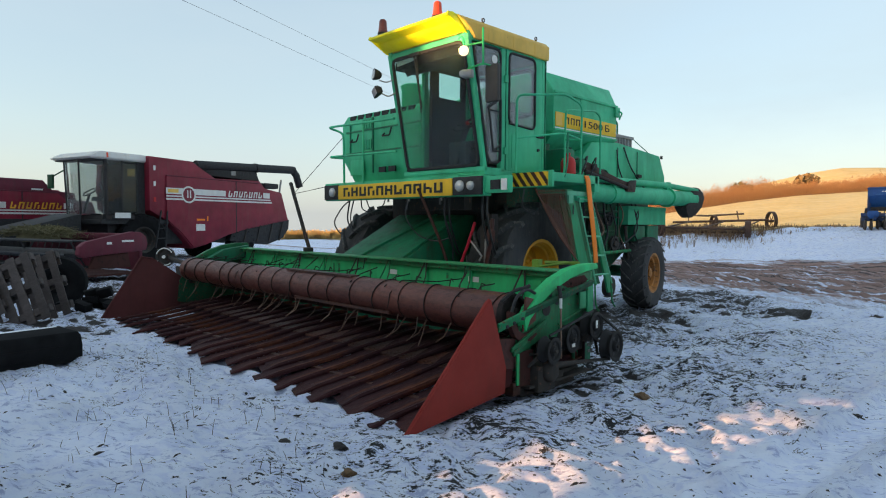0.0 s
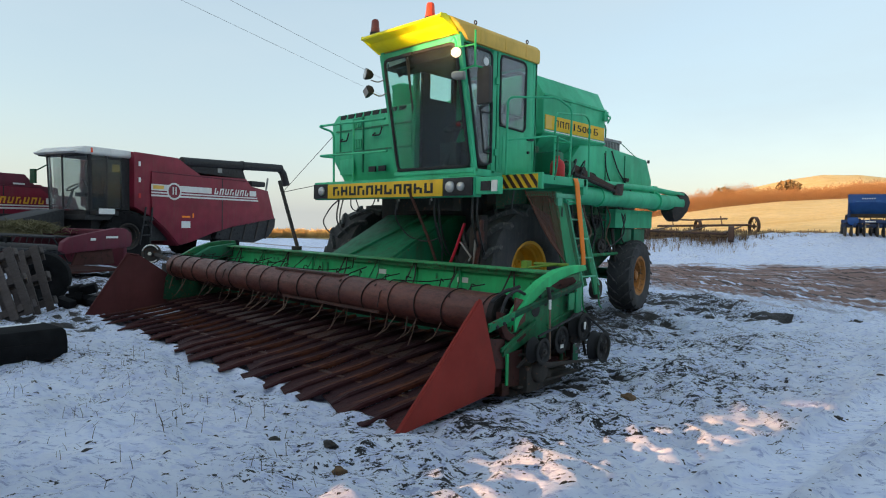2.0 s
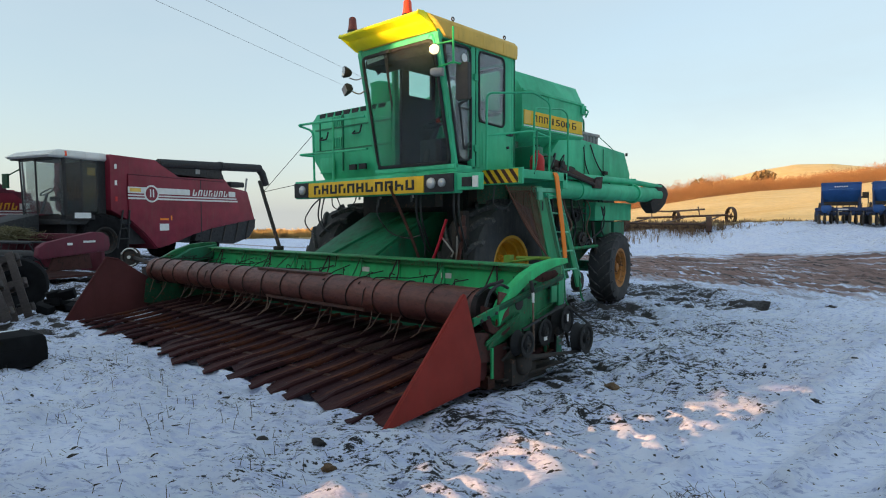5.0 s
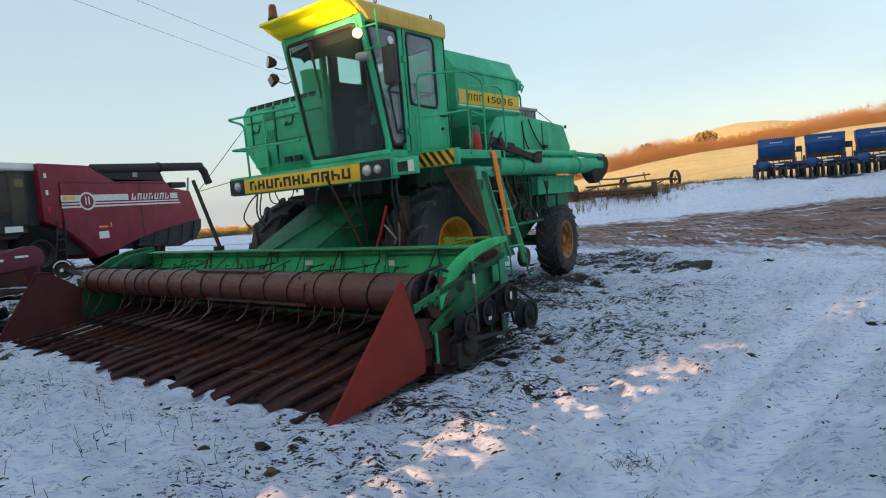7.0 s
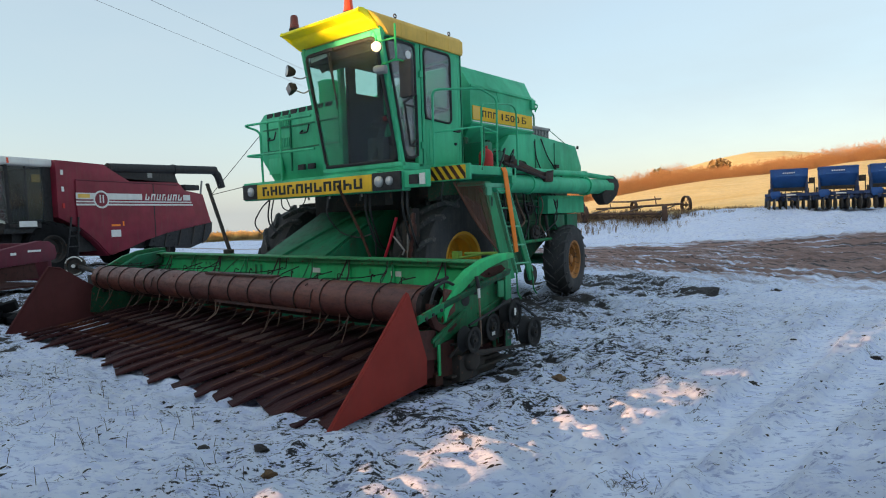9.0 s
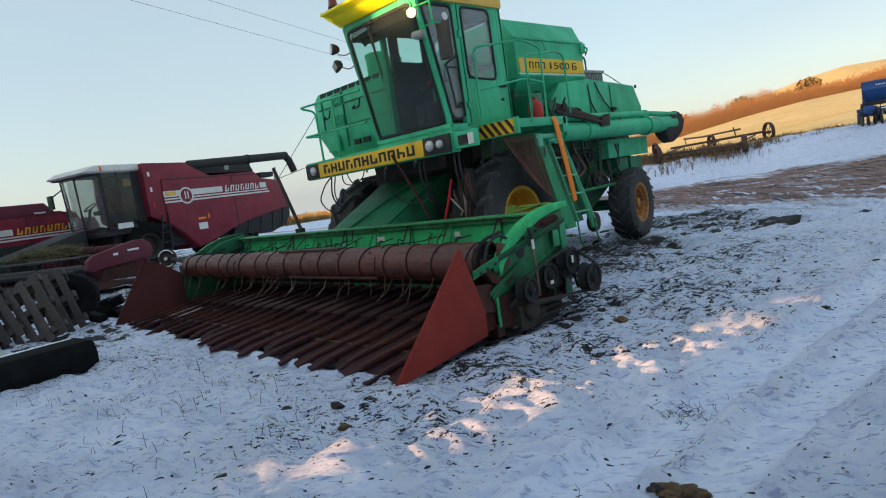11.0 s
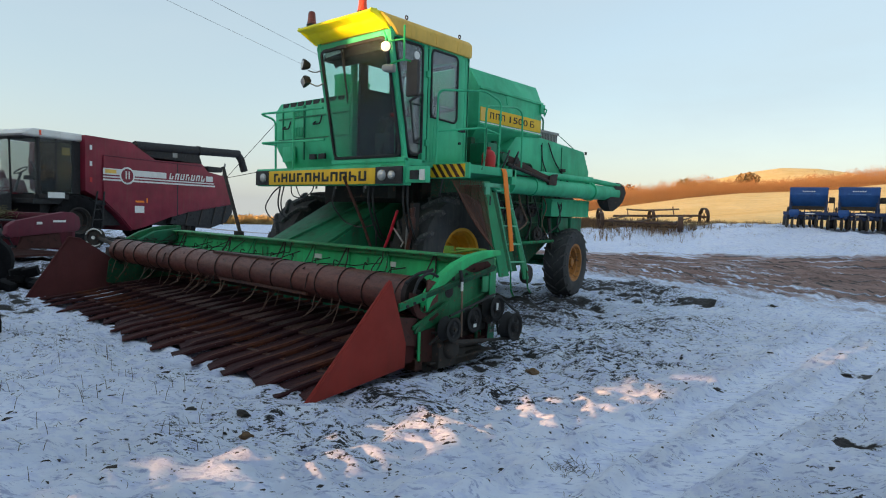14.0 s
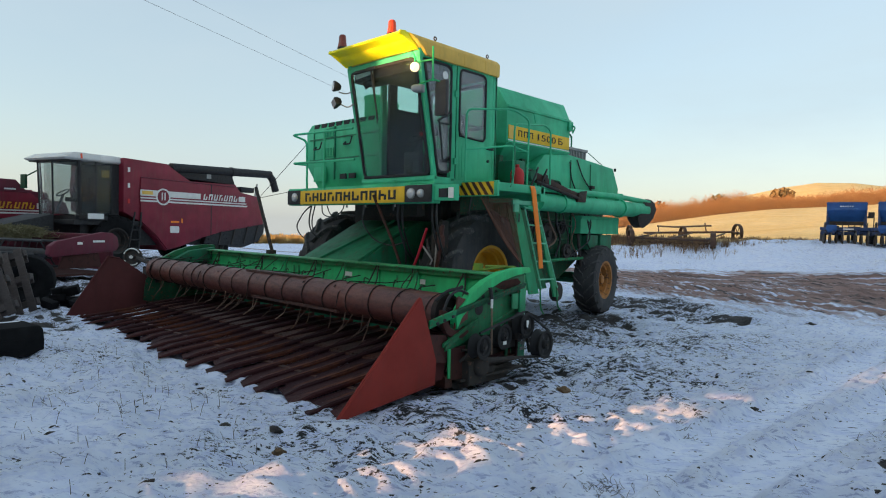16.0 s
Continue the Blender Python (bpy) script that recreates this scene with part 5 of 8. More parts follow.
rail([(2.16, -0.26, 2.66), (2.41, -0.26, 2.63)], r=0.012)
rail([(2.50, -0.76, 2.12), (2.45, -0.62, 2.30), (2.42, -0.58, 2.68)], "gate_lever", 0.012, GREEN_DIRTY)
rail([(-1.02, -1.55, 2.1), (-1.04, -1.55, 2.92), (-1.24, -1.7, 3.01), (0.35, -1.7, 2.97)])
rail([(-1.03, -1.55, 2.53), (-1.22, -1.7, 2.55), (0.4, -1.7, 2.52)])
rail([(-0.35, -1.7, 2.12), (-0.35, -1.7, 2.98)])

# ladder with an orange strip and a rusty net beside it
lad = part("ladder", Shape().plate([(2.42, -0.64, 1.98), (2.42, -0.46, 1.98), (2.46, 0.02, 0.66), (2.46, -0.20, 0.66)], 0.03).plate([(2.36, 0.02, 1.92), (2.36, 0.07, 1.92), (2.42, 0.60, 0.58), (2.42, 0.47, 0.58)], 0.03), GREEN_WORN, cb, "green folding ladder with steel treads", bevel=0.004)
for z in (1.86, 1.63, 1.38, 1.12, 0.86):
    t = (1.86 - z) / 1.14
    part("tread", Shape().tube([(2.47, -0.38 + 0.43 * t, z), (2.45, -0.05 + 0.52 * t, z - 0.01)], 0.012, 6), GREEN_PALE, lad)
for p, q in (((2.46, -0.38, 1.88), (2.48, 0.05, 0.72)), ((2.45, -0.06, 1.88), (2.47, 0.47, 0.72))):
    part("ladder_rail", Shape().tube([p, q], 0.010, 6), GREEN_PALE, lad)
part("ladder_slot", Shape().box(2.452, 2.456, -0.50, -0.475, 1.66, 1.78), BLACK, lad)
part("ladder_head", Shape().box(2.40, 2.48, -0.66, -0.08, 1.90, 1.955).box(2.43, 2.49, -0.64, -0.54, 1.80, 1.90), GREEN_PALE, lad, bevel=0.004)
part("ladder_backing", Shape().plate([(2.2, -0.42, 1.85), (2.2, 0.0, 1.85), (2.3, 0.45, 0.7), (2.3, -0.08, 0.7)], 0.015), GREEN_END, lad)
part("ladder_foot", Shape().tube(bend([(2.47, 0.03, 0.75), (2.48, 0.04, 0.45), (2.48, 0.12, 0.36)], 0.06), 0.012, 6), GREEN_MUDDY, lad)
part("ladder_foot", Shape().tube(bend([(2.46, 0.46, 0.75), (2.46, 0.50, 0.45), (2.46, 0.58, 0.38)], 0.06), 0.012, 6), GREEN_MUDDY, lad)
part("support_wheel", Shape().lathe([(-0.05, 0.05), (-0.06, 0.13), (-0.03, 0.15), (0.03, 0.15), (0.06, 0.13), (0.05, 0.05)], (2.2, 0.85, 0.62), (1, 0.2, 0), 24), DARK, lad, "dark roller behind the ladder foot")
part("orange_strip", Shape().loft([[(2.50 + d, -0.335 + 0.27 * t + o, 2.16 - 1.14 * t), (2.50 + d, -0.235 + 0.26 * t + o, 2.165 - 1.14 * t), (2.515 + d, -0.235 + 0.26 * t + o, 2.165 - 1.14 * t), (2.515 + d, -0.335 + 0.27 * t + o, 2.16 - 1.14 * t)] for t, d, o in ((0, 0, 0), (0.05, 0.02, 0), (0.3, 0.012, 0.006), (0.6, 0.02, -0.004), (0.85, 0.012, 0.0), (1, 0.0, 0.004))]), ORANGE, cb, "bright orange strip hanging from the platform", bevel=0.004)
def net(name, corner, nu):
    """Crossed wires over a four-cornered field: top left, top right, bottom left, bottom right."""
    a, b, c, e = (Vector(p) for p in corner)
    s = Shape()
    for q in range(-nu, nu + 1):
        for sg in (1, -1):
            pts = []
            for t in np.linspace(0, 1, 15):
                u = q / nu + t * 0.8 if sg > 0 else q / nu + 0.8 - t * 0.8
                if 0 <= u <= 1:
                    pts.append(a.lerp(b, u).lerp(c.lerp(e, u), t))
            if len(pts) > 1:
                s.tube([pts[0], pts[-1]], 0.0030, 4)
    return part(name, s, NET, cb, "rusty brown wire net guard")


net("net_guard", ((2.46, -1.30, 1.95), (2.46, -0.62, 1.98), (2.46, -0.80, 1.40), (2.46, -0.38, 1.07)), 19)
part("net_frame", Shape().tube(bend([(2.46, -1.30, 1.95), (2.46, -1.0, 1.60), (2.46, -0.80, 1.39), (2.46, -0.60, 1.23), (2.46, -0.38, 1.06)], 0.15), 0.008, 6), NET, cb)
part("hose_loop", Shape().tube(bend([(2.3, -1.30, 1.96), (2.28, -1.34, 1.72), (2.3, -1.12, 1.66), (2.34, -0.98, 1.80)], 0.12, 6), 0.010, 6), HOSE, cb)
part("canister", Shape().lathe([(0, 0.09), (0.02, 0.102), (0.20, 0.102), (0.25, 0.085), (0.28, 0.05), (0.29, 0.03), (0.33, 0.03), (0.33, 0)], (2.08, -0.06, 2.17), (0, 0, 1), 20), RED, cb, "red rounded canister on the platform")

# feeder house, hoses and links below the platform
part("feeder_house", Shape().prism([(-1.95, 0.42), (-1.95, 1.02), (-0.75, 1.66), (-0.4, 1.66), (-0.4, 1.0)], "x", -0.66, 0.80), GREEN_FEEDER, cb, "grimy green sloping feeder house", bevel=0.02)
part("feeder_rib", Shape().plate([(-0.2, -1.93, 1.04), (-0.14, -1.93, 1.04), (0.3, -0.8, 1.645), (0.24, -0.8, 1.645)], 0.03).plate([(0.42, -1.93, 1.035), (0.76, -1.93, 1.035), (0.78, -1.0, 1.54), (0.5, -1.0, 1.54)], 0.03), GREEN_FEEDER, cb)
part("under_beam", Shape().box(-1.1, 0.35, -1.3, -1.15, 1.98, 2.06).box(0.35, 1.3, -1.3, -1.15, 1.72, 2.06).box(1.0, 1.12, -0.62, -0.3, 1.2, 2.06).box(-1.1, 1.2, -0.5, -0.3, 1.0, 2.06), DARK, cb)
for x in (1.2, 1.28, 1.85, 1.93):
    part("hydraulic_hose", Shape().tube(bend([(x, -1.55, 1.92), (x + 0.02, -1.58, 1.6), (x - 0.1, -1.3, 1.2), (x - 0.3, -1.0, 1.1)], 0.2, 6), 0.014, 6), HOSE, cb, "black hydraulic hose")
part("lift_bar", Shape().tube([(0.94, -1.79, 1.99), (1.06, -1.52, 1.34), (1.16, -1.45, 1.0)], 0.020, 8), RUST, cb, "dark rusty bar leaning against the beam")
part("red_lever", Shape().tube(bend([(1.50, -1.3, 1.55), (1.41, -1.3, 1.34), (1.36, -1.3, 1.22), (1.25, -1.3, 1.0)], 0.06), 0.020, 8).tube([(1.40, -1.3, 1.32), (1.47, -1.28, 1.26)], 0.014, 6), CRIMSON, cb, "bright red hydraulic lever")
part("steel_link", Shape().tube([(1.44, -1.3, 1.30), (1.62, -1.3, 1.12), (1.60, -1.32, 1.06)], 0.013, 6), STEEL, cb, "pale bare steel link")
for pts, r in (([(-0.75, -1.6, 1.90), (-0.95, -1.64, 1.78), (-1.22, -1.62, 1.54), (-1.10, -1.6, 1.38), (-0.86, -1.58, 1.30)], 0.011), ([(-0.80, -1.6, 1.90), (-0.86, -1.62, 1.60), (-0.78, -1.6, 1.42), (-0.70, -1.5, 1.36)], 0.012), ([(-0.70, -1.6, 1.90), (-0.78, -1.62, 1.62), (-0.74, -1.6, 1.44)], 0.010), ([(-0.5, -1.62, 1.90), (-0.46, -1.64, 1.72), (-0.2, -1.62, 1.68), (0.0, -1.6, 1.78), (0.05, -1.6, 1.9)], 0.009), ([(-0.4, -1.6, 1.88), (-0.3, -1.6, 1.70), (-0.1, -1.55, 1.72)], 0.008), ([(0.55, -1.62, 1.90), (0.5, -1.64, 1.62), (0.62, -1.5, 1.36), (0.9, -1.4, 1.28), (1.15, -1.35, 1.36)], 0.010), ([(1.30, -1.64, 1.9), (1.26, -1.64, 1.66), (1.30, -1.5, 1.3), (1.2, -1.4, 1.05)], 0.012), ([(0.62, -1.66, 1.9), (0.60, -1.68, 1.72)], 0.014), ([(1.22, -1.66, 1.9), (1.24, -1.68, 1.78)], 0.016)):
    part("hydraulic_hose", Shape().tube(bend(pts, 0.12, 6), r, 6), HOSE, cb, "black hydraulic hose")
for x in (0.18, 0.62, 1.24):
    part("hose_fitting", Shape().lathe([(0, 0.016), (0.03, 0.016), (0.03, 0.011), (0.06, 0.011)], (x, -1.66, 1.83), (0, 0, 1), 8), STEEL, cb)
part("axle_rod", Shape().tube([(1.80, -1.3, 1.60), (1.78, -1.31, 1.30), (1.70, -1.3, 1.02)], 0.028, 8).box(1.74, 1.82, -1.34, -1.27, 1.30, 1.46), RUST_DRUM, cb, bevel=0.008)
part("steel_link", Shape().tube([(1.70, -1.3, 1.34), (1.68, -1.3, 0.95)], 0.022, 8), STEEL, cb, "pale bare steel link")
part("chain_clump", Shape().box(1.70, 1.74, -1.28, -1.2, 1.40, 1.58), RUST, cb, bevel=0.02)
part("axle_link", Shape().box(1.66, 1.72, -1.22, -1.1, 0.9, 1.66).box(1.55, 1.62, -1.25, -1.15, 0.8, 1.5).tube([(1.5, -1.2, 1.1), (1.7, -1.6, 0.9)], 0.03), DARK, cb)


# ---- header with sunflower trays, coupled in front ----
hd = thing("harvester_header", (0, -2.9, 0), "seven metre green header with rusty drum and sunflower trays", "header")
H = lambda s: Shape().add([(x, y + 2.9, z) for x, y, z in s.v], s.f)
def hpart(name, s, mat, parent=None, label="", bevel=0.0):
    return part(name, H(s), mat, parent or hd, label, bevel)

back = hpart("back_wall", Shape().plate([(-3.58, -2.0, 0.66), (3.62, -2.0, 0.66), (3.62, -1.98, 1.0), (-3.58, -1.98, 1.0)], 0.02), GREEN_NEW, label="bright green back sheet")
# rust-dark tray colour here also paints the shadow under the drum
hpart("lower_sheet", Shape().plate([(-3.58, -2.02, 0.2), (3.62, -2.02, 0.2), (3.62, -2.0, 0.66), (-3.58, -2.0, 0.66)], 0.02), TRAY, label="dark lower sheet of the trough")
hpart("top_beam", Shape().box(-3.6, 3.60, -2.06, -1.88, 1.0, 1.08).box(-3.6, 3.6, -1.97, -1.86, 0.86, 1.0), GREEN_TOP, bevel=0.012)
hpart("lower_beam", Shape().box(-3.55, 3.55, -2.05, -1.8, 0.18, 0.34), GREEN_DIRTY, bevel=0.012)
hpart("trough_floor", Shape().plate([(-3.58, -3.05, 0.16), (3.6, -3.05, 0.16), (3.6, -2.0, 0.24), (-3.58, -2.0, 0.24)], 0.015), RUST)
for x in (-3.1, -2.35, -1.6, -0.9, 1.35, 2.1, 2.85):
    hpart("wall_rib", Shape().box(x - 0.02, x + 0.02, -2.03, -2.0, 0.34, 1.0), GREEN_NEW)
for x in (0.62, 2.05):
    hpart("label_plate", Shape().box(x, x + 0.16, -2.012, -2.004, 0.87, 0.93), LABEL, back, "small white label plate")
# auger inside the trough
aw = Shape().tube([(-3.5, -2.45, 0.52), (3.5, -2.45, 0.52)], 0.13, 16)
hpart("intake_auger", aw, RUST, label="rusty intake auger in the trough")
# drum with straps
drum = hpart("drum", Shape().tube([(-3.42, -2.97, 0.745), (3.45, -2.97, 0.745)], 0.185, 32), RUST_DRUM, label="long rusty sheet drum")
rnd = random.Random(11)
for k in range(17):
    x = -3.2 + k * 0.41
    x += rnd.uniform(-0.05, 0.05)
    tilt = rnd.uniform(-0.02, 0.06)
    hpart("strap", Shape().tube([(x + tilt * math.sin(a + 1.0), -2.97 + 0.191 * math.cos(a), 0.745 + 0.191 * math.sin(a)) for a in (2 * math.pi * j / 20 for j in range(21))], rnd.uniform(0.005, 0.008), 5), STRAP, drum)
hpart("drum_seam", Shape().box(0.15, 2.0, -3.155, -3.13, 0.60, 0.63).box(-0.2, 1.2, -3.05, -2.93, 0.918, 0.942), RUST, drum)
# bent rods under and over the drum
def rod(pts, mat, name, label=""):
    return hpart(name, Shape().tube(bend(pts, 0.018, 2), 0.0060 if mat is not RUST_WIRE else 0.0065, 6), mat, hd, label)
for k in range(24):
    x = -3.2 + k * 0.275 + rnd.uniform(-0.08, 0.08)
    if rnd.random() < 0.25:
        continue
    z1, y1, lean = rnd.uniform(0.35, 0.44), rnd.uniform(-3.26, -3.16), rnd.uniform(-0.06, 0.05)
    mat = RUST_WIRE if rnd.random() < 0.22 else TINE
    rod([(x, -3.10, 0.61), (x + lean, -3.14, 0.47), (x + lean * 1.2, y1, z1)], mat, "reel_tine", "thin rusty bent spring tine")
    if rnd.random() < 0.6:                  # its twin meets it at the tip
        rod([(x + rnd.uniform(0.07, 0.14), -3.09, 0.60), (x + lean * 1.1 + 0.05, -3.16, 0.46), (x + lean * 1.2, y1, z1), (x + lean * 1.2 - 0.04, y1 - 0.02, z1 - 0.03)], mat, "reel_tine", "thin rusty bent spring tine")
for k in range(15):
    x = -3.2 + k * 0.44 + rnd.uniform(-0.09, 0.09)
    dx = rnd.uniform(0.12, 0.40) if k % 4 else rnd.uniform(-0.16, 0.02)
    top = rnd.uniform(0.95, 1.08)
    if k % 4:
        rod([(x, -2.60, top), (x + dx * 0.5, -2.90, 0.955), (x + dx, -3.12, 0.88 - rnd.uniform(0, 0.06))], STRAP, "crop_rod", "thin dark bent rod")
    else:
        rod([(x, -2.12, 1.06), (x + 0.02, -2.16, 0.92), (x + dx * 0.7, -2.50, 0.90), (x + dx, -3.0, 0.945), (x + dx * 1.2, -3.15, 0.82), (x + dx * 1.22, -3.18, rnd.uniform(0.56, 0.72))], STRAP, "crop_rod", "thin dark bent rod")
for k in range(16):                          # short bolts and hooks along the drum's back
    x = -3.2 + k * 0.41 + rnd.uniform(-0.06, 0.06)
    rod([(x, -2.86, 0.90), (x + rnd.uniform(-0.02, 0.02), -2.84, 0.97 + rnd.uniform(0, 0.03)), (x + rnd.uniform(-0.05, 0.05), -2.80, 0.96)], STRAP, "drum_hook")

# pairs of stays from the top flange down to the drum's bearings
for k in range(9):
    x = -2.9 + k * 0.72 + rnd.uniform(-0.06, 0.06)
    for sg in (-1, 1):
        hpart("stay", Shape().tube([(x + 0.015 * sg, -2.075, 1.06), (x + 0.06 * sg, -2.13, 0.90), (x + 0.085 * sg, -2.22, 0.74)], 0.009, 6), GREEN_MUDDY if k % 2 else DARK, hd, "thin dark stay rod")
hpart("top_flange", Shape().box(-3.58, 3.58, -2.12, -2.055, 1.06, 1.076), GREEN_TOP, hd)
for k in range(22):
    x, w, h = -3.4 + k * 0.32 + rnd.uniform(-0.1, 0.1), rnd.uniform(0.05, 0.26), rnd.uniform(0.02, 0.14)
    hpart("wall_stain", Shape().prism([(x, 0.665), (x + w, 0.665), (x + w * 0.8, 0.665 + h * 0.5), (x + w * 0.45, 0.665 + h), (x + w * 0.15, 0.665 + h * 0.6)], "y", -2.026, -2.021), RUST if k % 2 else GREEN_MUDDY, back)
for k in range(9):
    x, w = rnd.uniform(-3.3, 3.3), rnd.uniform(0.01, 0.05)
    hpart("wall_scratch", Shape().box(x, x + w, -2.0245, -2.021, 0.80 + rnd.uniform(0, 0.12), 0.95), GREEN_MUDDY, back)

# trays: rusty troughs side by side, tips forward on the snow
def tray_shape(w, cut):
    """A folded trough: a slanting bed that rises to a sharp edge on one side and runs out to a point."""
    s = Shape()
    prof = [(-0.5, 0.0), (-0.40, -0.004), (-0.1, 0.008), (0.22, 0.018), (0.40, 0.036), (0.445, 0.043), (0.5, 0.026)]
    rings = []
    for y, z, lift, slant in ((-4.37, 0.000, 0.30, 0.11), (-4.30, 0.006, 0.55, 0.11), (-4.12, 0.026, 0.9, 0.0), (-3.5, 0.09, 1, 0.0), (-3.05, 0.155, 1, 0.0), (-2.6, 0.215, 1, 0.0), (-2.1, 0.26, 1, 0.0)):
        back = cut if y < -4.2 else (cut * 0.6 if y < -4.1 else 0)
        top = [(w * u, y + back + 2.9 + slant * (0.45 - u), z + h * lift) for u, h in prof]
        rings.append(top + [(w * 0.5, top[-1][1], z - 0.005), (w * -0.5, top[0][1], z - 0.005)])
    return s.loft(rings)
pitch = 7.06 / 24
tray_meshes = [mesh_of(tray_shape(pitch * 0.985, c), "tray", TRAY, 0, 20) for c in (0.0, 0.06, 0.17)]
for k in range(24):
    ob = new("tray", tray_meshes[2 if k in (3, 8, 9, 15, 20) else k % 2])
    ob.parent = hd
    ob.location = (-3.5 + pitch * (k + 0.5), rnd.uniform(-0.03, 0.07), rnd.uniform(-0.006, 0.010))
    ob.rotation_euler = (rnd.uniform(-0.008, 0.008), rnd.uniform(-0.04, 0.04), rnd.uniform(-0.008, 0.008))
    if k == 0:
        tagged(ob, "long rust-brown sheet metal tray")
hpart("tray_beam", Shape().box(-3.55, 3.6, -3.1, -3.0, 0.06, 0.17).box(-3.5, 3.5, -3.75, -3.69, 0.02, 0.07), RUST, bevel=0.006)

# dividers at both ends
def divider(x, sg):
    tip, apex, back_top, back_bot = (x, -4.36, 0.02), (x + 0.09 * sg, -3.555, 0.95), (x + 0.08 * sg, -3.35, 0.38), (x + 0.08 * sg, -3.36, 0.17)
    d = hpart("divider", Shape().plate([tip, back_bot, back_top, apex] if sg > 0 else [tip, apex, back_top, back_bot], 0.025), RED_PRIMER, label="red primed sheet metal divider", bevel=0.004)
    xi = x - 0.28 * sg
    hpart("divider_inner", Shape().plate([(x, -4.34, 0.03), (x + 0.08 * sg, -3.565, 0.94), (xi, -3.1, 0.62), (xi, -3.1, 0.12), (x - 0.1 * sg, -3.6, 0.06)], 0.012), RED_PRIMER, d)
    hpart("divider_rear", Shape().plate([(x + 0.06 * sg, -3.44, 0.62), (x + 0.06 * sg, -3.36, 0.36), (x - 0.03 * sg, -3.08, 0.30), (x - 0.03 * sg, -3.08, 0.56)], 0.02), RED_DARK, d)
    hpart("divider_edge", Shape().tube([tip, apex], 0.011, 6), RED_PRIMER, d)
divider(3.62, 1)
# the far divider is a broad plate seen from inside
d = hpart("divider", Shape().plate([(-3.58, -4.31, 0.0), (-3.58, -3.68, 0.97), (-3.58, -3.5, 0.93), (-3.58, -2.9, 0.5), (-3.58, -2.68, 0.1)], 0.03), RED_DULL, label="broad rusty red divider plate", bevel=0.005)
hpart("divider_edge", Shape().tube([(-3.58, -4.31, 0.01), (-3.58, -3.69, 0.97), (-3.58, -3.52, 0.93)], 0.016, 6), RED_DULL, d)

# end sheets, arms, drive side
def end(x, sg):
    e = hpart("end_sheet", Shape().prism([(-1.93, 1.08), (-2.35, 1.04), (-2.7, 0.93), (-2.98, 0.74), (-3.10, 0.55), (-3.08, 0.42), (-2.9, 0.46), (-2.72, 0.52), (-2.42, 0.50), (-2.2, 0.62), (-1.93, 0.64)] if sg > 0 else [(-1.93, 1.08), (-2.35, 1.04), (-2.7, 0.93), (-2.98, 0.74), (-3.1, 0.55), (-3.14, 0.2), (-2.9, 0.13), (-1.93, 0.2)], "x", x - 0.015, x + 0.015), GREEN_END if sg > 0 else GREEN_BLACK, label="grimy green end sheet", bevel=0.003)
    top = [(-1.88, 1.11, 1.16), (-2.1, 1.09, 1.16), (-2.35, 1.04, 1.13), (-2.6, 0.955, 1.05), (-2.8, 0.85, 0.945), (-2.96, 0.72, 0.82), (-3.02, 0.62, 0.72)]
    rings = [[(x - 0.02, y, z0), (x + 0.07, y, z0), (x + 0.07, y - 0.02, z1), (x - 0.02, y - 0.02, z1)] for y, z0, z1 in top]
    hpart("end_arm", Shape().loft(rings), GREEN_NEW if sg > 0 else GREEN_END, e, "curved bright green arm" if sg > 0 else "grimy green far arm", bevel=0.008)
    return e
e = end(3.6, 1)
end(-3.56, -1)
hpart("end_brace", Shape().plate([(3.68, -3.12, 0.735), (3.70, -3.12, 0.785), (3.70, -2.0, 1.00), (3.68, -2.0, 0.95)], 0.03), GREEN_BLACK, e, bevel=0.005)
hpart("brace_foot", Shape().plate([(3.70, -3.42, 0.665), (3.71, -3.42, 0.735), (3.71, -3.08, 0.81), (3.70, -3.08, 0.74)], 0.025), GREEN_MUDDY, e, "worn green bracket with bolt holes", bevel=0.005)
for y in (-3.36, -3.27, -3.16):
    hpart("bolt", Shape().lathe([(0, 0.016), (0.012, 0.016), (0.014, 0.008)], (3.735, y, 0.70 + (y + 3.42) * 0.22), (1, 0, 0), 6), BLACK, e)
hpart("lower_brace", Shape().plate([(3.66, -3.20, 0.465), (3.67, -3.20, 0.50), (3.67, -2.72, 0.70), (3.66, -2.72, 0.655)], 0.02).plate([(3.655, -3.16, 0.425), (3.655, -3.16, 0.47), (3.655, -2.98, 0.56), (3.655, -2.98, 0.52)], 0.025), GREEN_END, e, bevel=0.004)
hpart("drum_end", Shape().lathe([(0, 0.18), (0.06, 0.18), (0.06, 0.155), (0.02, 0.15), (0.02, 0.06), (0.1, 0.05), (0.1, 0)], (3.45, -2.98, 0.75), (1, 0, 0), 28), STRAP, e, "dark open end of the drum")
hpart("red_guard", Shape().loft([[(3.60 + dx, -2.98 + r * math.cos(q), 0.75 + r * math.sin(q)) for dx, r in ((0, 0.15), (0.05, 0.16), (0.05, 0.23), (0, 0.235))] for q in (radians(v) for v in (165, 195, 225, 255, 285, 310))]), RED_DARK, e, "curved rusty red guard", bevel=0.006)
hpart("red_plate", Shape().plate([(3.63, -3.04, 0.62), (3.63, -2.86, 0.70), (3.63, -2.84, 0.88), (3.63, -3.00, 0.92)], 0.02), RUST_DRUM, e, "rusty red plate beside the drum", bevel=0.006)
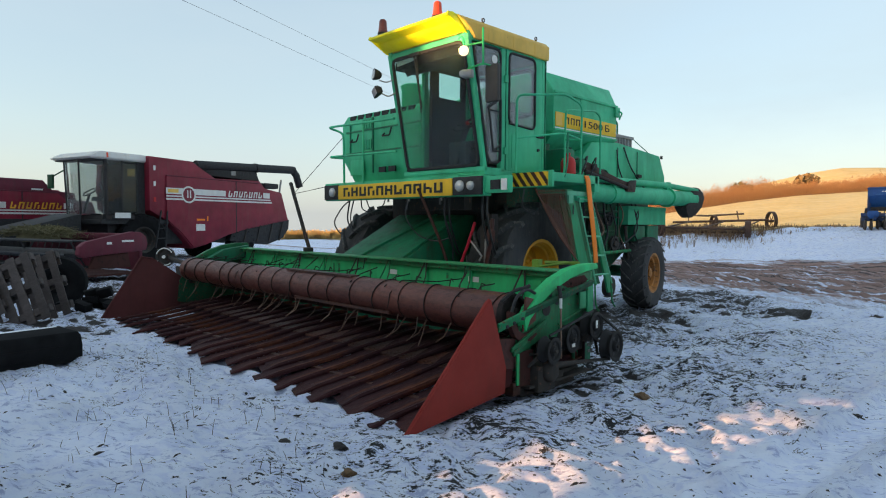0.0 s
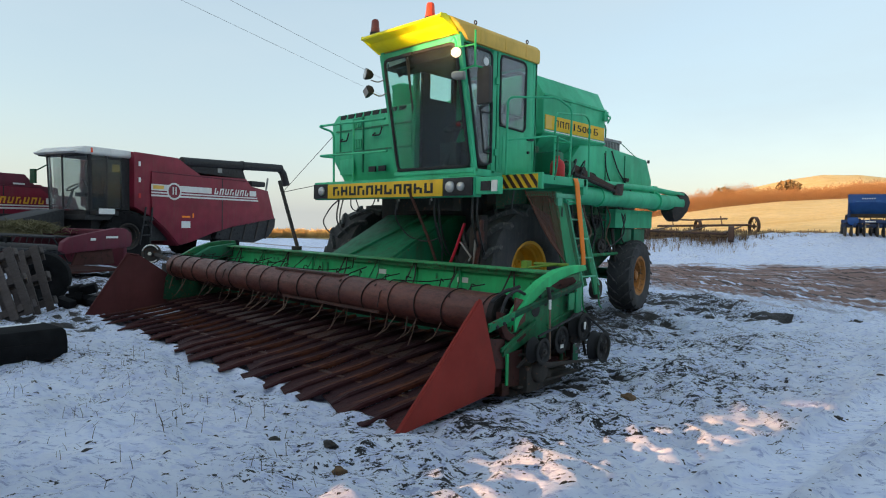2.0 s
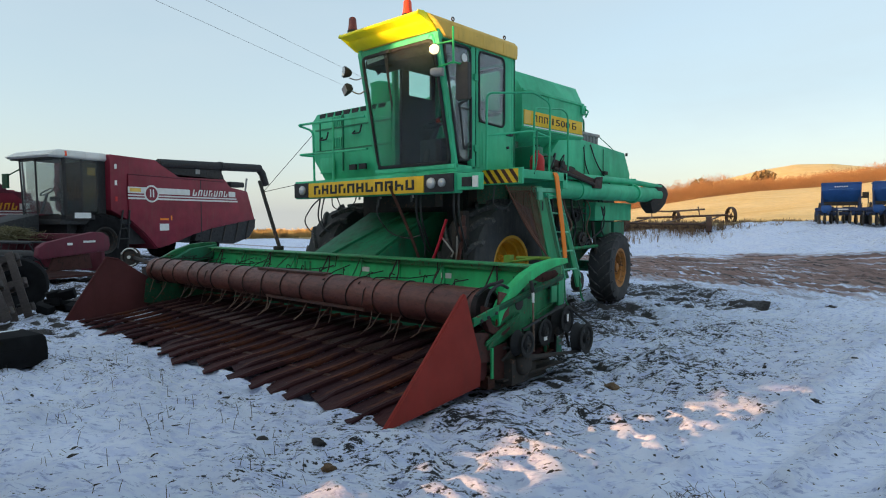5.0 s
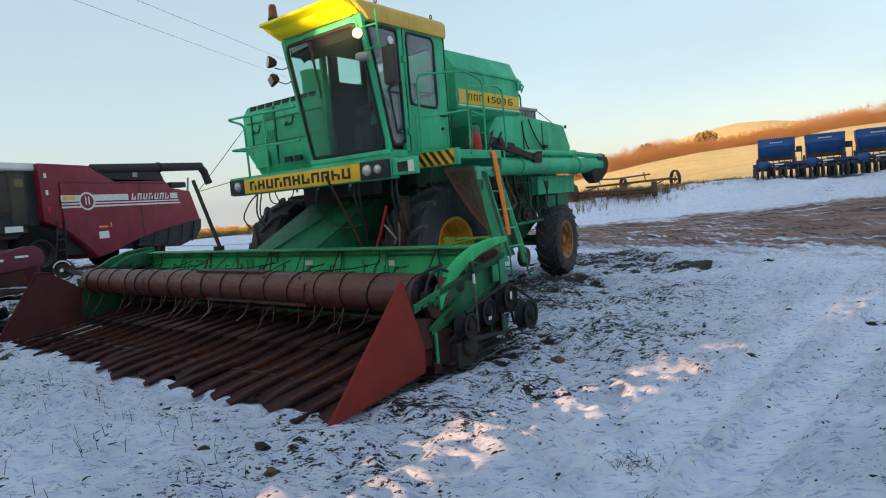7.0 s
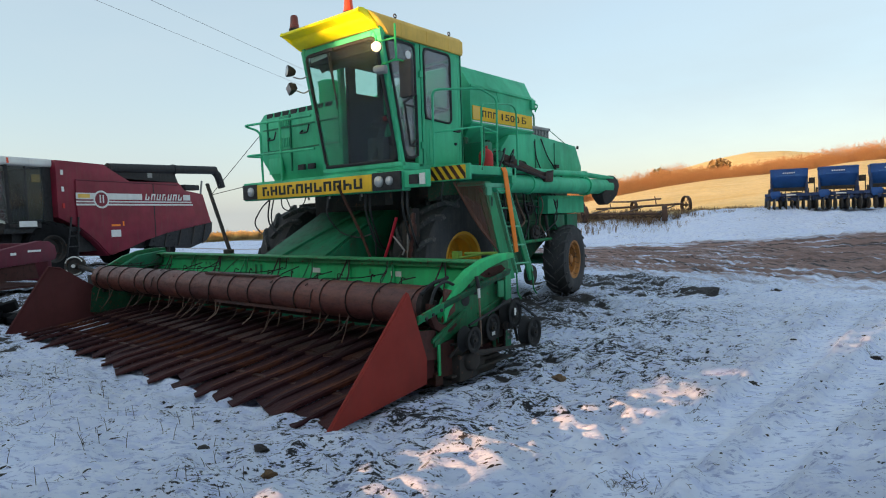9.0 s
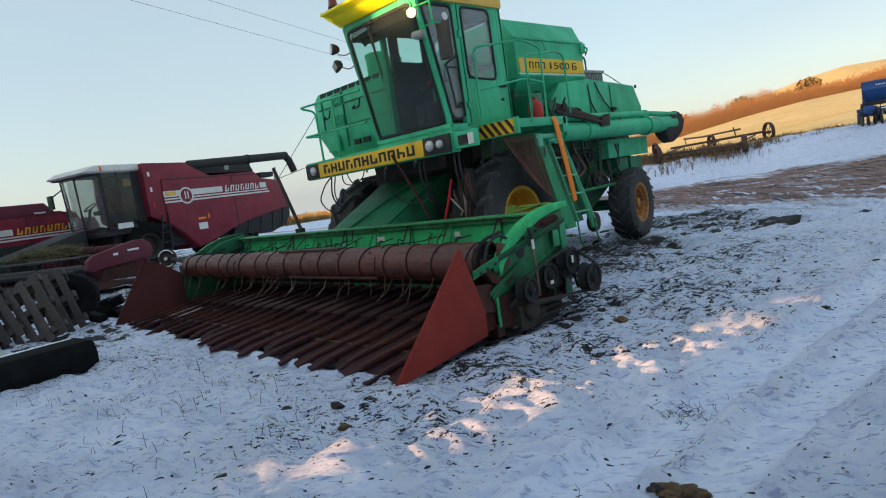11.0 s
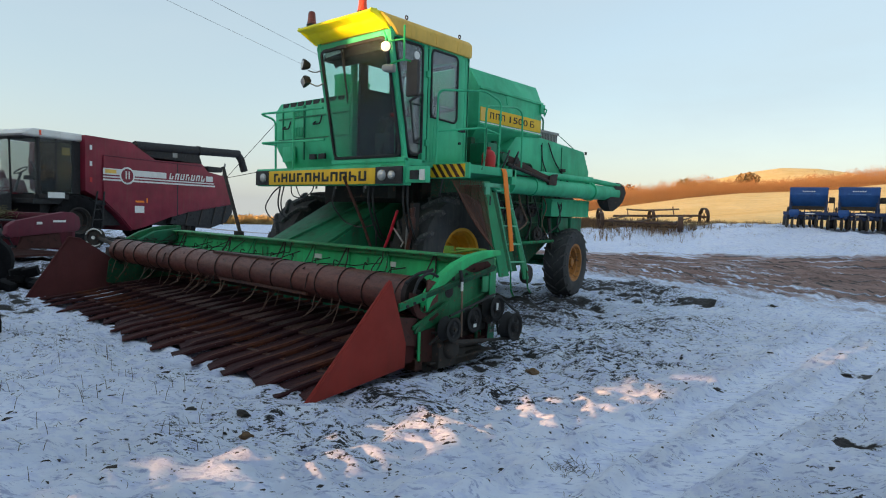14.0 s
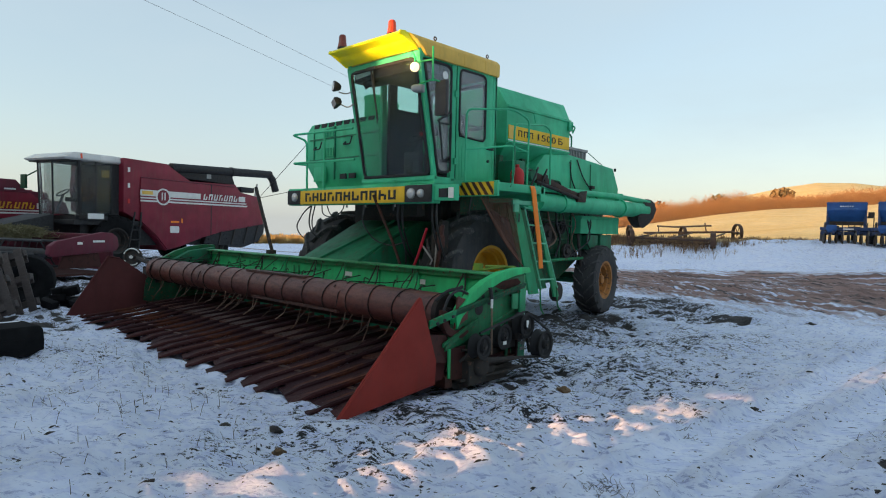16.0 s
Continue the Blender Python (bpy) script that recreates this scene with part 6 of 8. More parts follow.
# near-black sheet paints the shade in the opening below the end sheet
hpart("inner_panel", Shape().prism([(-3.14, 0.12), (-1.95, 0.18), (-1.95, 0.66), (-3.1, 0.5)], "x", 3.36, 3.38), GREEN_BLACK, e, "near-black backing of the dark opening", bevel=0.0)
hpart("corner_sheet", Shape().plate([(3.55, -3.30, 0.16), (3.55, -3.08, 0.14), (3.56, -3.07, 0.44), (3.56, -3.26, 0.46)], 0.015), RED_DULL, e, "dark red corner sheet")
hpart("side_sheet", Shape().plate([(3.60, -3.06, 0.14), (3.60, -2.84, 0.12), (3.60, -2.84, 0.44), (3.60, -3.06, 0.43)], 0.012), RED_DARK, e)
hpart("chain_loop", Shape().tube(bend([(3.60, -3.16, 0.74), (3.62, -3.10, 0.93), (3.62, -2.95, 0.985), (3.62, -2.83, 0.93)], 0.08), 0.014, 6).tube(bend([(3.50, -3.15, 0.88), (3.54, -3.02, 0.97), (3.56, -2.92, 0.98), (3.58, -2.86, 1.0)], 0.06), 0.016, 6), BLACK, e)
for x, y, z, r in ((3.76, -2.80, 0.445, 0.118), (3.66, -2.36, 0.48, 0.13), (3.84, -1.90, 0.375, 0.15), (3.72, -2.06, 0.575, 0.135)):
    p = hpart("pulley", Shape().lathe([(-0.06, r), (-0.04, r - 0.02), (0.0, r - 0.035), (0.035, r - 0.02), (0.05, r), (0.055, r - 0.012), (0.05, r - 0.03), (0.035, r - 0.04), (0.03, 0.05), (0.06, 0.04), (0.06, 0)], (x, y, z), (1, 0.08, 0), 28), PULLEY, hd, "dark cast belt pulley")
    hpart("hub_bolt", Shape().lathe([(0, 0.018), (0.02, 0.018)], (x + 0.06, y, z), (1, 0, 0), 6), DARK, p)
    for q in range(5):
        a = q * 1.2566 + x * 9
        hpart("spoke_hole", Shape().lathe([(0, r * 0.14), (0.003, r * 0.14)], (x + 0.034, y + r * 0.52 * math.cos(a), z + r * 0.52 * math.sin(a)), (1, 0.08, 0), 10), BLACK, p)
hpart("drive_belt", Shape().tube([(3.74, -2.78, 0.565), (3.74, -2.08, 0.715)], 0.013, 5).tube([(3.74, -2.0, 0.69), (3.86, -1.80, 0.50)], 0.013, 5).tube([(3.78, -2.02, 0.44), (3.86, -1.98, 0.31)], 0.013, 5), BLACK)
hpart("belt_rail", Shape().plate([(3.80, -2.80, 0.315), (3.80, -2.80, 0.345), (3.83, -1.90, 0.255), (3.83, -1.90, 0.23)], 0.018), DARK, hd, "thin bent rail below the pulleys")
# dark plate added to paint the black depth behind the pulleys
hpart("drive_guard", Shape().prism([(-2.62, 0.12), (-1.80, 0.16), (-1.78, 0.50), (-2.0, 0.66), (-2.55, 0.60)], "x", 3.44, 3.50), DARK, hd, "dark backing plate behind the pulleys", bevel=0.004)
hpart("gear_case", Shape().lathe([(0, 0.13), (0.10, 0.13), (0.14, 0.10), (0.16, 0.05)], (3.42, -2.34, 0.46), (1, 0, 0), 20).box(3.40, 3.60, -2.22, -1.98, 0.32, 0.60).box(3.62, 3.72, -2.14, -2.04, 0.42, 0.56), DARK, hd, "greasy black gear case", bevel=0.02)
hpart("cutter_drive", Shape().box(3.50, 3.70, -2.88, -2.62, 0.06, 0.30).lathe([(0, 0.10), (0.08, 0.10), (0.10, 0.06)], (3.66, -2.72, 0.24), (1, 0, 0), 16).box(3.56, 3.64, -2.66, -2.40, 0.10, 0.20), DARK, hd, "mud-caked knife drive", bevel=0.025)
for p, q, r in (((3.70, -2.62, 0.26), (3.66, -2.1, 0.22), 0.016), ((3.62, -2.9, 0.40), (3.60, -2.5, 0.34), 0.014), ((3.58, -2.5, 0.62), (3.66, -2.36, 0.48), 0.02), ((3.60, -2.20, 0.62), (3.58, -2.16, 0.20), 0.018), ((3.64, -2.95, 0.30), (3.70, -2.82, 0.42), 0.015), ((3.74, -1.98, 0.28), (3.64, -1.95, 0.62), 0.014)):
    hpart("drive_link", Shape().tube([p, q], r, 7), DARK if r < 0.018 else GREEN_BLACK, hd)
hpart("spring", Shape().tube([(3.66 + 0.016 * math.cos(k * 0.9), -2.56 + 0.016 * math.sin(k * 0.9), 0.30 + 0.0022 * k) for k in range(80)], 0.0035, 4), DARK, hd)
hpart("bottom_plate", Shape().plate([(3.40, -2.95, 0.10), (3.40, -1.95, 0.10), (3.66, -1.95, 0.13), (3.66, -2.95, 0.13)], 0.02), DARK, hd)
for r, y, z in ((0.060, -2.66, 0.775), (0.03, -2.50, 0.83), (0.02, -2.40, 0.93), (0.022, -2.60, 0.90), (0.018, -2.28, 0.98), (0.016, -2.16, 0.88)):
    hpart("sheet_hole", Shape().lathe([(0, r), (0.004, r)], (3.616, y, z), (1, 0, 0), 16), BLACK, e)
hpart("sheet_ridge", Shape().tube([(3.62, -2.55, 0.87), (3.62, -2.30, 0.94)], 0.012, 6).tube([(3.62, -2.48, 0.62), (3.62, -2.10, 0.72)], 0.012, 6), GREEN_END, e)
hpart("hanging_lug", Shape().box(3.66, 3.675, -2.20, -2.10, 0.74, 0.90).box(3.66, 3.68, -2.08, -1.98, 0.70, 0.98).box(3.64, 3.66, -2.02, -1.97, 0.64, 0.80), GREEN_WORN, e, bevel=0.004)
hpart("corner_strip", Shape().box(3.64, 3.655, -3.12, -3.09, 0.17, 0.44), GREEN_NEW, e)
for x in (3.3, -3.5):
    hpart("skid", Shape().prism([(-3.0, 0.10), (-2.9, 0.0), (-2.1, 0.0), (-2.0, 0.12), (-2.0, 0.15), (-3.0, 0.15)], "x", x, x + 0.24), DARK, bevel=0.02)
hpart("steel_rod", Shape().tube([(3.73, -2.6, 0.79), (3.74, -2.6, 0.34)], 0.009, 8), RUST_WIRE)
hpart("rod_end", Shape().tube([(3.71, -2.61, 0.99), (3.73, -2.6, 0.88)], 0.018, 8), BLACK)
hpart("rod_sleeve", Shape().tube([(3.73, -2.602, 0.88), (3.73, -2.6, 0.79)], 0.013, 8), LABEL)
hpart("white_mark", Shape().box(3.785, 3.79, -2.10, -2.07, 0.56, 0.63), LABEL)
hpart("white_mark", Shape().box(3.70, 3.705, -2.37, -2.32, 0.40, 0.435), LABEL)
hpart("light_gap_plate", Shape().box(3.66, 3.668, -2.04, -1.96, 0.36, 0.39).box(3.66, 3.668, -2.04, -1.96, 0.30, 0.33).box(3.66, 3.668, -2.0, -1.985, 0.30, 0.39), GREY)
hpart("mud_cake", Shape().prism([(-2.42, 0.98), (-2.30, 1.03), (-2.05, 1.05), (-1.98, 1.0), (-2.1, 0.96), (-2.3, 0.94)], "x", 3.616, 3.62), RED_DARK, e, "dark rust stain under the arm")
hpart("coupling_arm", Shape().tube([(3.40, -1.8, 1.14), (2.98, -1.8, 1.13)], 0.019, 8).tube([(3.30, -1.82, 1.145), (2.90, -1.86, 1.08)], 0.013, 8).box(2.86, 2.94, -1.88, -1.80, 1.08, 1.16), LIME, label="yellow-green coupling bar")
# lever standing up behind the header, at the far end
hpart("upright_lever", Shape().tube([(-1.50, -1.86, 1.05), (-2.1, -1.85, 2.18)], 0.03, 8).lathe([(0, 0.08), (0.1, 0.08)], (-1.50, -1.9, 1.04), (0, 0, 1), 10), DARK, label="dark leaning steel lever")
for p, r in (((-1.03, -1.56, 2.86), 0.005), ((-1.25, -1.7, 2.1), 0.005)):
    hpart("guy_wire", Shape().tube([(-2.0, -1.85, 2.0), p], r, 5), DARK)
# chain wheel and green box at the far end
hpart("far_drive", Shape().lathe([(0, 0.17), (0.05, 0.17), (0.05, 0.13), (0.02, 0.12), (0.02, 0.05), (0.07, 0.04), (0.07, 0)], (-4.3, -3.04, 0.91), (0.8, -0.8, 0.1), 24), DARK, label="dark chain wheel with a pale ring")
hpart("pale_ring", Shape().tube([(-4.255 + 0.105 * math.cos(a), -3.085 + 0.105 * math.cos(a), 0.915 + 0.15 * math.sin(a)) for a in (0.5 + 0.21 * k for k in range(12))], 0.011, 6).tube([(-4.255 + 0.105 * math.cos(a), -3.085 + 0.105 * math.cos(a), 0.915 + 0.15 * math.sin(a)) for a in (3.6 + 0.21 * k for k in range(10))], 0.011, 6).lathe([(0, 0.03), (0.02, 0.03)], (-4.24, -3.1, 0.915), (0.8, -0.8, 0), 10), LABEL)
hpart("far_shaft", Shape().tube([(-4.3, -3.0, 0.9), (-3.4, -2.97, 0.8)], 0.04, 8).box(-4.1, -3.5, -2.95, -2.9, 0.5, 0.75), DARK)
hpart("far_box", Shape().prism([(-2.75, 0.88), (-2.4, 1.06), (-1.95, 1.12), (-1.95, 0.9), (-2.7, 0.8)], "x", -3.5, -3.36), GREEN_DIRTY, bevel=0.01)


# ---- maroon combines parked behind ----
def maroon_combine(place, turn, group, hood, marks, auger):
    c = thing("combine_harvester", place, "maroon combine harvester with white stripes and pale cab roof" if auger else "maroon combine harvester with orange marks on white stripes", "combine harvester", turn, group)
    body = part("body", Shape().prism([(2.34, 1.9), (2.95, 1.58), (3.6, 1.05), (4.1, 0.5), (4.72, 0.63), (5.79, 0.98), (6.73, 1.2), (9.2, 1.58), (8.78, 2.78), (7.8, 2.92), (7.5, 3.22), (5.19, 3.18), (4.7, 3.42), (4.12, 3.74), (2.34, 3.78)], "x", -1.5, 1.5), MAROON, c, bevel=0.04)
    part("side_panel", Shape().prism([(2.98, 1.6), (3.62, 1.08), (4.12, 0.54), (4.72, 0.66), (5.79, 1.0), (6.73, 1.24), (8.0, 1.44), (9.1, 1.62), (8.68, 2.7), (7.72, 2.86), (7.4, 3.12), (5.3, 3.10), (4.7, 3.16), (2.98, 3.16)], "x", 1.5, 1.56), MAROON, body, bevel=0.02)
    part("panel_gap", Shape().box(1.555, 1.566, 6.14, 6.18, 1.05, 3.1), BLACK, body)
    part("panel_fold", Shape().tube([(1.555, 2.99, 3.15), (1.555, 7.4, 3.11)], 0.02, 6), MAROON_GRIMY, body)
    st = part("stripe", Shape().box(1.56, 1.568, 2.95, 8.0, 2.50, 2.72).box(1.56, 1.568, 2.95, 8.06, 2.40, 2.45).box(1.56, 1.568, 2.95, 8.12, 2.29, 2.35), WHITE, body, "white stripes along the maroon side")
    ring = Shape()
    ring.lathe([(0, 0.31), (0.006, 0.31), (0.006, 0.25), (0, 0.25)], (1.57, 3.9, 2.50), (1, 0, 0), 28, caps=False).box(1.57, 1.576, 3.83, 3.88, 2.38, 2.66).box(1.57, 1.576, 3.95, 4.0, 2.38, 2.66)
    part("emblem_field", Shape().lathe([(0, 0.25), (0.004, 0.25)], (1.568, 3.9, 2.50), (1, 0, 0), 28), MAROON, st)
    part("emblem", ring, WHITE, st)
    part("stripe_field", Shape().box(1.565, 1.570, 5.62, 7.62, 2.46, 2.76), MAROON, st)
    for k in range(7):          # plain slanting bars of the lettering's size
        y, z0, z1 = 5.74 + k * 0.265, 2.49, 2.73
        m = Shape()
        for a, b, q0, q1 in ((0.0, 0.055, z0, z1), (0.13, 0.185, z0, z1 if k % 3 else 2.63), (0.055, 0.13, z1 - 0.05, z1) if k % 2 else (0.055, 0.13, z0, z0 + 0.05)):
            m.prism([(y + a + 0.25 * (q0 - z0), q0), (y + b + 0.25 * (q0 - z0), q0), (y + b + 0.25 * (q1 - z0), q1), (y + a + 0.25 * (q1 - z0), q1)], "x", 1.57, 1.576)
        part("stripe_mark", m, marks, st)
    part("badge", Shape().box(1.569, 1.575, 3.02, 3.46, 2.55, 2.68), YELLOW if auger else GREY, st)
    part("white_label", Shape().box(1.56, 1.568, 4.22, 4.62, 1.17, 1.42), LABEL, body)
    part("worn_decal", Shape().box(1.56, 1.564, 4.25, 4.62, 1.55, 1.62).box(1.56, 1.564, 4.72, 4.78, 1.55, 1.72), ORANGE, body)
    if auger:
        part("engine_top", Shape().prism([(4.15, 3.3), (4.3, 3.66), (4.5, 3.78), (5.15, 3.82), (5.4, 3.74), (6.6, 3.76), (7.3, 3.66), (7.5, 3.42), (7.6, 3.2)], "x", -1.2, 1.40), hood, c, "black engine deck on top", bevel=0.05)
        part("engine_grille", Shape().box(1.40, 1.43, 6.05, 6.27, 3.36, 3.54), GREY, c)
        part("deck_rib", Shape().box(1.40, 1.425, 4.8, 5.9, 3.42, 3.46), BLACK, c)
        part("deck_rail", Shape().tube(bend([(1.38, 6.6, 3.2), (1.38, 6.7, 3.62), (1.38, 7.4, 3.60), (1.38, 7.5, 3.22)], 0.08), 0.025, 6), BLACK, c)
        part("unloading_auger", Shape().tube([(1.35, 4.4, 3.64), (1.35, 9.72, 3.84)], 0.17, 16).tube([(1.35, 9.6, 3.86), (1.38, 9.85, 3.62), (1.40, 10.05, 3.10)], 0.16, 12).lathe([(-0.05, 0.2), (0.05, 0.2)], (1.35, 7.4, 3.75), (0, 1, 0.04), 16), BLACK, c, "black unloading auger laid along the top", bevel=0.0)
        part("tail_lamp", Shape().box(1.0, 1.46, 7.86, 8.66, 2.94, 3.16), BLACK, c, "black tail lamp box", bevel=0.05)
        part("tail_post", Shape().tube([(1.4, 8.72, 2.6), (1.42, 8.84, 3.34)], 0.04, 6), GREY, c)
    else:
        part("engine_hood", Shape().prism([(4.0, 2.9), (4.0, 3.5), (4.5, 3.58), (6.92, 3.57), (7.27, 3.2), (8.1, 3.12), (8.14, 2.8)], "x", -1.3, 1.52), hood, c, "dull maroon engine hood", bevel=0.06)
        part("hood_vent", Shape().box(1.50, 1.53, 6.5, 6.9, 3.18, 3.24), LABEL, c)
        part("hood_vent", Shape().box(1.50, 1.53, 7.1, 7.25, 3.0, 3.06), LABEL, c)
        part("hood_band", Shape().box(1.5, 1.58, 2.9, 9.0, 1.72, 2.12), BLACK, c, bevel=0.02)
    cab = part("cab", Shape().box(-0.8, 1.25, 0.8, 2.2, 1.55, 1.72).box(-0.8, 1.25, 2.1, 2.34, 1.6, 3.58), BLACK, c, "dark cab with tinted windows")
    for p, q, r in (((1.2, 0.98, 1.7), (1.24, 0.92, 3.55), 0.06), ((-0.78, 0.90, 1.7), (-0.82, 0.84, 3.55), 0.05), ((0.35, 0.62, 1.7), (0.4, 0.55, 3.55), 0.03), ((-0.42, 0.64, 1.7), (-0.44, 0.56, 3.55), 0.03), ((1.22, 1.52, 1.7), (1.22, 1.52, 3.55), 0.035), ((1.22, 2.12, 1.7), (1.22, 2.12, 3.55), 0.06)):
        part("cab_post", Shape().tube([p, q], r, 6), BLACK, cab)
    part("cab_roof", Shape().loft([[(x0, y0, z), (x1, y0, z), (x1, y1, z), (x0, y1, z)] for x0, x1, y0, y1, z in ((-0.85, 1.28, 0.45, 2.34, 3.54), (-0.92, 1.34, 0.36, 2.37, 3.60), (-0.90, 1.32, 0.72, 2.36, 3.79), (-0.8, 1.2, 0.9, 2.3, 3.81))]), WHITE, cab, "pale grey cab roof", bevel=0.03)
    part("roof_underside", Shape().box(-0.8, 1.2, 0.48, 0.9, 3.50, 3.54), BLACK, cab)
    part("cab_window", Shape().box(1.22, 1.235, 0.98, 2.08, 1.75, 3.52), GLASS_PLAIN, cab)
    for a, b in ((0, 1), (1, 2), (2, 3)):
        corner = ((1.2, 0.98, 1.22, 0.92), (0.35, 0.62, 0.4, 0.55), (-0.42, 0.64, -0.44, 0.56), (-0.78, 0.90, -0.80, 0.84))
        (x0, y0, x1, y1), (x2, y2, x3, y3) = corner[a], corner[b]
        part("cab_window", Shape().plate([(x0, y0, 1.75), (x2, y2, 1.75), (x3, y3, 3.52), (x1, y1, 3.52)], 0.012), GLASS_FRONT, cab)
    part("cab_window", Shape().box(-0.80, -0.785, 0.98, 2.08, 1.75, 3.52), GLASS_PLAIN, cab)
    part("cab_seat", Shape().box(-0.3, 0.3, 1.4, 1.85, 2.2, 2.35).box(-0.3, 0.3, 1.8, 1.95, 2.3, 3.05), BLACK, cab, bevel=0.03)
    part("steering_wheel", Shape().tube([(0, 0.95, 1.8), (0, 1.15, 2.45)], 0.05, 6).tube([(0.22 * math.cos(a), 1.15 + 0.18 * math.sin(a), 2.5 + 0.12 * math.sin(a)) for a in (2 * math.pi * k / 20 for k in range(21))], 0.025, 6), BLACK, cab)
    part("control_panel", Shape().box(0.45, 0.75, 1.2, 1.9, 2.3, 2.5).tube([(0.6, 1.25, 2.5), (0.55, 1.15, 2.8)], 0.03, 6), BLACK, cab)
    part("curtain", Shape().box(1.14, 1.17, 1.58, 2.05, 1.85, 3.45).box(1.17, 1.185, 1.60, 2.03, 2.3, 2.34).box(1.17, 1.185, 1.60, 2.03, 2.86, 2.9), HAY, cab, "tan board behind the side window")
    part("window_label", Shape().box(1.172, 1.18, 1.75, 2.03, 3.05, 3.3), YELLOW, cab)
    part("beacon", Shape().lathe([(0, 0.09), (0.16, 0.075), (0.2, 0)], (1.26, 0.95, 3.60), (0, 0, 1), 12), BEACON, c)
    part("platform", Shape().box(-1.5, 1.5, 0.6, 3.1, 1.42, 1.58).box(1.28, 1.6, 0.9, 1.7, 1.58, 1.72), BLACK, c, bevel=0.02)
    part("number_bars", Shape().box(1.6, 1.61, 1.0, 1.55, 1.62, 1.80), LABEL, c)
    part("side_post", Shape().box(1.3, 1.45, 2.42, 2.52, 1.9, 3.5), MAROON, c)
    for z in (2.2, 2.75, 3.3):
        part("reflector", Shape().box(1.5, 1.52, 2.5, 2.58, z, z + 0.16), LABEL if z > 2.5 else RED, c)
    part("ladder_frame", Shape().tube([(1.56, 2.5, 0.6), (1.56, 2.75, 1.9)], 0.03, 6).tube([(1.56, 2.9, 0.6), (1.56, 3.0, 1.9)], 0.03, 6).box(1.5, 1.6, 2.55, 2.95, 0.9, 0.94).box(1.5, 1.6, 2.6, 2.98, 1.25, 1.29), BLACK, c)
    part("straw_chopper", Shape().prism([(5.9, 0.75), (8.0, 0.55), (8.9, 0.8), (9.25, 1.2), (9.3, 1.6), (6.2, 1.5)], "x", -1.42, 1.46), BLACK, c, "black straw chopper under the rear", bevel=0.03)
    for y in (6.6, 7.3, 8.0, 8.6):
        part("chopper_rib", Shape().plate([(1.47, y, 0.7), (1.47, y + 0.06, 0.7), (1.47, y + 0.3, 1.5), (1.47, y + 0.24, 1.5)], 0.03), DARK, c)
    part("mirror", Shape().box(-1.42, -1.12, 0.55, 0.62, 2.62, 3.10).tube([(-0.8, 0.86, 3.3), (-1.25, 0.58, 3.0)], 0.025, 6), GREEN_BLACK, c, bevel=0.02)
    part("feeder_house", Shape().prism([(-2.1, 0.5), (-2.1, 1.15), (0.4, 1.75), (0.4, 1.0)], "x", -0.75, 0.75), BLACK, c, bevel=0.02)
    part("undercarriage", Shape().box(-1.2, 1.2, 1.0, 8.2, 0.7, 1.7), BLACK, c)
    for x in (1.25, -1.25):
        wheel(c, (x, 2.1, 0.88), 0.9, 0.65, 0.42, DARK, 1 if x > 0 else -1, 18, 0.14, rubber=TARP)
        wheel(c, (x, 6.6, 0.62), 0.64, 0.42, 0.32, DARK, 1 if x > 0 else -1, 16, 0.08, rubber=TARP)
    return c

PT = 16.7
# pale film paints a bright sky reflection onto the front panes
GLASS_FRONT = glass("cab_front_glass", (0.72, 0.80, 0.80), 0.10, 2)
maroon_combine((-16.2, -2.1, 0), PT, "maroon combines", BLACK, WHITE, True)
maroon_combine((-19.33, -8.72, -0.54), PT, "maroon combines", MAROON_GRIMY, YELLOW_RIM, False)


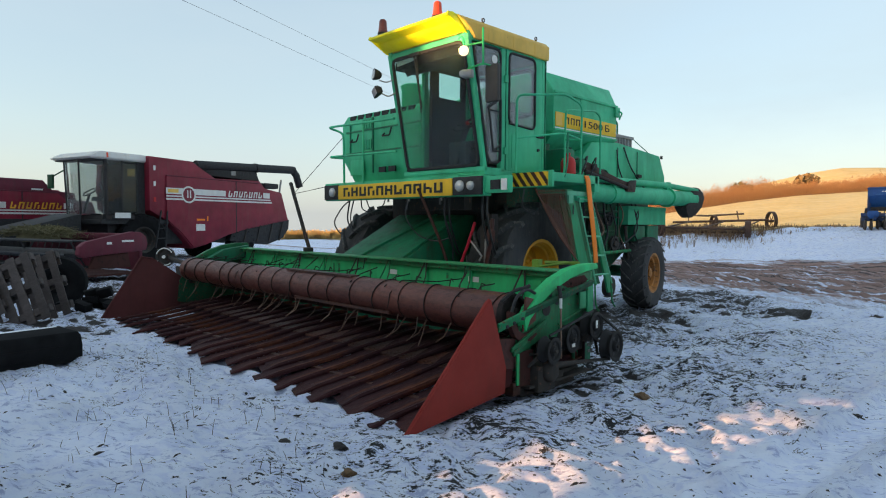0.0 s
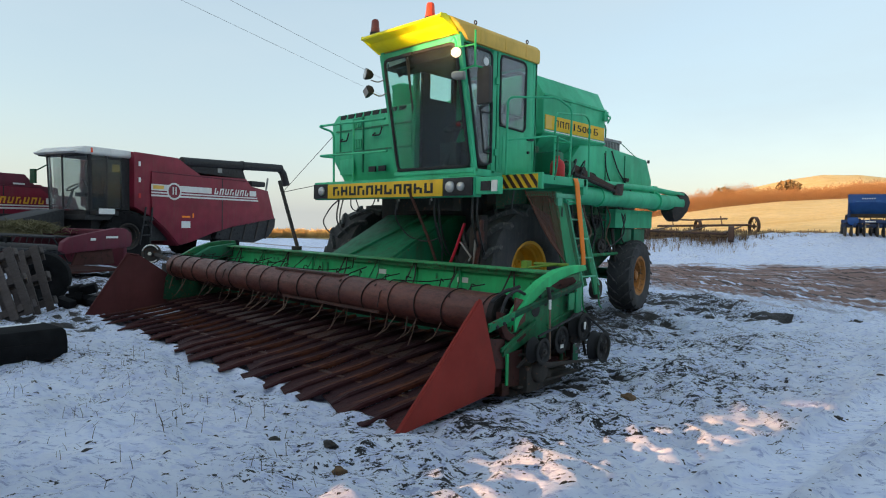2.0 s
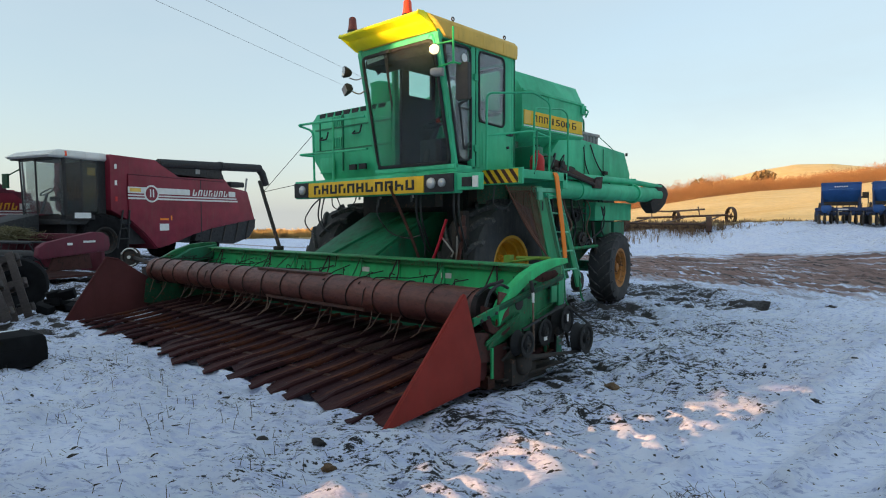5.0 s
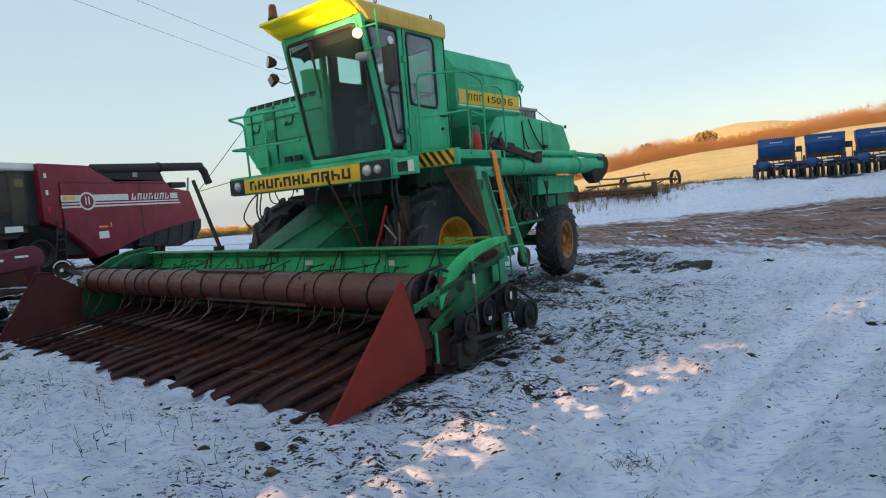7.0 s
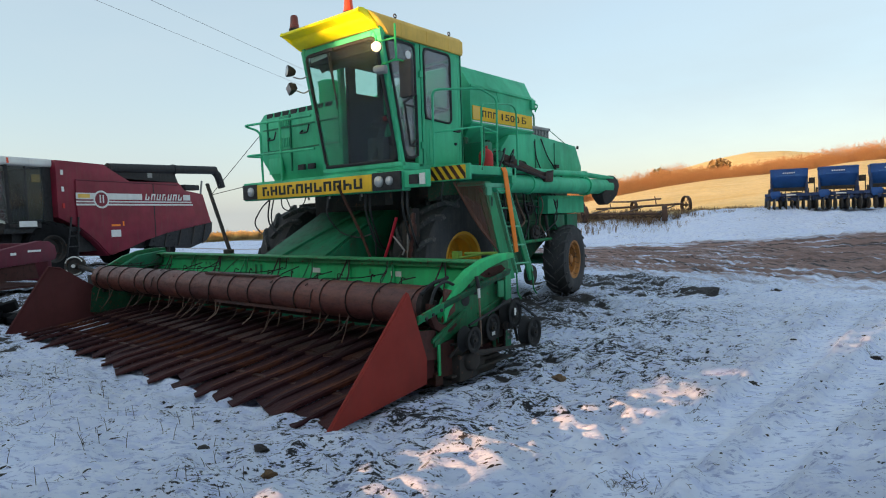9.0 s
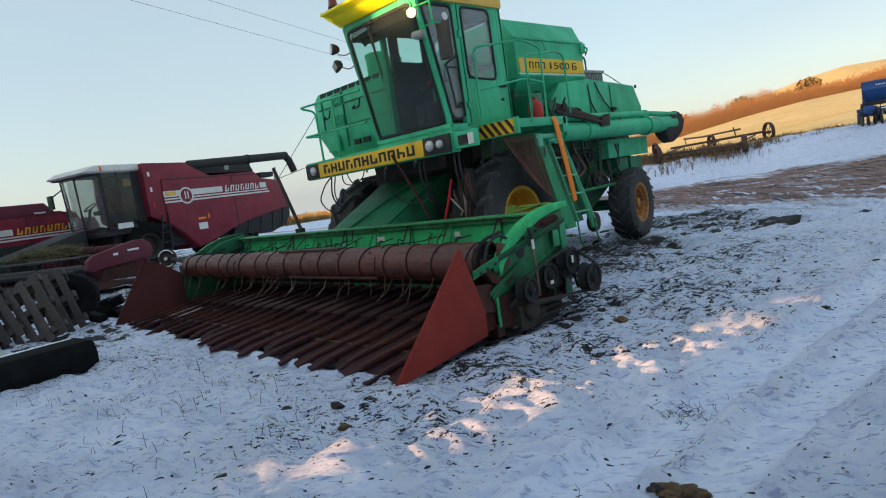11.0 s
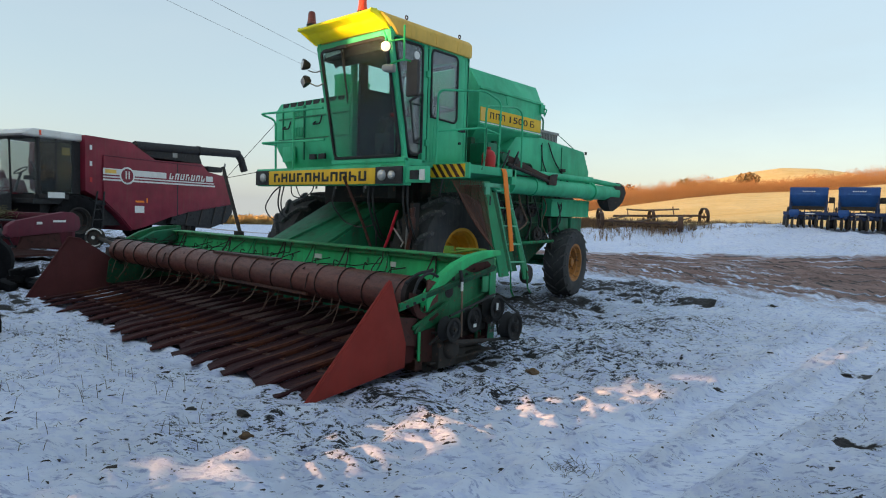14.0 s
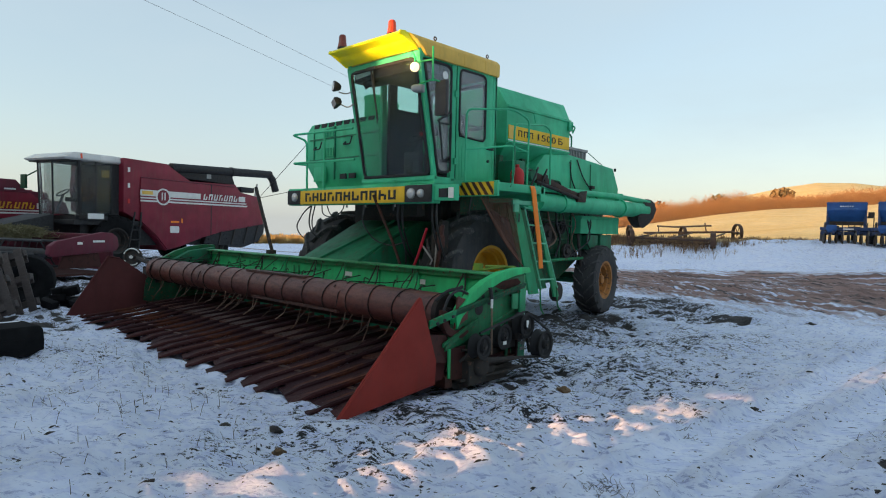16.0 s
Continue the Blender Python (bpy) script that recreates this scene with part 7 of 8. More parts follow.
def maroon_header(place, turn):
    h = thing("harvester_header", place, "maroon grain header with black reel lying on the snow", "header", turn)
    part("back_wall", Shape().box(-3.5, 3.5, 0.9, 1.0, 0.25, 1.15).box(-3.5, 3.5, 0.8, 1.0, 1.05, 1.2), MAROON_GRIMY, h, bevel=0.02)
    part("floor", Shape().box(-3.5, 3.5, -0.6, 0.95, 0.15, 0.2), RED_DARK, h)
    for sg in (1, -1):
        part("end_shield", Shape().prism([(-0.80, 0.72), (-0.76, 0.92), (-0.6, 1.03), (0.1, 1.17), (0.60, 1.26), (0.85, 1.24), (0.99, 1.13), (1.03, 0.92), (0.98, 0.78), (0.85, 0.76), (-0.3, 0.68), (-0.7, 0.64)] if sg > 0 else [(-1.5, 0.5), (0.9, 1.1), (1.0, 0.3), (-0.5, 0.25)], "x", 3.5 * sg, 3.68 * sg), MAROON_GRIMY, h, "rounded grimy maroon end shield", bevel=0.03)
    part("shield_label", Shape().box(3.685, 3.69, 0.3, 0.62, 1.0, 1.05), LABEL, h)
    part("shield_label", Shape().box(3.685, 3.69, -0.1, 0.03, 0.95, 1.01), LABEL, h)
    part("drive_cover", Shape().prism([(-0.5, 0.35), (-0.35, 0.75), (0.5, 0.82), (0.6, 0.35)], "x", 3.5, 3.6), RED_DARK, h, bevel=0.03)
    r = Shape().tube([(-3.4, -0.6, 0.72), (3.4, -0.6, 0.72)], 0.12, 10)
    part("reel", r, BLACK, h)
    for k in range(6):
        a = k * math.pi / 3
        y, z = -0.6 + 0.36 * math.cos(a), 0.72 + 0.36 * math.sin(a)
        s = Shape().tube([(-3.4, y, z), (3.4, y, z)], 0.03, 6)
        for q in range(22):
            s.tube([(-3.3 + q * 0.31, y, z), (-3.3 + q * 0.31, y - 0.05, z - 0.18)], 0.006, 4)
        for x in (-3.3, -1.1, 1.1, 3.3):
            s.tube([(x, -0.6, 0.72), (x, y, z)], 0.02, 5)
        part("reel_bat", s, BLACK, h)
    return h

maroon_header((-13.3, -3.4, 0), PT)
# straw lying on the feeder
rnd = random.Random(3)
s = Shape()
for k in range(1500):
    x, y = rnd.gauss(0, 0.62), rnd.gauss(0, 0.28)
    z = 0.13 - 0.10 * abs(x) + rnd.uniform(-0.12, 0.05)
    d = Vector((rnd.uniform(-1, 1), rnd.uniform(-1, 1), rnd.uniform(-0.4, 0.4))).normalized() * rnd.uniform(0.06, 0.2)
    s.tube([Vector((x, y, z)) - d, Vector((x, y, z)) + d], 0.007, 3)
s.loft([[(x * k, y * k, z) for x, y in ((-0.8, -0.2), (-0.3, -0.4), (0.5, -0.35), (0.9, 0.0), (0.4, 0.35), (-0.5, 0.3))] for k, z in ((1, -0.25), (0.85, 0.0), (0.4, 0.12))])
solid("straw_heap", s, HAY, "heap of dry straw on the maroon header", "straw", (-13.4, -3.1, 1.2), PT + 5, kind="stuff")


# ---- pallets and black box at the yard's edge ----
def pallet(place, rot):
    p = new("wooden_pallet")
    p.matrix_world = Matrix.Translation(place) @ Euler([radians(a) for a in rot]).to_matrix().to_4x4()
    tagged(p, "weathered grey-brown wooden pallet leaning upright", "pallet", "pallets")
    for k in range(6):
        part("board", Shape().box(-0.6 + k * 0.215, -0.6 + k * 0.215 + 0.12, -0.01, 0.012, -0.1, 0.95), WOOD, p, bevel=0.003)
    for z in (0.0, 0.42, 0.82):
        part("stringer", Shape().box(-0.62, 0.62, 0.013, 0.10, z, z + 0.1), WOOD, p, bevel=0.004)
    for k in range(3):
        part("board", Shape().box(-0.6, 0.6, 0.102, 0.122, 0.02 + 0.35 * k, 0.12 + 0.35 * k), WOOD, p, bevel=0.003)
    return p

pallet((-3.8, -5.45, 0.0), (-12, -24, 52))
pallet((-4.1, -5.95, 0.05), (-15, -26, 56))
pallet((-4.35, -5.05, 0.0), (-9, -20, 48))
pallet((-3.9, -6.6, 0.1), (-40, -14, 60))

bx = Shape().loft([[(x * k, y * k2, z) for x, y in ((-0.55, -0.3), (0.55, -0.3), (0.55, 0.3), (-0.55, 0.3))] for k, k2, z in ((1, 1, 0.0), (1.0, 1.02, 0.18), (0.98, 0.97, 0.30), (0.93, 0.9, 0.335))])
bx.box(-0.35, 0.35, -0.32, -0.30, 0.08, 0.2)
solid("rubber_block", bx, TARP, "black rubber covered block lying in the snow", "block", (-1.05, -5.84, -0.02), 96, bevel=0.02)

solid("snow_strip", Shape().loft([[(x, y, z) for x, y in ((-0.48, 0.16), (0.46, 0.20), (0.48, 0.26), (-0.48, 0.25))] for z in (0.0, 0.02)]), SNOW, "thin snow lying on the black block", "snow", (-1.05, -5.84, 0.30), 96, bevel=0.008)
solid("plastic_sack", Shape().loft([[(a * k, b * k2, z) for a, b in ((-0.4, -0.2), (0.0, -0.28), (0.4, -0.2), (0.42, 0.1), (0.0, 0.25), (-0.4, 0.15))] for k, k2, z in ((1, 1, 0), (1.1, 1.1, 0.12), (0.8, 0.8, 0.22), (0.3, 0.3, 0.25))]), SACK, "crumpled pale plastic sack below the pallets", "sack", (-2.6, -6.2, 0.02), 30, bevel=0.03, smooth=70)
solid("bent_pipe", Shape().tube(bend([(-0.2, -0.9, 0.6), (0, -0.3, 1.02), (0.05, 0.1, 1.0), (0.1, 0.45, 0.8)], 0.3, 8), 0.03, 8), WHITE, "bent white pipe behind the pallets", "pipe", (-5.2, -6.1, 0.0), 20)

solid("tractor_tyre", Shape().lathe([(-0.16, 0.26), (-0.19, 0.34), (-0.17, 0.46), (-0.08, 0.5), (0.08, 0.5), (0.17, 0.46), (0.19, 0.34), (0.14, 0.24), (0.05, 0.2), (0.05, 0.0)], (0, 0, 0.48), (0.95, -0.3, 0.05), 32), TARP, "worn black tyre standing behind the pallets", "tyre", (-6.4, -4.25, -0.1))

# litter beside the pallets
sc = thing("scrap_heap", (-4.7, -4.1, 0), "small heap of dark scrap parts", "scrap")
for k in range(14):
    x, y, z = rnd.uniform(-0.5, 0.5), rnd.uniform(-0.4, 0.4), rnd.uniform(0, 0.2)
    part("scrap", Shape().box(x - 0.12, x + 0.12, y - 0.07, y + 0.07, z, z + rnd.uniform(0.05, 0.18), pose(0, 0, 0, rnd.uniform(-20, 20), rnd.uniform(-20, 20), rnd.uniform(0, 90))), TARP, sc, bevel=0.01)


# ---- blue seeders ----
def seeder(place, turn):
    c = thing("seed_drill", place, "blue seed drill with a tall hopper standing on a snow bank", "seed drill", turn, "seed drills")
    hop = part("hopper", Shape().loft([[(x * k, y0 if y < 0 else y1, z) for x, y in ((-0.72, -1), (0.72, -1), (0.72, 1), (-0.72, 1))] for k, y0, y1, z in ((0.86, -0.16, 0.2, 1.0), (0.93, -0.22, 0.28, 1.12), (0.99, -0.44, 0.44, 1.42), (1, -0.50, 0.50, 1.5), (1, -0.50, 0.50, 1.78))]), BLUE, c, bevel=0.015)
    part("hopper_lid", Shape().loft([[(x * k, y * k, z) for x, y in ((-0.75, -0.53), (0.75, -0.53), (0.75, 0.53), (-0.75, 0.53))] for k, z in ((1, 1.78), (1, 1.81), (0.94, 1.85))]), BLUE, hop, bevel=0.008)
    for k in range(6):
        part("hopper_mark", Shape().box(-0.24 + k * 0.085, -0.19 + k * 0.085, -0.508, -0.502, 1.64, 1.69), WHITE, hop)
    part("hopper_ridge", Shape().tube([(-0.45, -0.505, 1.55), (0.42, -0.505, 1.56)], 0.012, 6), BLUE_PALE, hop)
    for x in (-0.705, 0.705):
        part("hopper_post", Shape().box(x - 0.03, x + 0.03, -0.47, -0.40, 0.5, 1.78), BLUE_DARK, hop)
    for x in (-0.66, 0.66):
        for y in (-0.3, 0.22):
            part("hopper_leg", Shape().box(x - 0.04, x + 0.04, y, y + 0.08, 0.5, 1.2), BLUE_DARK, c)
    for y, z in ((-0.44, 0.50), (0.36, 0.50), (-0.02, 0.68)):
        part("frame_beam", Shape().box(-0.92, 0.95, y - 0.06, y + 0.06, z - 0.08, z + 0.08), BLUE_DARK, c, bevel=0.01)
    for x in (-0.45, 0.45):
        part("frame_beam", Shape().box(x - 0.05, x + 0.05, -0.9, 0.9, 0.48, 0.6), BLUE_DARK, c, bevel=0.01)
    part("fertiliser_box", Shape().loft([[(-0.52 + x * k, -0.62 + y * k, z) for x, y in ((-0.2, -0.14), (0.2, -0.14), (0.2, 0.14), (-0.2, 0.14))] for k, z in ((0.6, 0.52), (1, 0.66), (1, 0.80), (0.8, 0.86))]), BLUE, c, bevel=0.02)
    part("mark_bar", Shape().box(-0.1, 0.28, -0.66, -0.65, 0.66, 0.71), WHITE, c)
    part("front_bar", Shape().box(-0.95, 0.95, -0.65, -0.56, 0.62, 0.76), BLUE_DARK, c, bevel=0.01)
    part("metering_box", Shape().box(-0.62, 0.62, -0.24, 0.2, 0.86, 1.02).box(-0.6, -0.25, -0.4, -0.2, 0.62, 0.82).box(0.1, 0.5, -0.42, -0.2, 0.60, 0.80), DARK, c, bevel=0.01)
    part("platform", Shape().box(0.72, 1.0, -0.35, 0.4, 1.18, 1.24).tube([(0.98, -0.35, 1.26), (0.98, -0.35, 0.6)], 0.02, 6).box(0.78, 1.0, -0.34, 0.2, 1.24, 1.42), DARK, c)
    part("chain_case", Shape().prism([(-0.5, 0.4), (-0.3, 0.95), (0.1, 1.0), (0.15, 0.5)], "x", -0.80, -0.74), DARK, c, bevel=0.01)
    for k in range(8):
        x = -0.80 + 0.225 * k
        y = -0.62 - 0.16 * (k % 2)
        part("seed_disc", Shape().lathe([(-0.03, 0.0), (-0.02, 0.24), (0.02, 0.24), (0.03, 0.0)], (x, y, 0.23), (1, 0.2, 0), 18), DARK, c)
        part("disc_arm", Shape().tube([(x, y + 0.05, 0.26), (x + 0.02, -0.15, 0.62)], 0.035, 6).box(x - 0.04, x + 0.04, -0.34, -0.22, 0.36, 0.62), DARK if k % 3 else BLUE, c)
        part("disc_spring", Shape().tube([(x + 0.05, y + 0.12, 0.42), (x + 0.05, -0.42, 0.72)], 0.028, 6), STEEL if k % 2 else BLACK, c)
        part("seed_tube", Shape().tube(bend([(x, -0.05, 0.96), (x - 0.02, -0.34, 0.72), (x, y + 0.14, 0.30)], 0.15), 0.02, 6), BLACK, c)
    for x in (-0.86, -0.3, 0.3, 0.86):
        wh = part("wheel", Shape().lathe([(-0.1, 0.14), (-0.12, 0.25), (-0.08, 0.33), (0.08, 0.33), (0.12, 0.25), (0.1, 0.14)], (x, 0.45, 0.32), (1, 0, 0), 22, caps=False), RUBBER, c)
        part("rim", Shape().lathe([(-0.09, 0.15), (-0.04, 0.12), (-0.04, 0.0)], (x, 0.45, 0.32), (1, 0, 0), 18, caps=False), GREY, wh)
    return c

for k in range(5):
    x = 1.62 + 1.85 * k
    y = 24.45 + 0.14 * k
    seeder((x, y, ground_z(x, y) + 0.06), 10)


# ---- old harrow frame with iron wheels ----
hw = thing("harrow", (-5.6, 24.0, ground_z(-5.6, 24.0)), "long rusty brown harrow with iron wheels in dry grass", "harrow")
HZ = hw.location.z


def stand(x, y):
    """The height of the land under a spot of the harrow, from its own base."""
    return ground_z(x - 5.6, y + 24.0) - HZ


part("front_beam", Shape().tube([(-1.5, -2.3, stand(-1.5, -2.3) + 0.40), (2.4, -2.3, stand(2.4, -2.3) + 0.34)], 0.05, 8), IRON, hw)
part("rear_beam", Shape().tube([(-3.1, 2.5, 0.42), (1.9, 2.5, 0.56)], 0.06, 8), IRON, hw)
for x in (-1.3, 0.5, 2.2):
    part("cross_bar", Shape().tube([(x, -2.3, stand(x, -2.3) + 0.38), (x - 0.8, 2.5, 0.47)], 0.035, 6), IRON, hw)
part("tow_rod", Shape().tube([(-2.3, 2.5, 0.82), (-1.2, 2.5, 0.78), (0.3, 2.5, 0.86), (0.7, 2.5, 0.88)], 0.05, 6).tube([(-2.25, 2.5, 0.86), (-2.2, 2.5, 0.42)], 0.03, 6).tube([(0.35, 2.5, 1.02), (0.45, 2.5, 0.50)], 0.035, 6), RUST_WIRE, hw, "rusty tow rod")
for x, y, r, w, turn in ((-1.49, -2.3, 0.42, 0.09, 42), (2.56, -2.3, 0.37, 0.12, 20), (2.03, 2.5, 0.49, 0.08, 45), (-0.83, 2.5, 0.40, 0.08, 45), (-4.0, 2.5, 0.42, 0.08, 45)):
    z0 = stand(x, y) + r - 0.02
    ax = Vector((math.cos(radians(turn)), math.sin(radians(turn)), 0))
    flat = Vector((-ax.y, ax.x, 0))
    wh = part("iron_wheel", Shape().lathe([(-w, r), (w, r), (w, r - 0.06), (-w, r - 0.06), (-w, r)], (x, y, z0), tuple(ax), 28, caps=False), IRON, hw, "dark iron wheel with a broad rim")
    part("wheel_hub", Shape().lathe([(-0.1, 0.07), (0.1, 0.07)], (x, y, z0), tuple(ax), 12), IRON, wh)
    for k in range(6):
        e = (flat * math.cos(k * math.pi / 3) + Vector((0, 0, math.sin(k * math.pi / 3)))) * (r - 0.03)
        part("spoke", Shape().tube([(x, y, z0), Vector((x, y, z0)) + e], 0.018, 5), IRON, wh)
    part("axle_stub", Shape().tube([(x, y, z0), (x - 0.2, y, stand(x, y) + 0.42)], 0.035, 6), IRON, hw)
for k in range(6):
    x = -1.2 + k * 0.6
    b = stand(x + 0.25, -2.0)
    sec = Shape().box(x, x + 0.5, -2.05, -2.00, b + 0.10, b + 0.15).box(x, x + 0.5, -1.7, -1.65, b + 0.14, b + 0.19)
    for q in range(3):
        sec.tube([(x + 0.08 + q * 0.17, -2.02, b + 0.13), (x + 0.06 + q * 0.17, -2.04, b - 0.04)], 0.014, 5)
    sec.tube([(x + 0.25, -2.3, b + 0.33), (x + 0.25, -1.7, b + 0.16)], 0.022, 5)
    part("harrow_section", sec, IRON, hw)


# ---- power lines ----
def cable(a, b, sag):
    a, b = Vector(a), Vector(b)
    pts = [a.lerp(b, t) - Vector((0, 0, 4 * sag * t * (1 - t))) for t in np.linspace(0, 1, 30)]
    return Shape().tube(pts, 0.005, 5)
for a, b in (((2.0, -23.8, 7.0), (-50.0, 90.0, 7.5)), ((0.5, -18.5, 7.0), (-47.0, 90.0, 7.5))):
    a, b = Vector(a), Vector(b)
    solid("power_cable", cable(a, b, 0.3), GREY, "thin dark overhead cable", "cable", group="overhead cables")


# ---- bushes and trees on the hill ----
def polar(r, th):
    return EYE_AT[0] + r * math.cos(radians(th)), EYE_AT[1] + r * math.sin(radians(th))


rnd = random.Random(21)
def twigs(s, x, y, z, h, n, spread):
    for k in range(n):
        a, t = rnd.uniform(0, 6.283), rnd.uniform(0.1, 1)
        top = Vector((x + spread * t * math.cos(a), y + spread * t * math.sin(a), z + h * rnd.uniform(0.55, 1) * (1 - 0.35 * t)))
        b = Vector((x + 0.25 * spread * t * math.cos(a), y + 0.25 * spread * t * math.sin(a), z - 0.1))
        w = Vector((-math.sin(a), math.cos(a), 0)) * (0.011 if h > 0.6 else 0.012) * h
        s.add([b - w, b + w, top + w * 2.4, top - w * 1.6], [(0, 1, 2, 3)])


def thicket(name, count, th0, th1, r0, r1, low, high, material, label, wide=(0.03, 0.07), seed=5):
    """Countless upright twigs over a stretch of the land, as polar round the yard."""
    g = np.random.default_rng(seed)
    th, r = g.uniform(th0, th1, count), g.uniform(r0, r1, count)
    x, y = EYE_AT[0] + r * np.cos(np.radians(th)), EYE_AT[1] + r * np.sin(np.radians(th))
    clump = 0.82 + 0.24 * lattice(th / 0.55, r / 7, 31) + 0.14 * lattice(th / 0.16, r / 2.5, 32)
    h = g.uniform(low, high, count) * clump * (1 + 0.8 * np.clip((th - 104) / 5, 0, 1) + 0.45 * np.clip((106 - th) / 8, 0, 1)) * np.clip((123.5 - th) / 4, 0.3, 1)
    b = np.stack([x, y, relief(x, y) - 0.3 + h * g.random(count) ** 0.8], -1)
    a, w = g.uniform(0, 6.283, count), g.uniform(*wide, count)
    u = np.stack([np.cos(a) * w, np.sin(a) * w, 0 * a], -1)
    top = b + np.stack([g.normal(0, 0.22, count), g.normal(0, 0.22, count), g.uniform(0.15, 0.5, count)], -1)
    v = np.stack([b - u, b + u, top + 0.5 * u, top - 0.5 * u], 1).reshape(-1, 3)
    me = bpy.data.meshes.new(name)
    me.vertices.add(4 * count)
    me.vertices.foreach_set("co", v.astype(np.float32).ravel())
    me.loops.add(4 * count)
    me.loops.foreach_set("vertex_index", np.arange(4 * count))
    me.polygons.add(count)
    me.polygons.foreach_set("loop_start", np.arange(0, 4 * count, 4))
    me.update()
    me.validate()
    me.materials.append(material)
    return tagged(new(name, me), label, "bushes", kind="stuff")


thicket("bush_belt", 400000, 78, 123, 206, 272, 3.0, 4.3, SCRUB, "belt of bare brown bushes across the hill", (0.025, 0.055))
GOLD = scrub("golden_dry_shrubs", (0.70, 0.42, 0.12), (0.90, 0.60, 0.20))
thicket("far_bushes", 70000, 133, 172, 53, 68, 0.5, 1.5, GOLD, "low golden bushes at the far edge of the yard", (0.02, 0.06), 9)
s = Shape()
for k in range(5200):
    if k % 9 == 0:
        cx = rnd.uniform(-17, 0.5)
        cy = rnd.gauss(23.6, 1.5) + 3.2 * float(smooth(-3.0, -0.5, cx))
        tall = rnd.uniform(0.6, 1.5)
    x, y = cx + rnd.gauss(0, 0.4), cy + rnd.gauss(0, 0.3)
    twigs(s, x, y, ground_z(x, y) - 0.02, rnd.uniform(0.10, 0.34) * tall, 7, 0.16)
for k in range(170):                        # single weeds down the bank
    if k % 6 == 0:
        cx = rnd.uniform(-14, 2)
        cy = rnd.gauss(20.6, 0.9) + 2.6 * float(smooth(-3.0, -0.5, cx))
    x, y = cx + rnd.gauss(0, 0.3), cy + rnd.gauss(0, 0.25)
    twigs(s, x, y, ground_z(x, y) + 0.02, rnd.uniform(0.06, 0.17), 4, 0.22)
solid("dry_grass", s, BROWN_WEED, "dry brown weeds standing in the snow bank", "grass", kind="stuff")
s = Shape()
for k in range(2600):
    x, y = rnd.uniform(-22, 26), rnd.uniform(26.5, 50)
    twigs(s, x, y, ground_z(x, y) - 0.02, rnd.uniform(0.08, 0.28), 4, 0.16)
solid("field_grass", s, STRAW, "tall straw-coloured grass of the field", "grass", kind="stuff")


def tree(r, th, h, dark):
    x, y = polar(r, th)
    z = ground_z(x, y)
    t = thing("tree", (x, y, z), "small wind-bent tree with a ragged crown on the hill", "tree", group="hill trees")
    tr = Shape().tube([(0, 0, -0.3), (0.1, 0, 0.35 * h), (0.05, 0.1, 0.75 * h)], 0.05 * h, 7, 0.02 * h)
    for k in range(7):
        a = k * 2.4
        tr.tube([(0.05, 0, 0.4 * h), (0.3 * h * math.cos(a), 0.3 * h * math.sin(a), (0.6 + 0.04 * k) * h)], 0.02 * h, 5, 0.006 * h)
    part("trunk", tr, TWIG, t)
    c = Shape()
    for k in range(190):
        a, q = rnd.uniform(0, 6.283), rnd.random() ** 0.6
        rr = 0.40 * h * q
        p = Vector((rr * math.cos(a), rr * math.sin(a), 0.68 * h + 0.26 * h * rnd.uniform(-1, 1) * math.sqrt(max(0.05, 1 - q * q))))
        n1 = Vector((rnd.uniform(-1, 1), rnd.uniform(-1, 1), rnd.uniform(-1, 1))).normalized()
        u = n1.orthogonal().normalized() * 0.05 * h
        w = n1.cross(u).normalized() * 0.04 * h
        c.add([p - u - w, p + u - w, p + u + w, p - u + w], [(0, 1, 2, 3)])
    part("crown", c, dark, t)

OLIVE = plain("dry_olive_foliage", (0.24, 0.155, 0.06), 0.9, var=0.4)
NEEDLE = plain("dull_green_foliage", (0.09, 0.09, 0.035), 0.9, var=0.4)
tree(266, 104.9, 10.6, OLIVE)
tree(262, 109.6, 9.8, NEEDLE)
tree(252, 114.5, 9.5, TWIG)


# ---- clods, stones, weeds and litter in the yard ----
def lump(seed, r, flat=0.6):
    bm = bmesh.new()
    bmesh.ops.create_icosphere(bm, subdivisions=3, radius=1)
    rr = random.Random(seed)
    off = Vector((rr.uniform(0, 50), rr.uniform(0, 50), 0))
    s = Shape()
    vs = [(v.co * r * (1 + 0.75 * noise.noise(v.co * 1.3 + off) + 0.35 * noise.noise(v.co * 3.7 + off) + 0.22 * noise.noise(v.co * 8.5 + off))) for v in bm.verts]
    vs = [(v.x, v.y, v.z * flat) for v in vs]
    bm.verts.index_update()
    fs = [[v.index for v in f.verts] for f in bm.faces]
    bm.free()
    return s.add(vs, fs)


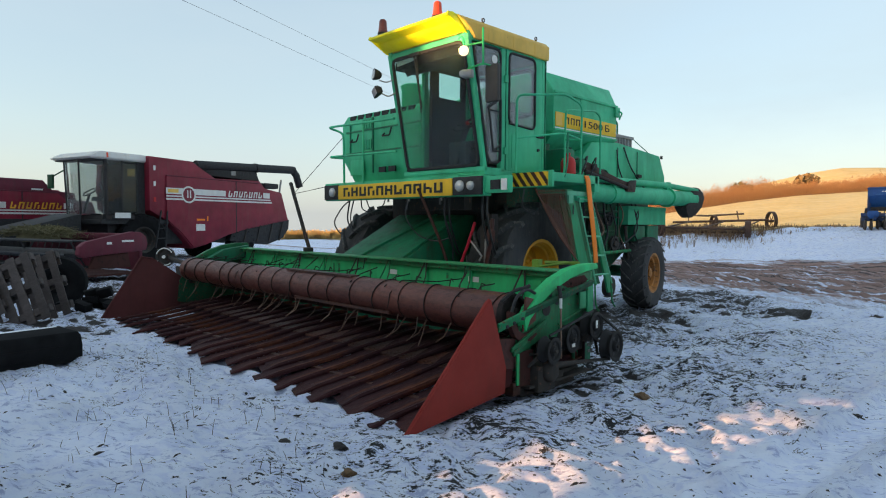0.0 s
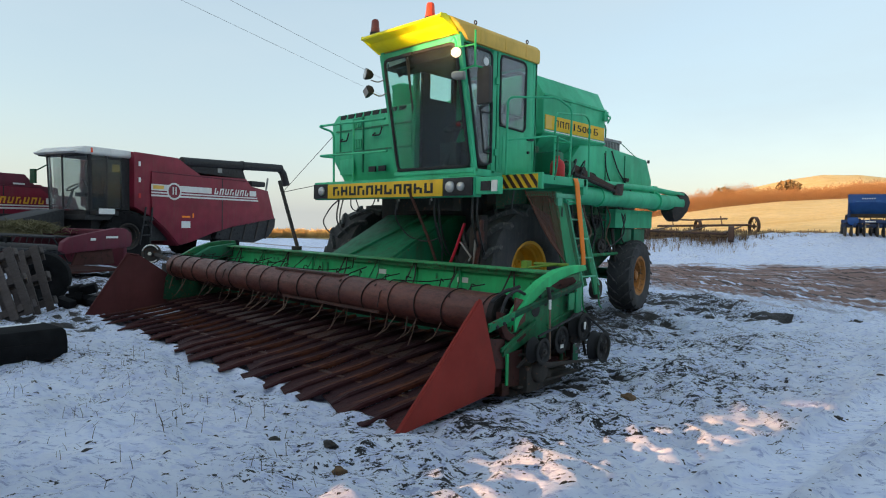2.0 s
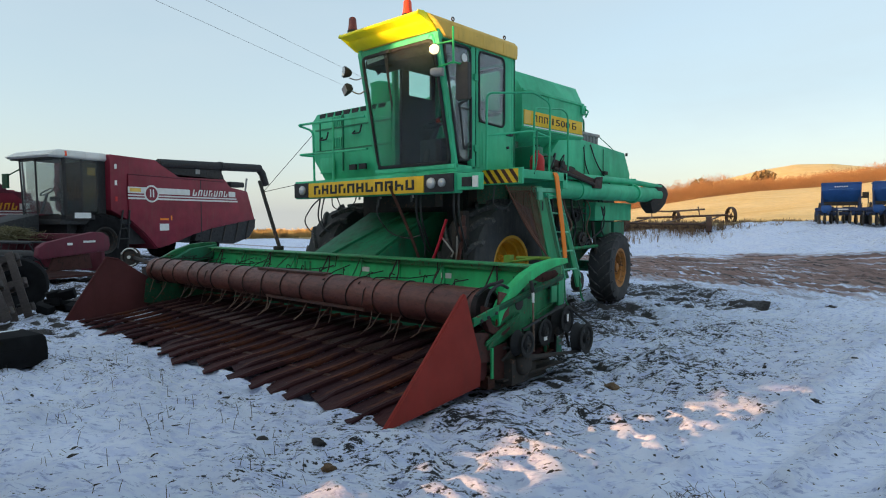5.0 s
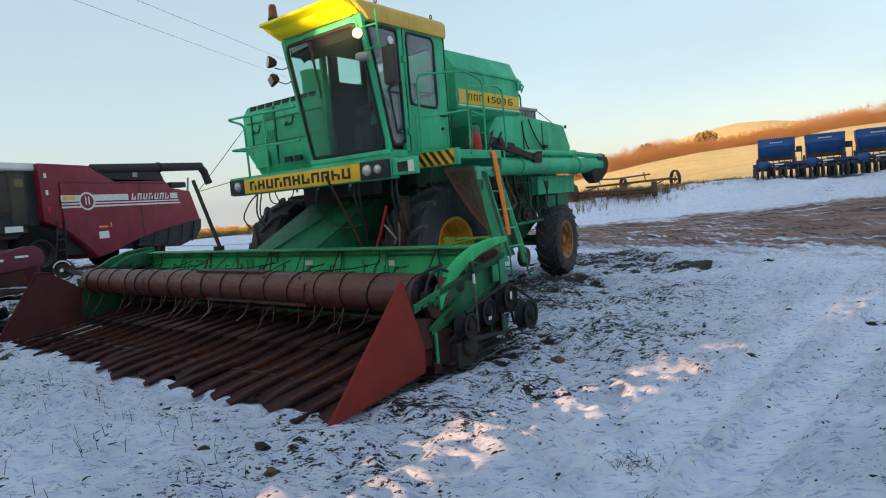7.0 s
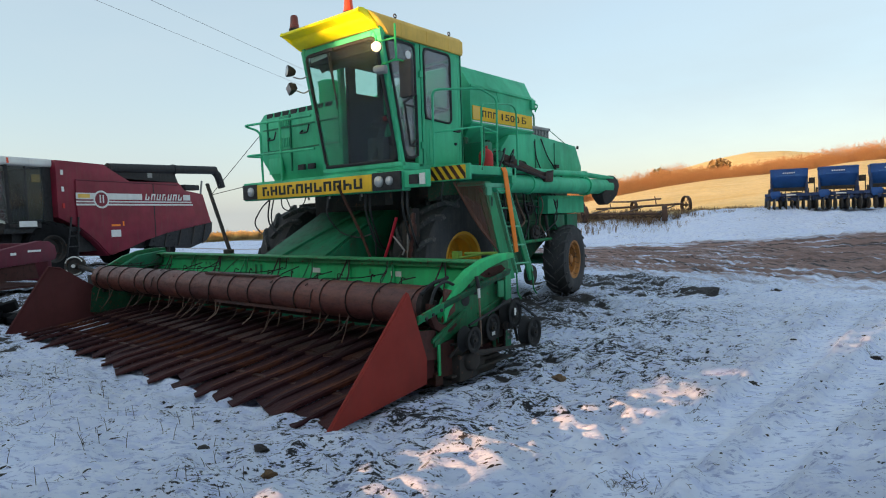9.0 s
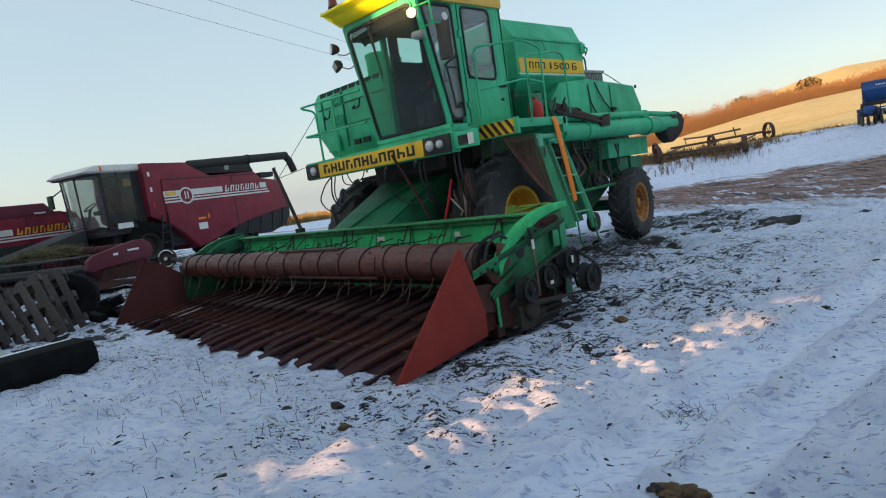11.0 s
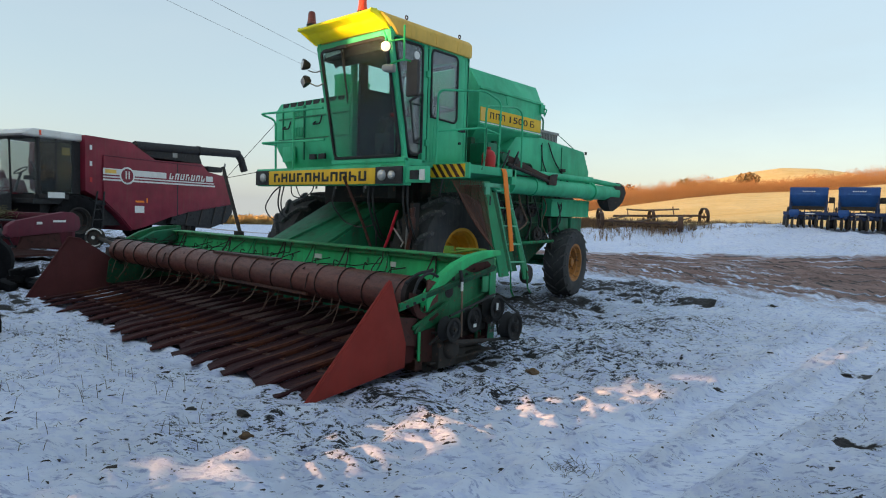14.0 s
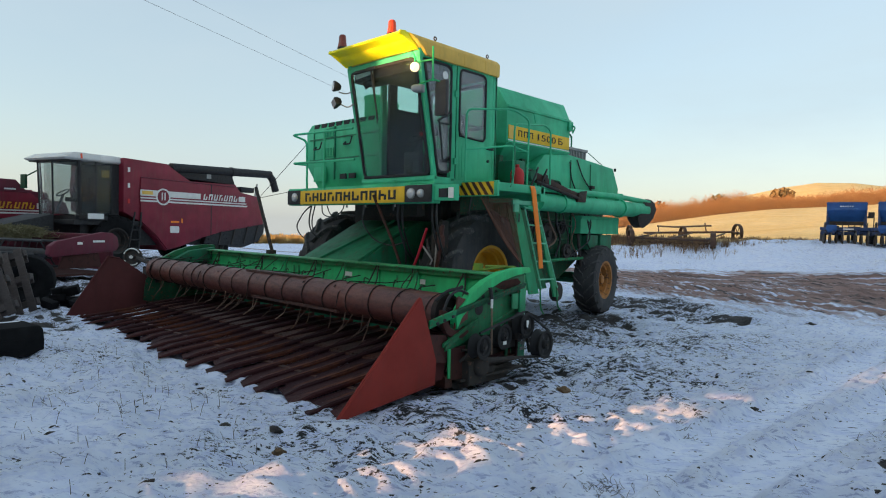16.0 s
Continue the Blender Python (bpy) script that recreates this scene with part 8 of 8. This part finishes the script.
for k, (x, y, r, m) in enumerate(((3.34, -4.72, 0.055, EARTH), (3.73, -4.92, 0.042, CLAY), (4.72, 5.13, 0.09, EARTH), (5.73, -1.27, 0.035, EARTH), (6.66, -2.4, 0.03, EARTH), (4.35, -2.25, 0.06, CLAY), (5.93, -4.64, 0.058, CLAY), (6.01, -4.61, 0.052, CLAY), (5.97, -4.67, 0.045, CLAY), (6.055, -4.57, 0.04, CLAY), (5.885, -4.675, 0.038, EARTH), (6.00, -4.56, 0.04, EARTH), (6.03, -4.655, 0.035, EARTH), (5.95, -4.70, 0.028, EARTH), (3.0, -4.95, 0.05, EARTH), (6.5, 0.5, 0.05, EARTH), (3.2, 4.4, 0.06, EARTH))):
    solid("clod", lump(k, r, 0.62 if m is CLAY else 0.4), m, "frozen clod of earth on the snow" if m is EARTH else "brown lump of clay on the snow", "clod", (x, y, top_z(x, y) + r * 0.15), 40 * k, group="clods", smooth=60)

s = Shape()
for k in range(3700):
    x, y = rnd.gauss(4.5, 1.6), rnd.gauss(-1.2, 2.8)
    if k > 2200:
        x, y = (rnd.uniform(-1.5, 5.0), rnd.gauss(-5.2, 0.6)) if k < 2900 else (rnd.uniform(4.8, 9.5), rnd.uniform(-5.4, 4.0))
    if k % 3 == 0:
        x, y = rnd.uniform(-2, 9), rnd.uniform(-6.3, 9)
    if math.hypot(x - 7.2, y + 7.2) < 1.2 or (abs(x) < 3.9 and -4.45 < y < -1.8):
        continue
    r = rnd.uniform(0.003, 0.011) * (1 if rnd.random() < 0.95 else 1.9) * (1.25 if k > 2200 else 1)
    a, b = rnd.gauss(0.8, 0.5), rnd.uniform(1.4, 3.8)
    ring = [(x + r * (b * math.cos(q) * math.cos(a) - math.sin(q) * math.sin(a)) * rnd.uniform(0.45, 1.35), y + r * (b * math.cos(q) * math.sin(a) + math.sin(q) * math.cos(a)) * rnd.uniform(0.45, 1.35)) for q in (6.283 * j / 6 for j in range(6))]
    z = top_z(x, y)
    s.add([(u, v, z - 0.012) for u, v in ring] + [(x + (u - x) * 0.6, y + (v - y) * 0.6, z + r * 0.12) for u, v in ring], [(j, (j + 1) % 6, 6 + (j + 1) % 6, 6 + j) for j in range(6)] + [(6, 7, 8, 9, 10, 11)])
solid("dirt_crumbs", s, EARTH, "crumbs of dark earth strewn over the snow", "dirt", kind="stuff")

s = Shape()
def stalk(x, y, h, spread):
    z = top_z(x, y) - 0.01
    p = [Vector((x, y, z))]
    a = rnd.uniform(0, 6.283)
    for q in range(3):
        a += rnd.gauss(0, 0.7)
        p.append(p[-1] + Vector((math.cos(a) * spread, math.sin(a) * spread, h / 3 * rnd.uniform(0.5, 1.2))))
    s.tube(p, 0.0022, 3, 0.0012)
    for q in range(rnd.choice((0, 0, 1, 2))):
        b = p[rnd.choice((1, 2))]
        a2 = rnd.uniform(0, 6.283)
        s.tube([b, b + Vector((math.cos(a2) * spread, math.sin(a2) * spread, rnd.uniform(-0.005, h / 4)))], 0.0015, 3)


for k in range(150):
    x, y = (rnd.uniform(-0.8, 4.2), rnd.uniform(-6.2, -4.7)) if k % 3 else (rnd.gauss(5.6, 1.2), rnd.gauss(-3.2, 1.6))
    if math.hypot(x - 7.2, y + 7.2) < 1.5 or (abs(x) < 3.9 and -4.45 < y < -1.8):
        continue
    stalk(x, y, rnd.uniform(0.02, 0.08), rnd.uniform(0.006, 0.03))
for k in range(60):                       # single upright stalks
    x, y = rnd.uniform(-1.2, 3.9), rnd.uniform(-6.3, -4.75)
    h, a = rnd.uniform(0.05, 0.15), rnd.uniform(0, 6.283)
    z = top_z(x, y) - 0.01
    lean = Vector((math.cos(a), math.sin(a), 0)) * h * rnd.uniform(0.05, 0.35)
    s.tube([(x, y, z), Vector((x, y, z + h * 0.55)) + lean * 0.4, Vector((x, y, z + h)) + lean], 0.0026, 4, 0.0016)
    if k % 4 == 0:
        s.tube([Vector((x, y, z + h * 0.6)) + lean * 0.4, Vector((x, y, z + h * 0.85)) - lean], 0.0016, 3)
for cx, cy, n, w in ((5.61, -3.79, 60, 0.08), (5.56, -2.5, 24, 0.05), (5.85, -4.3, 14, 0.1), (1.2, -5.6, 20, 0.12), (0.2, -5.3, 16, 0.1), (6.75, -1.5, 14, 0.1)):
    for k in range(n):
        stalk(cx + rnd.gauss(0, w), cy + rnd.gauss(0, w), rnd.uniform(0.02, 0.07), rnd.uniform(0.01, 0.03))
solid("dead_weeds", s, STALK, "thin dead weed stalks sticking out of the snow", "weeds", kind="stuff")
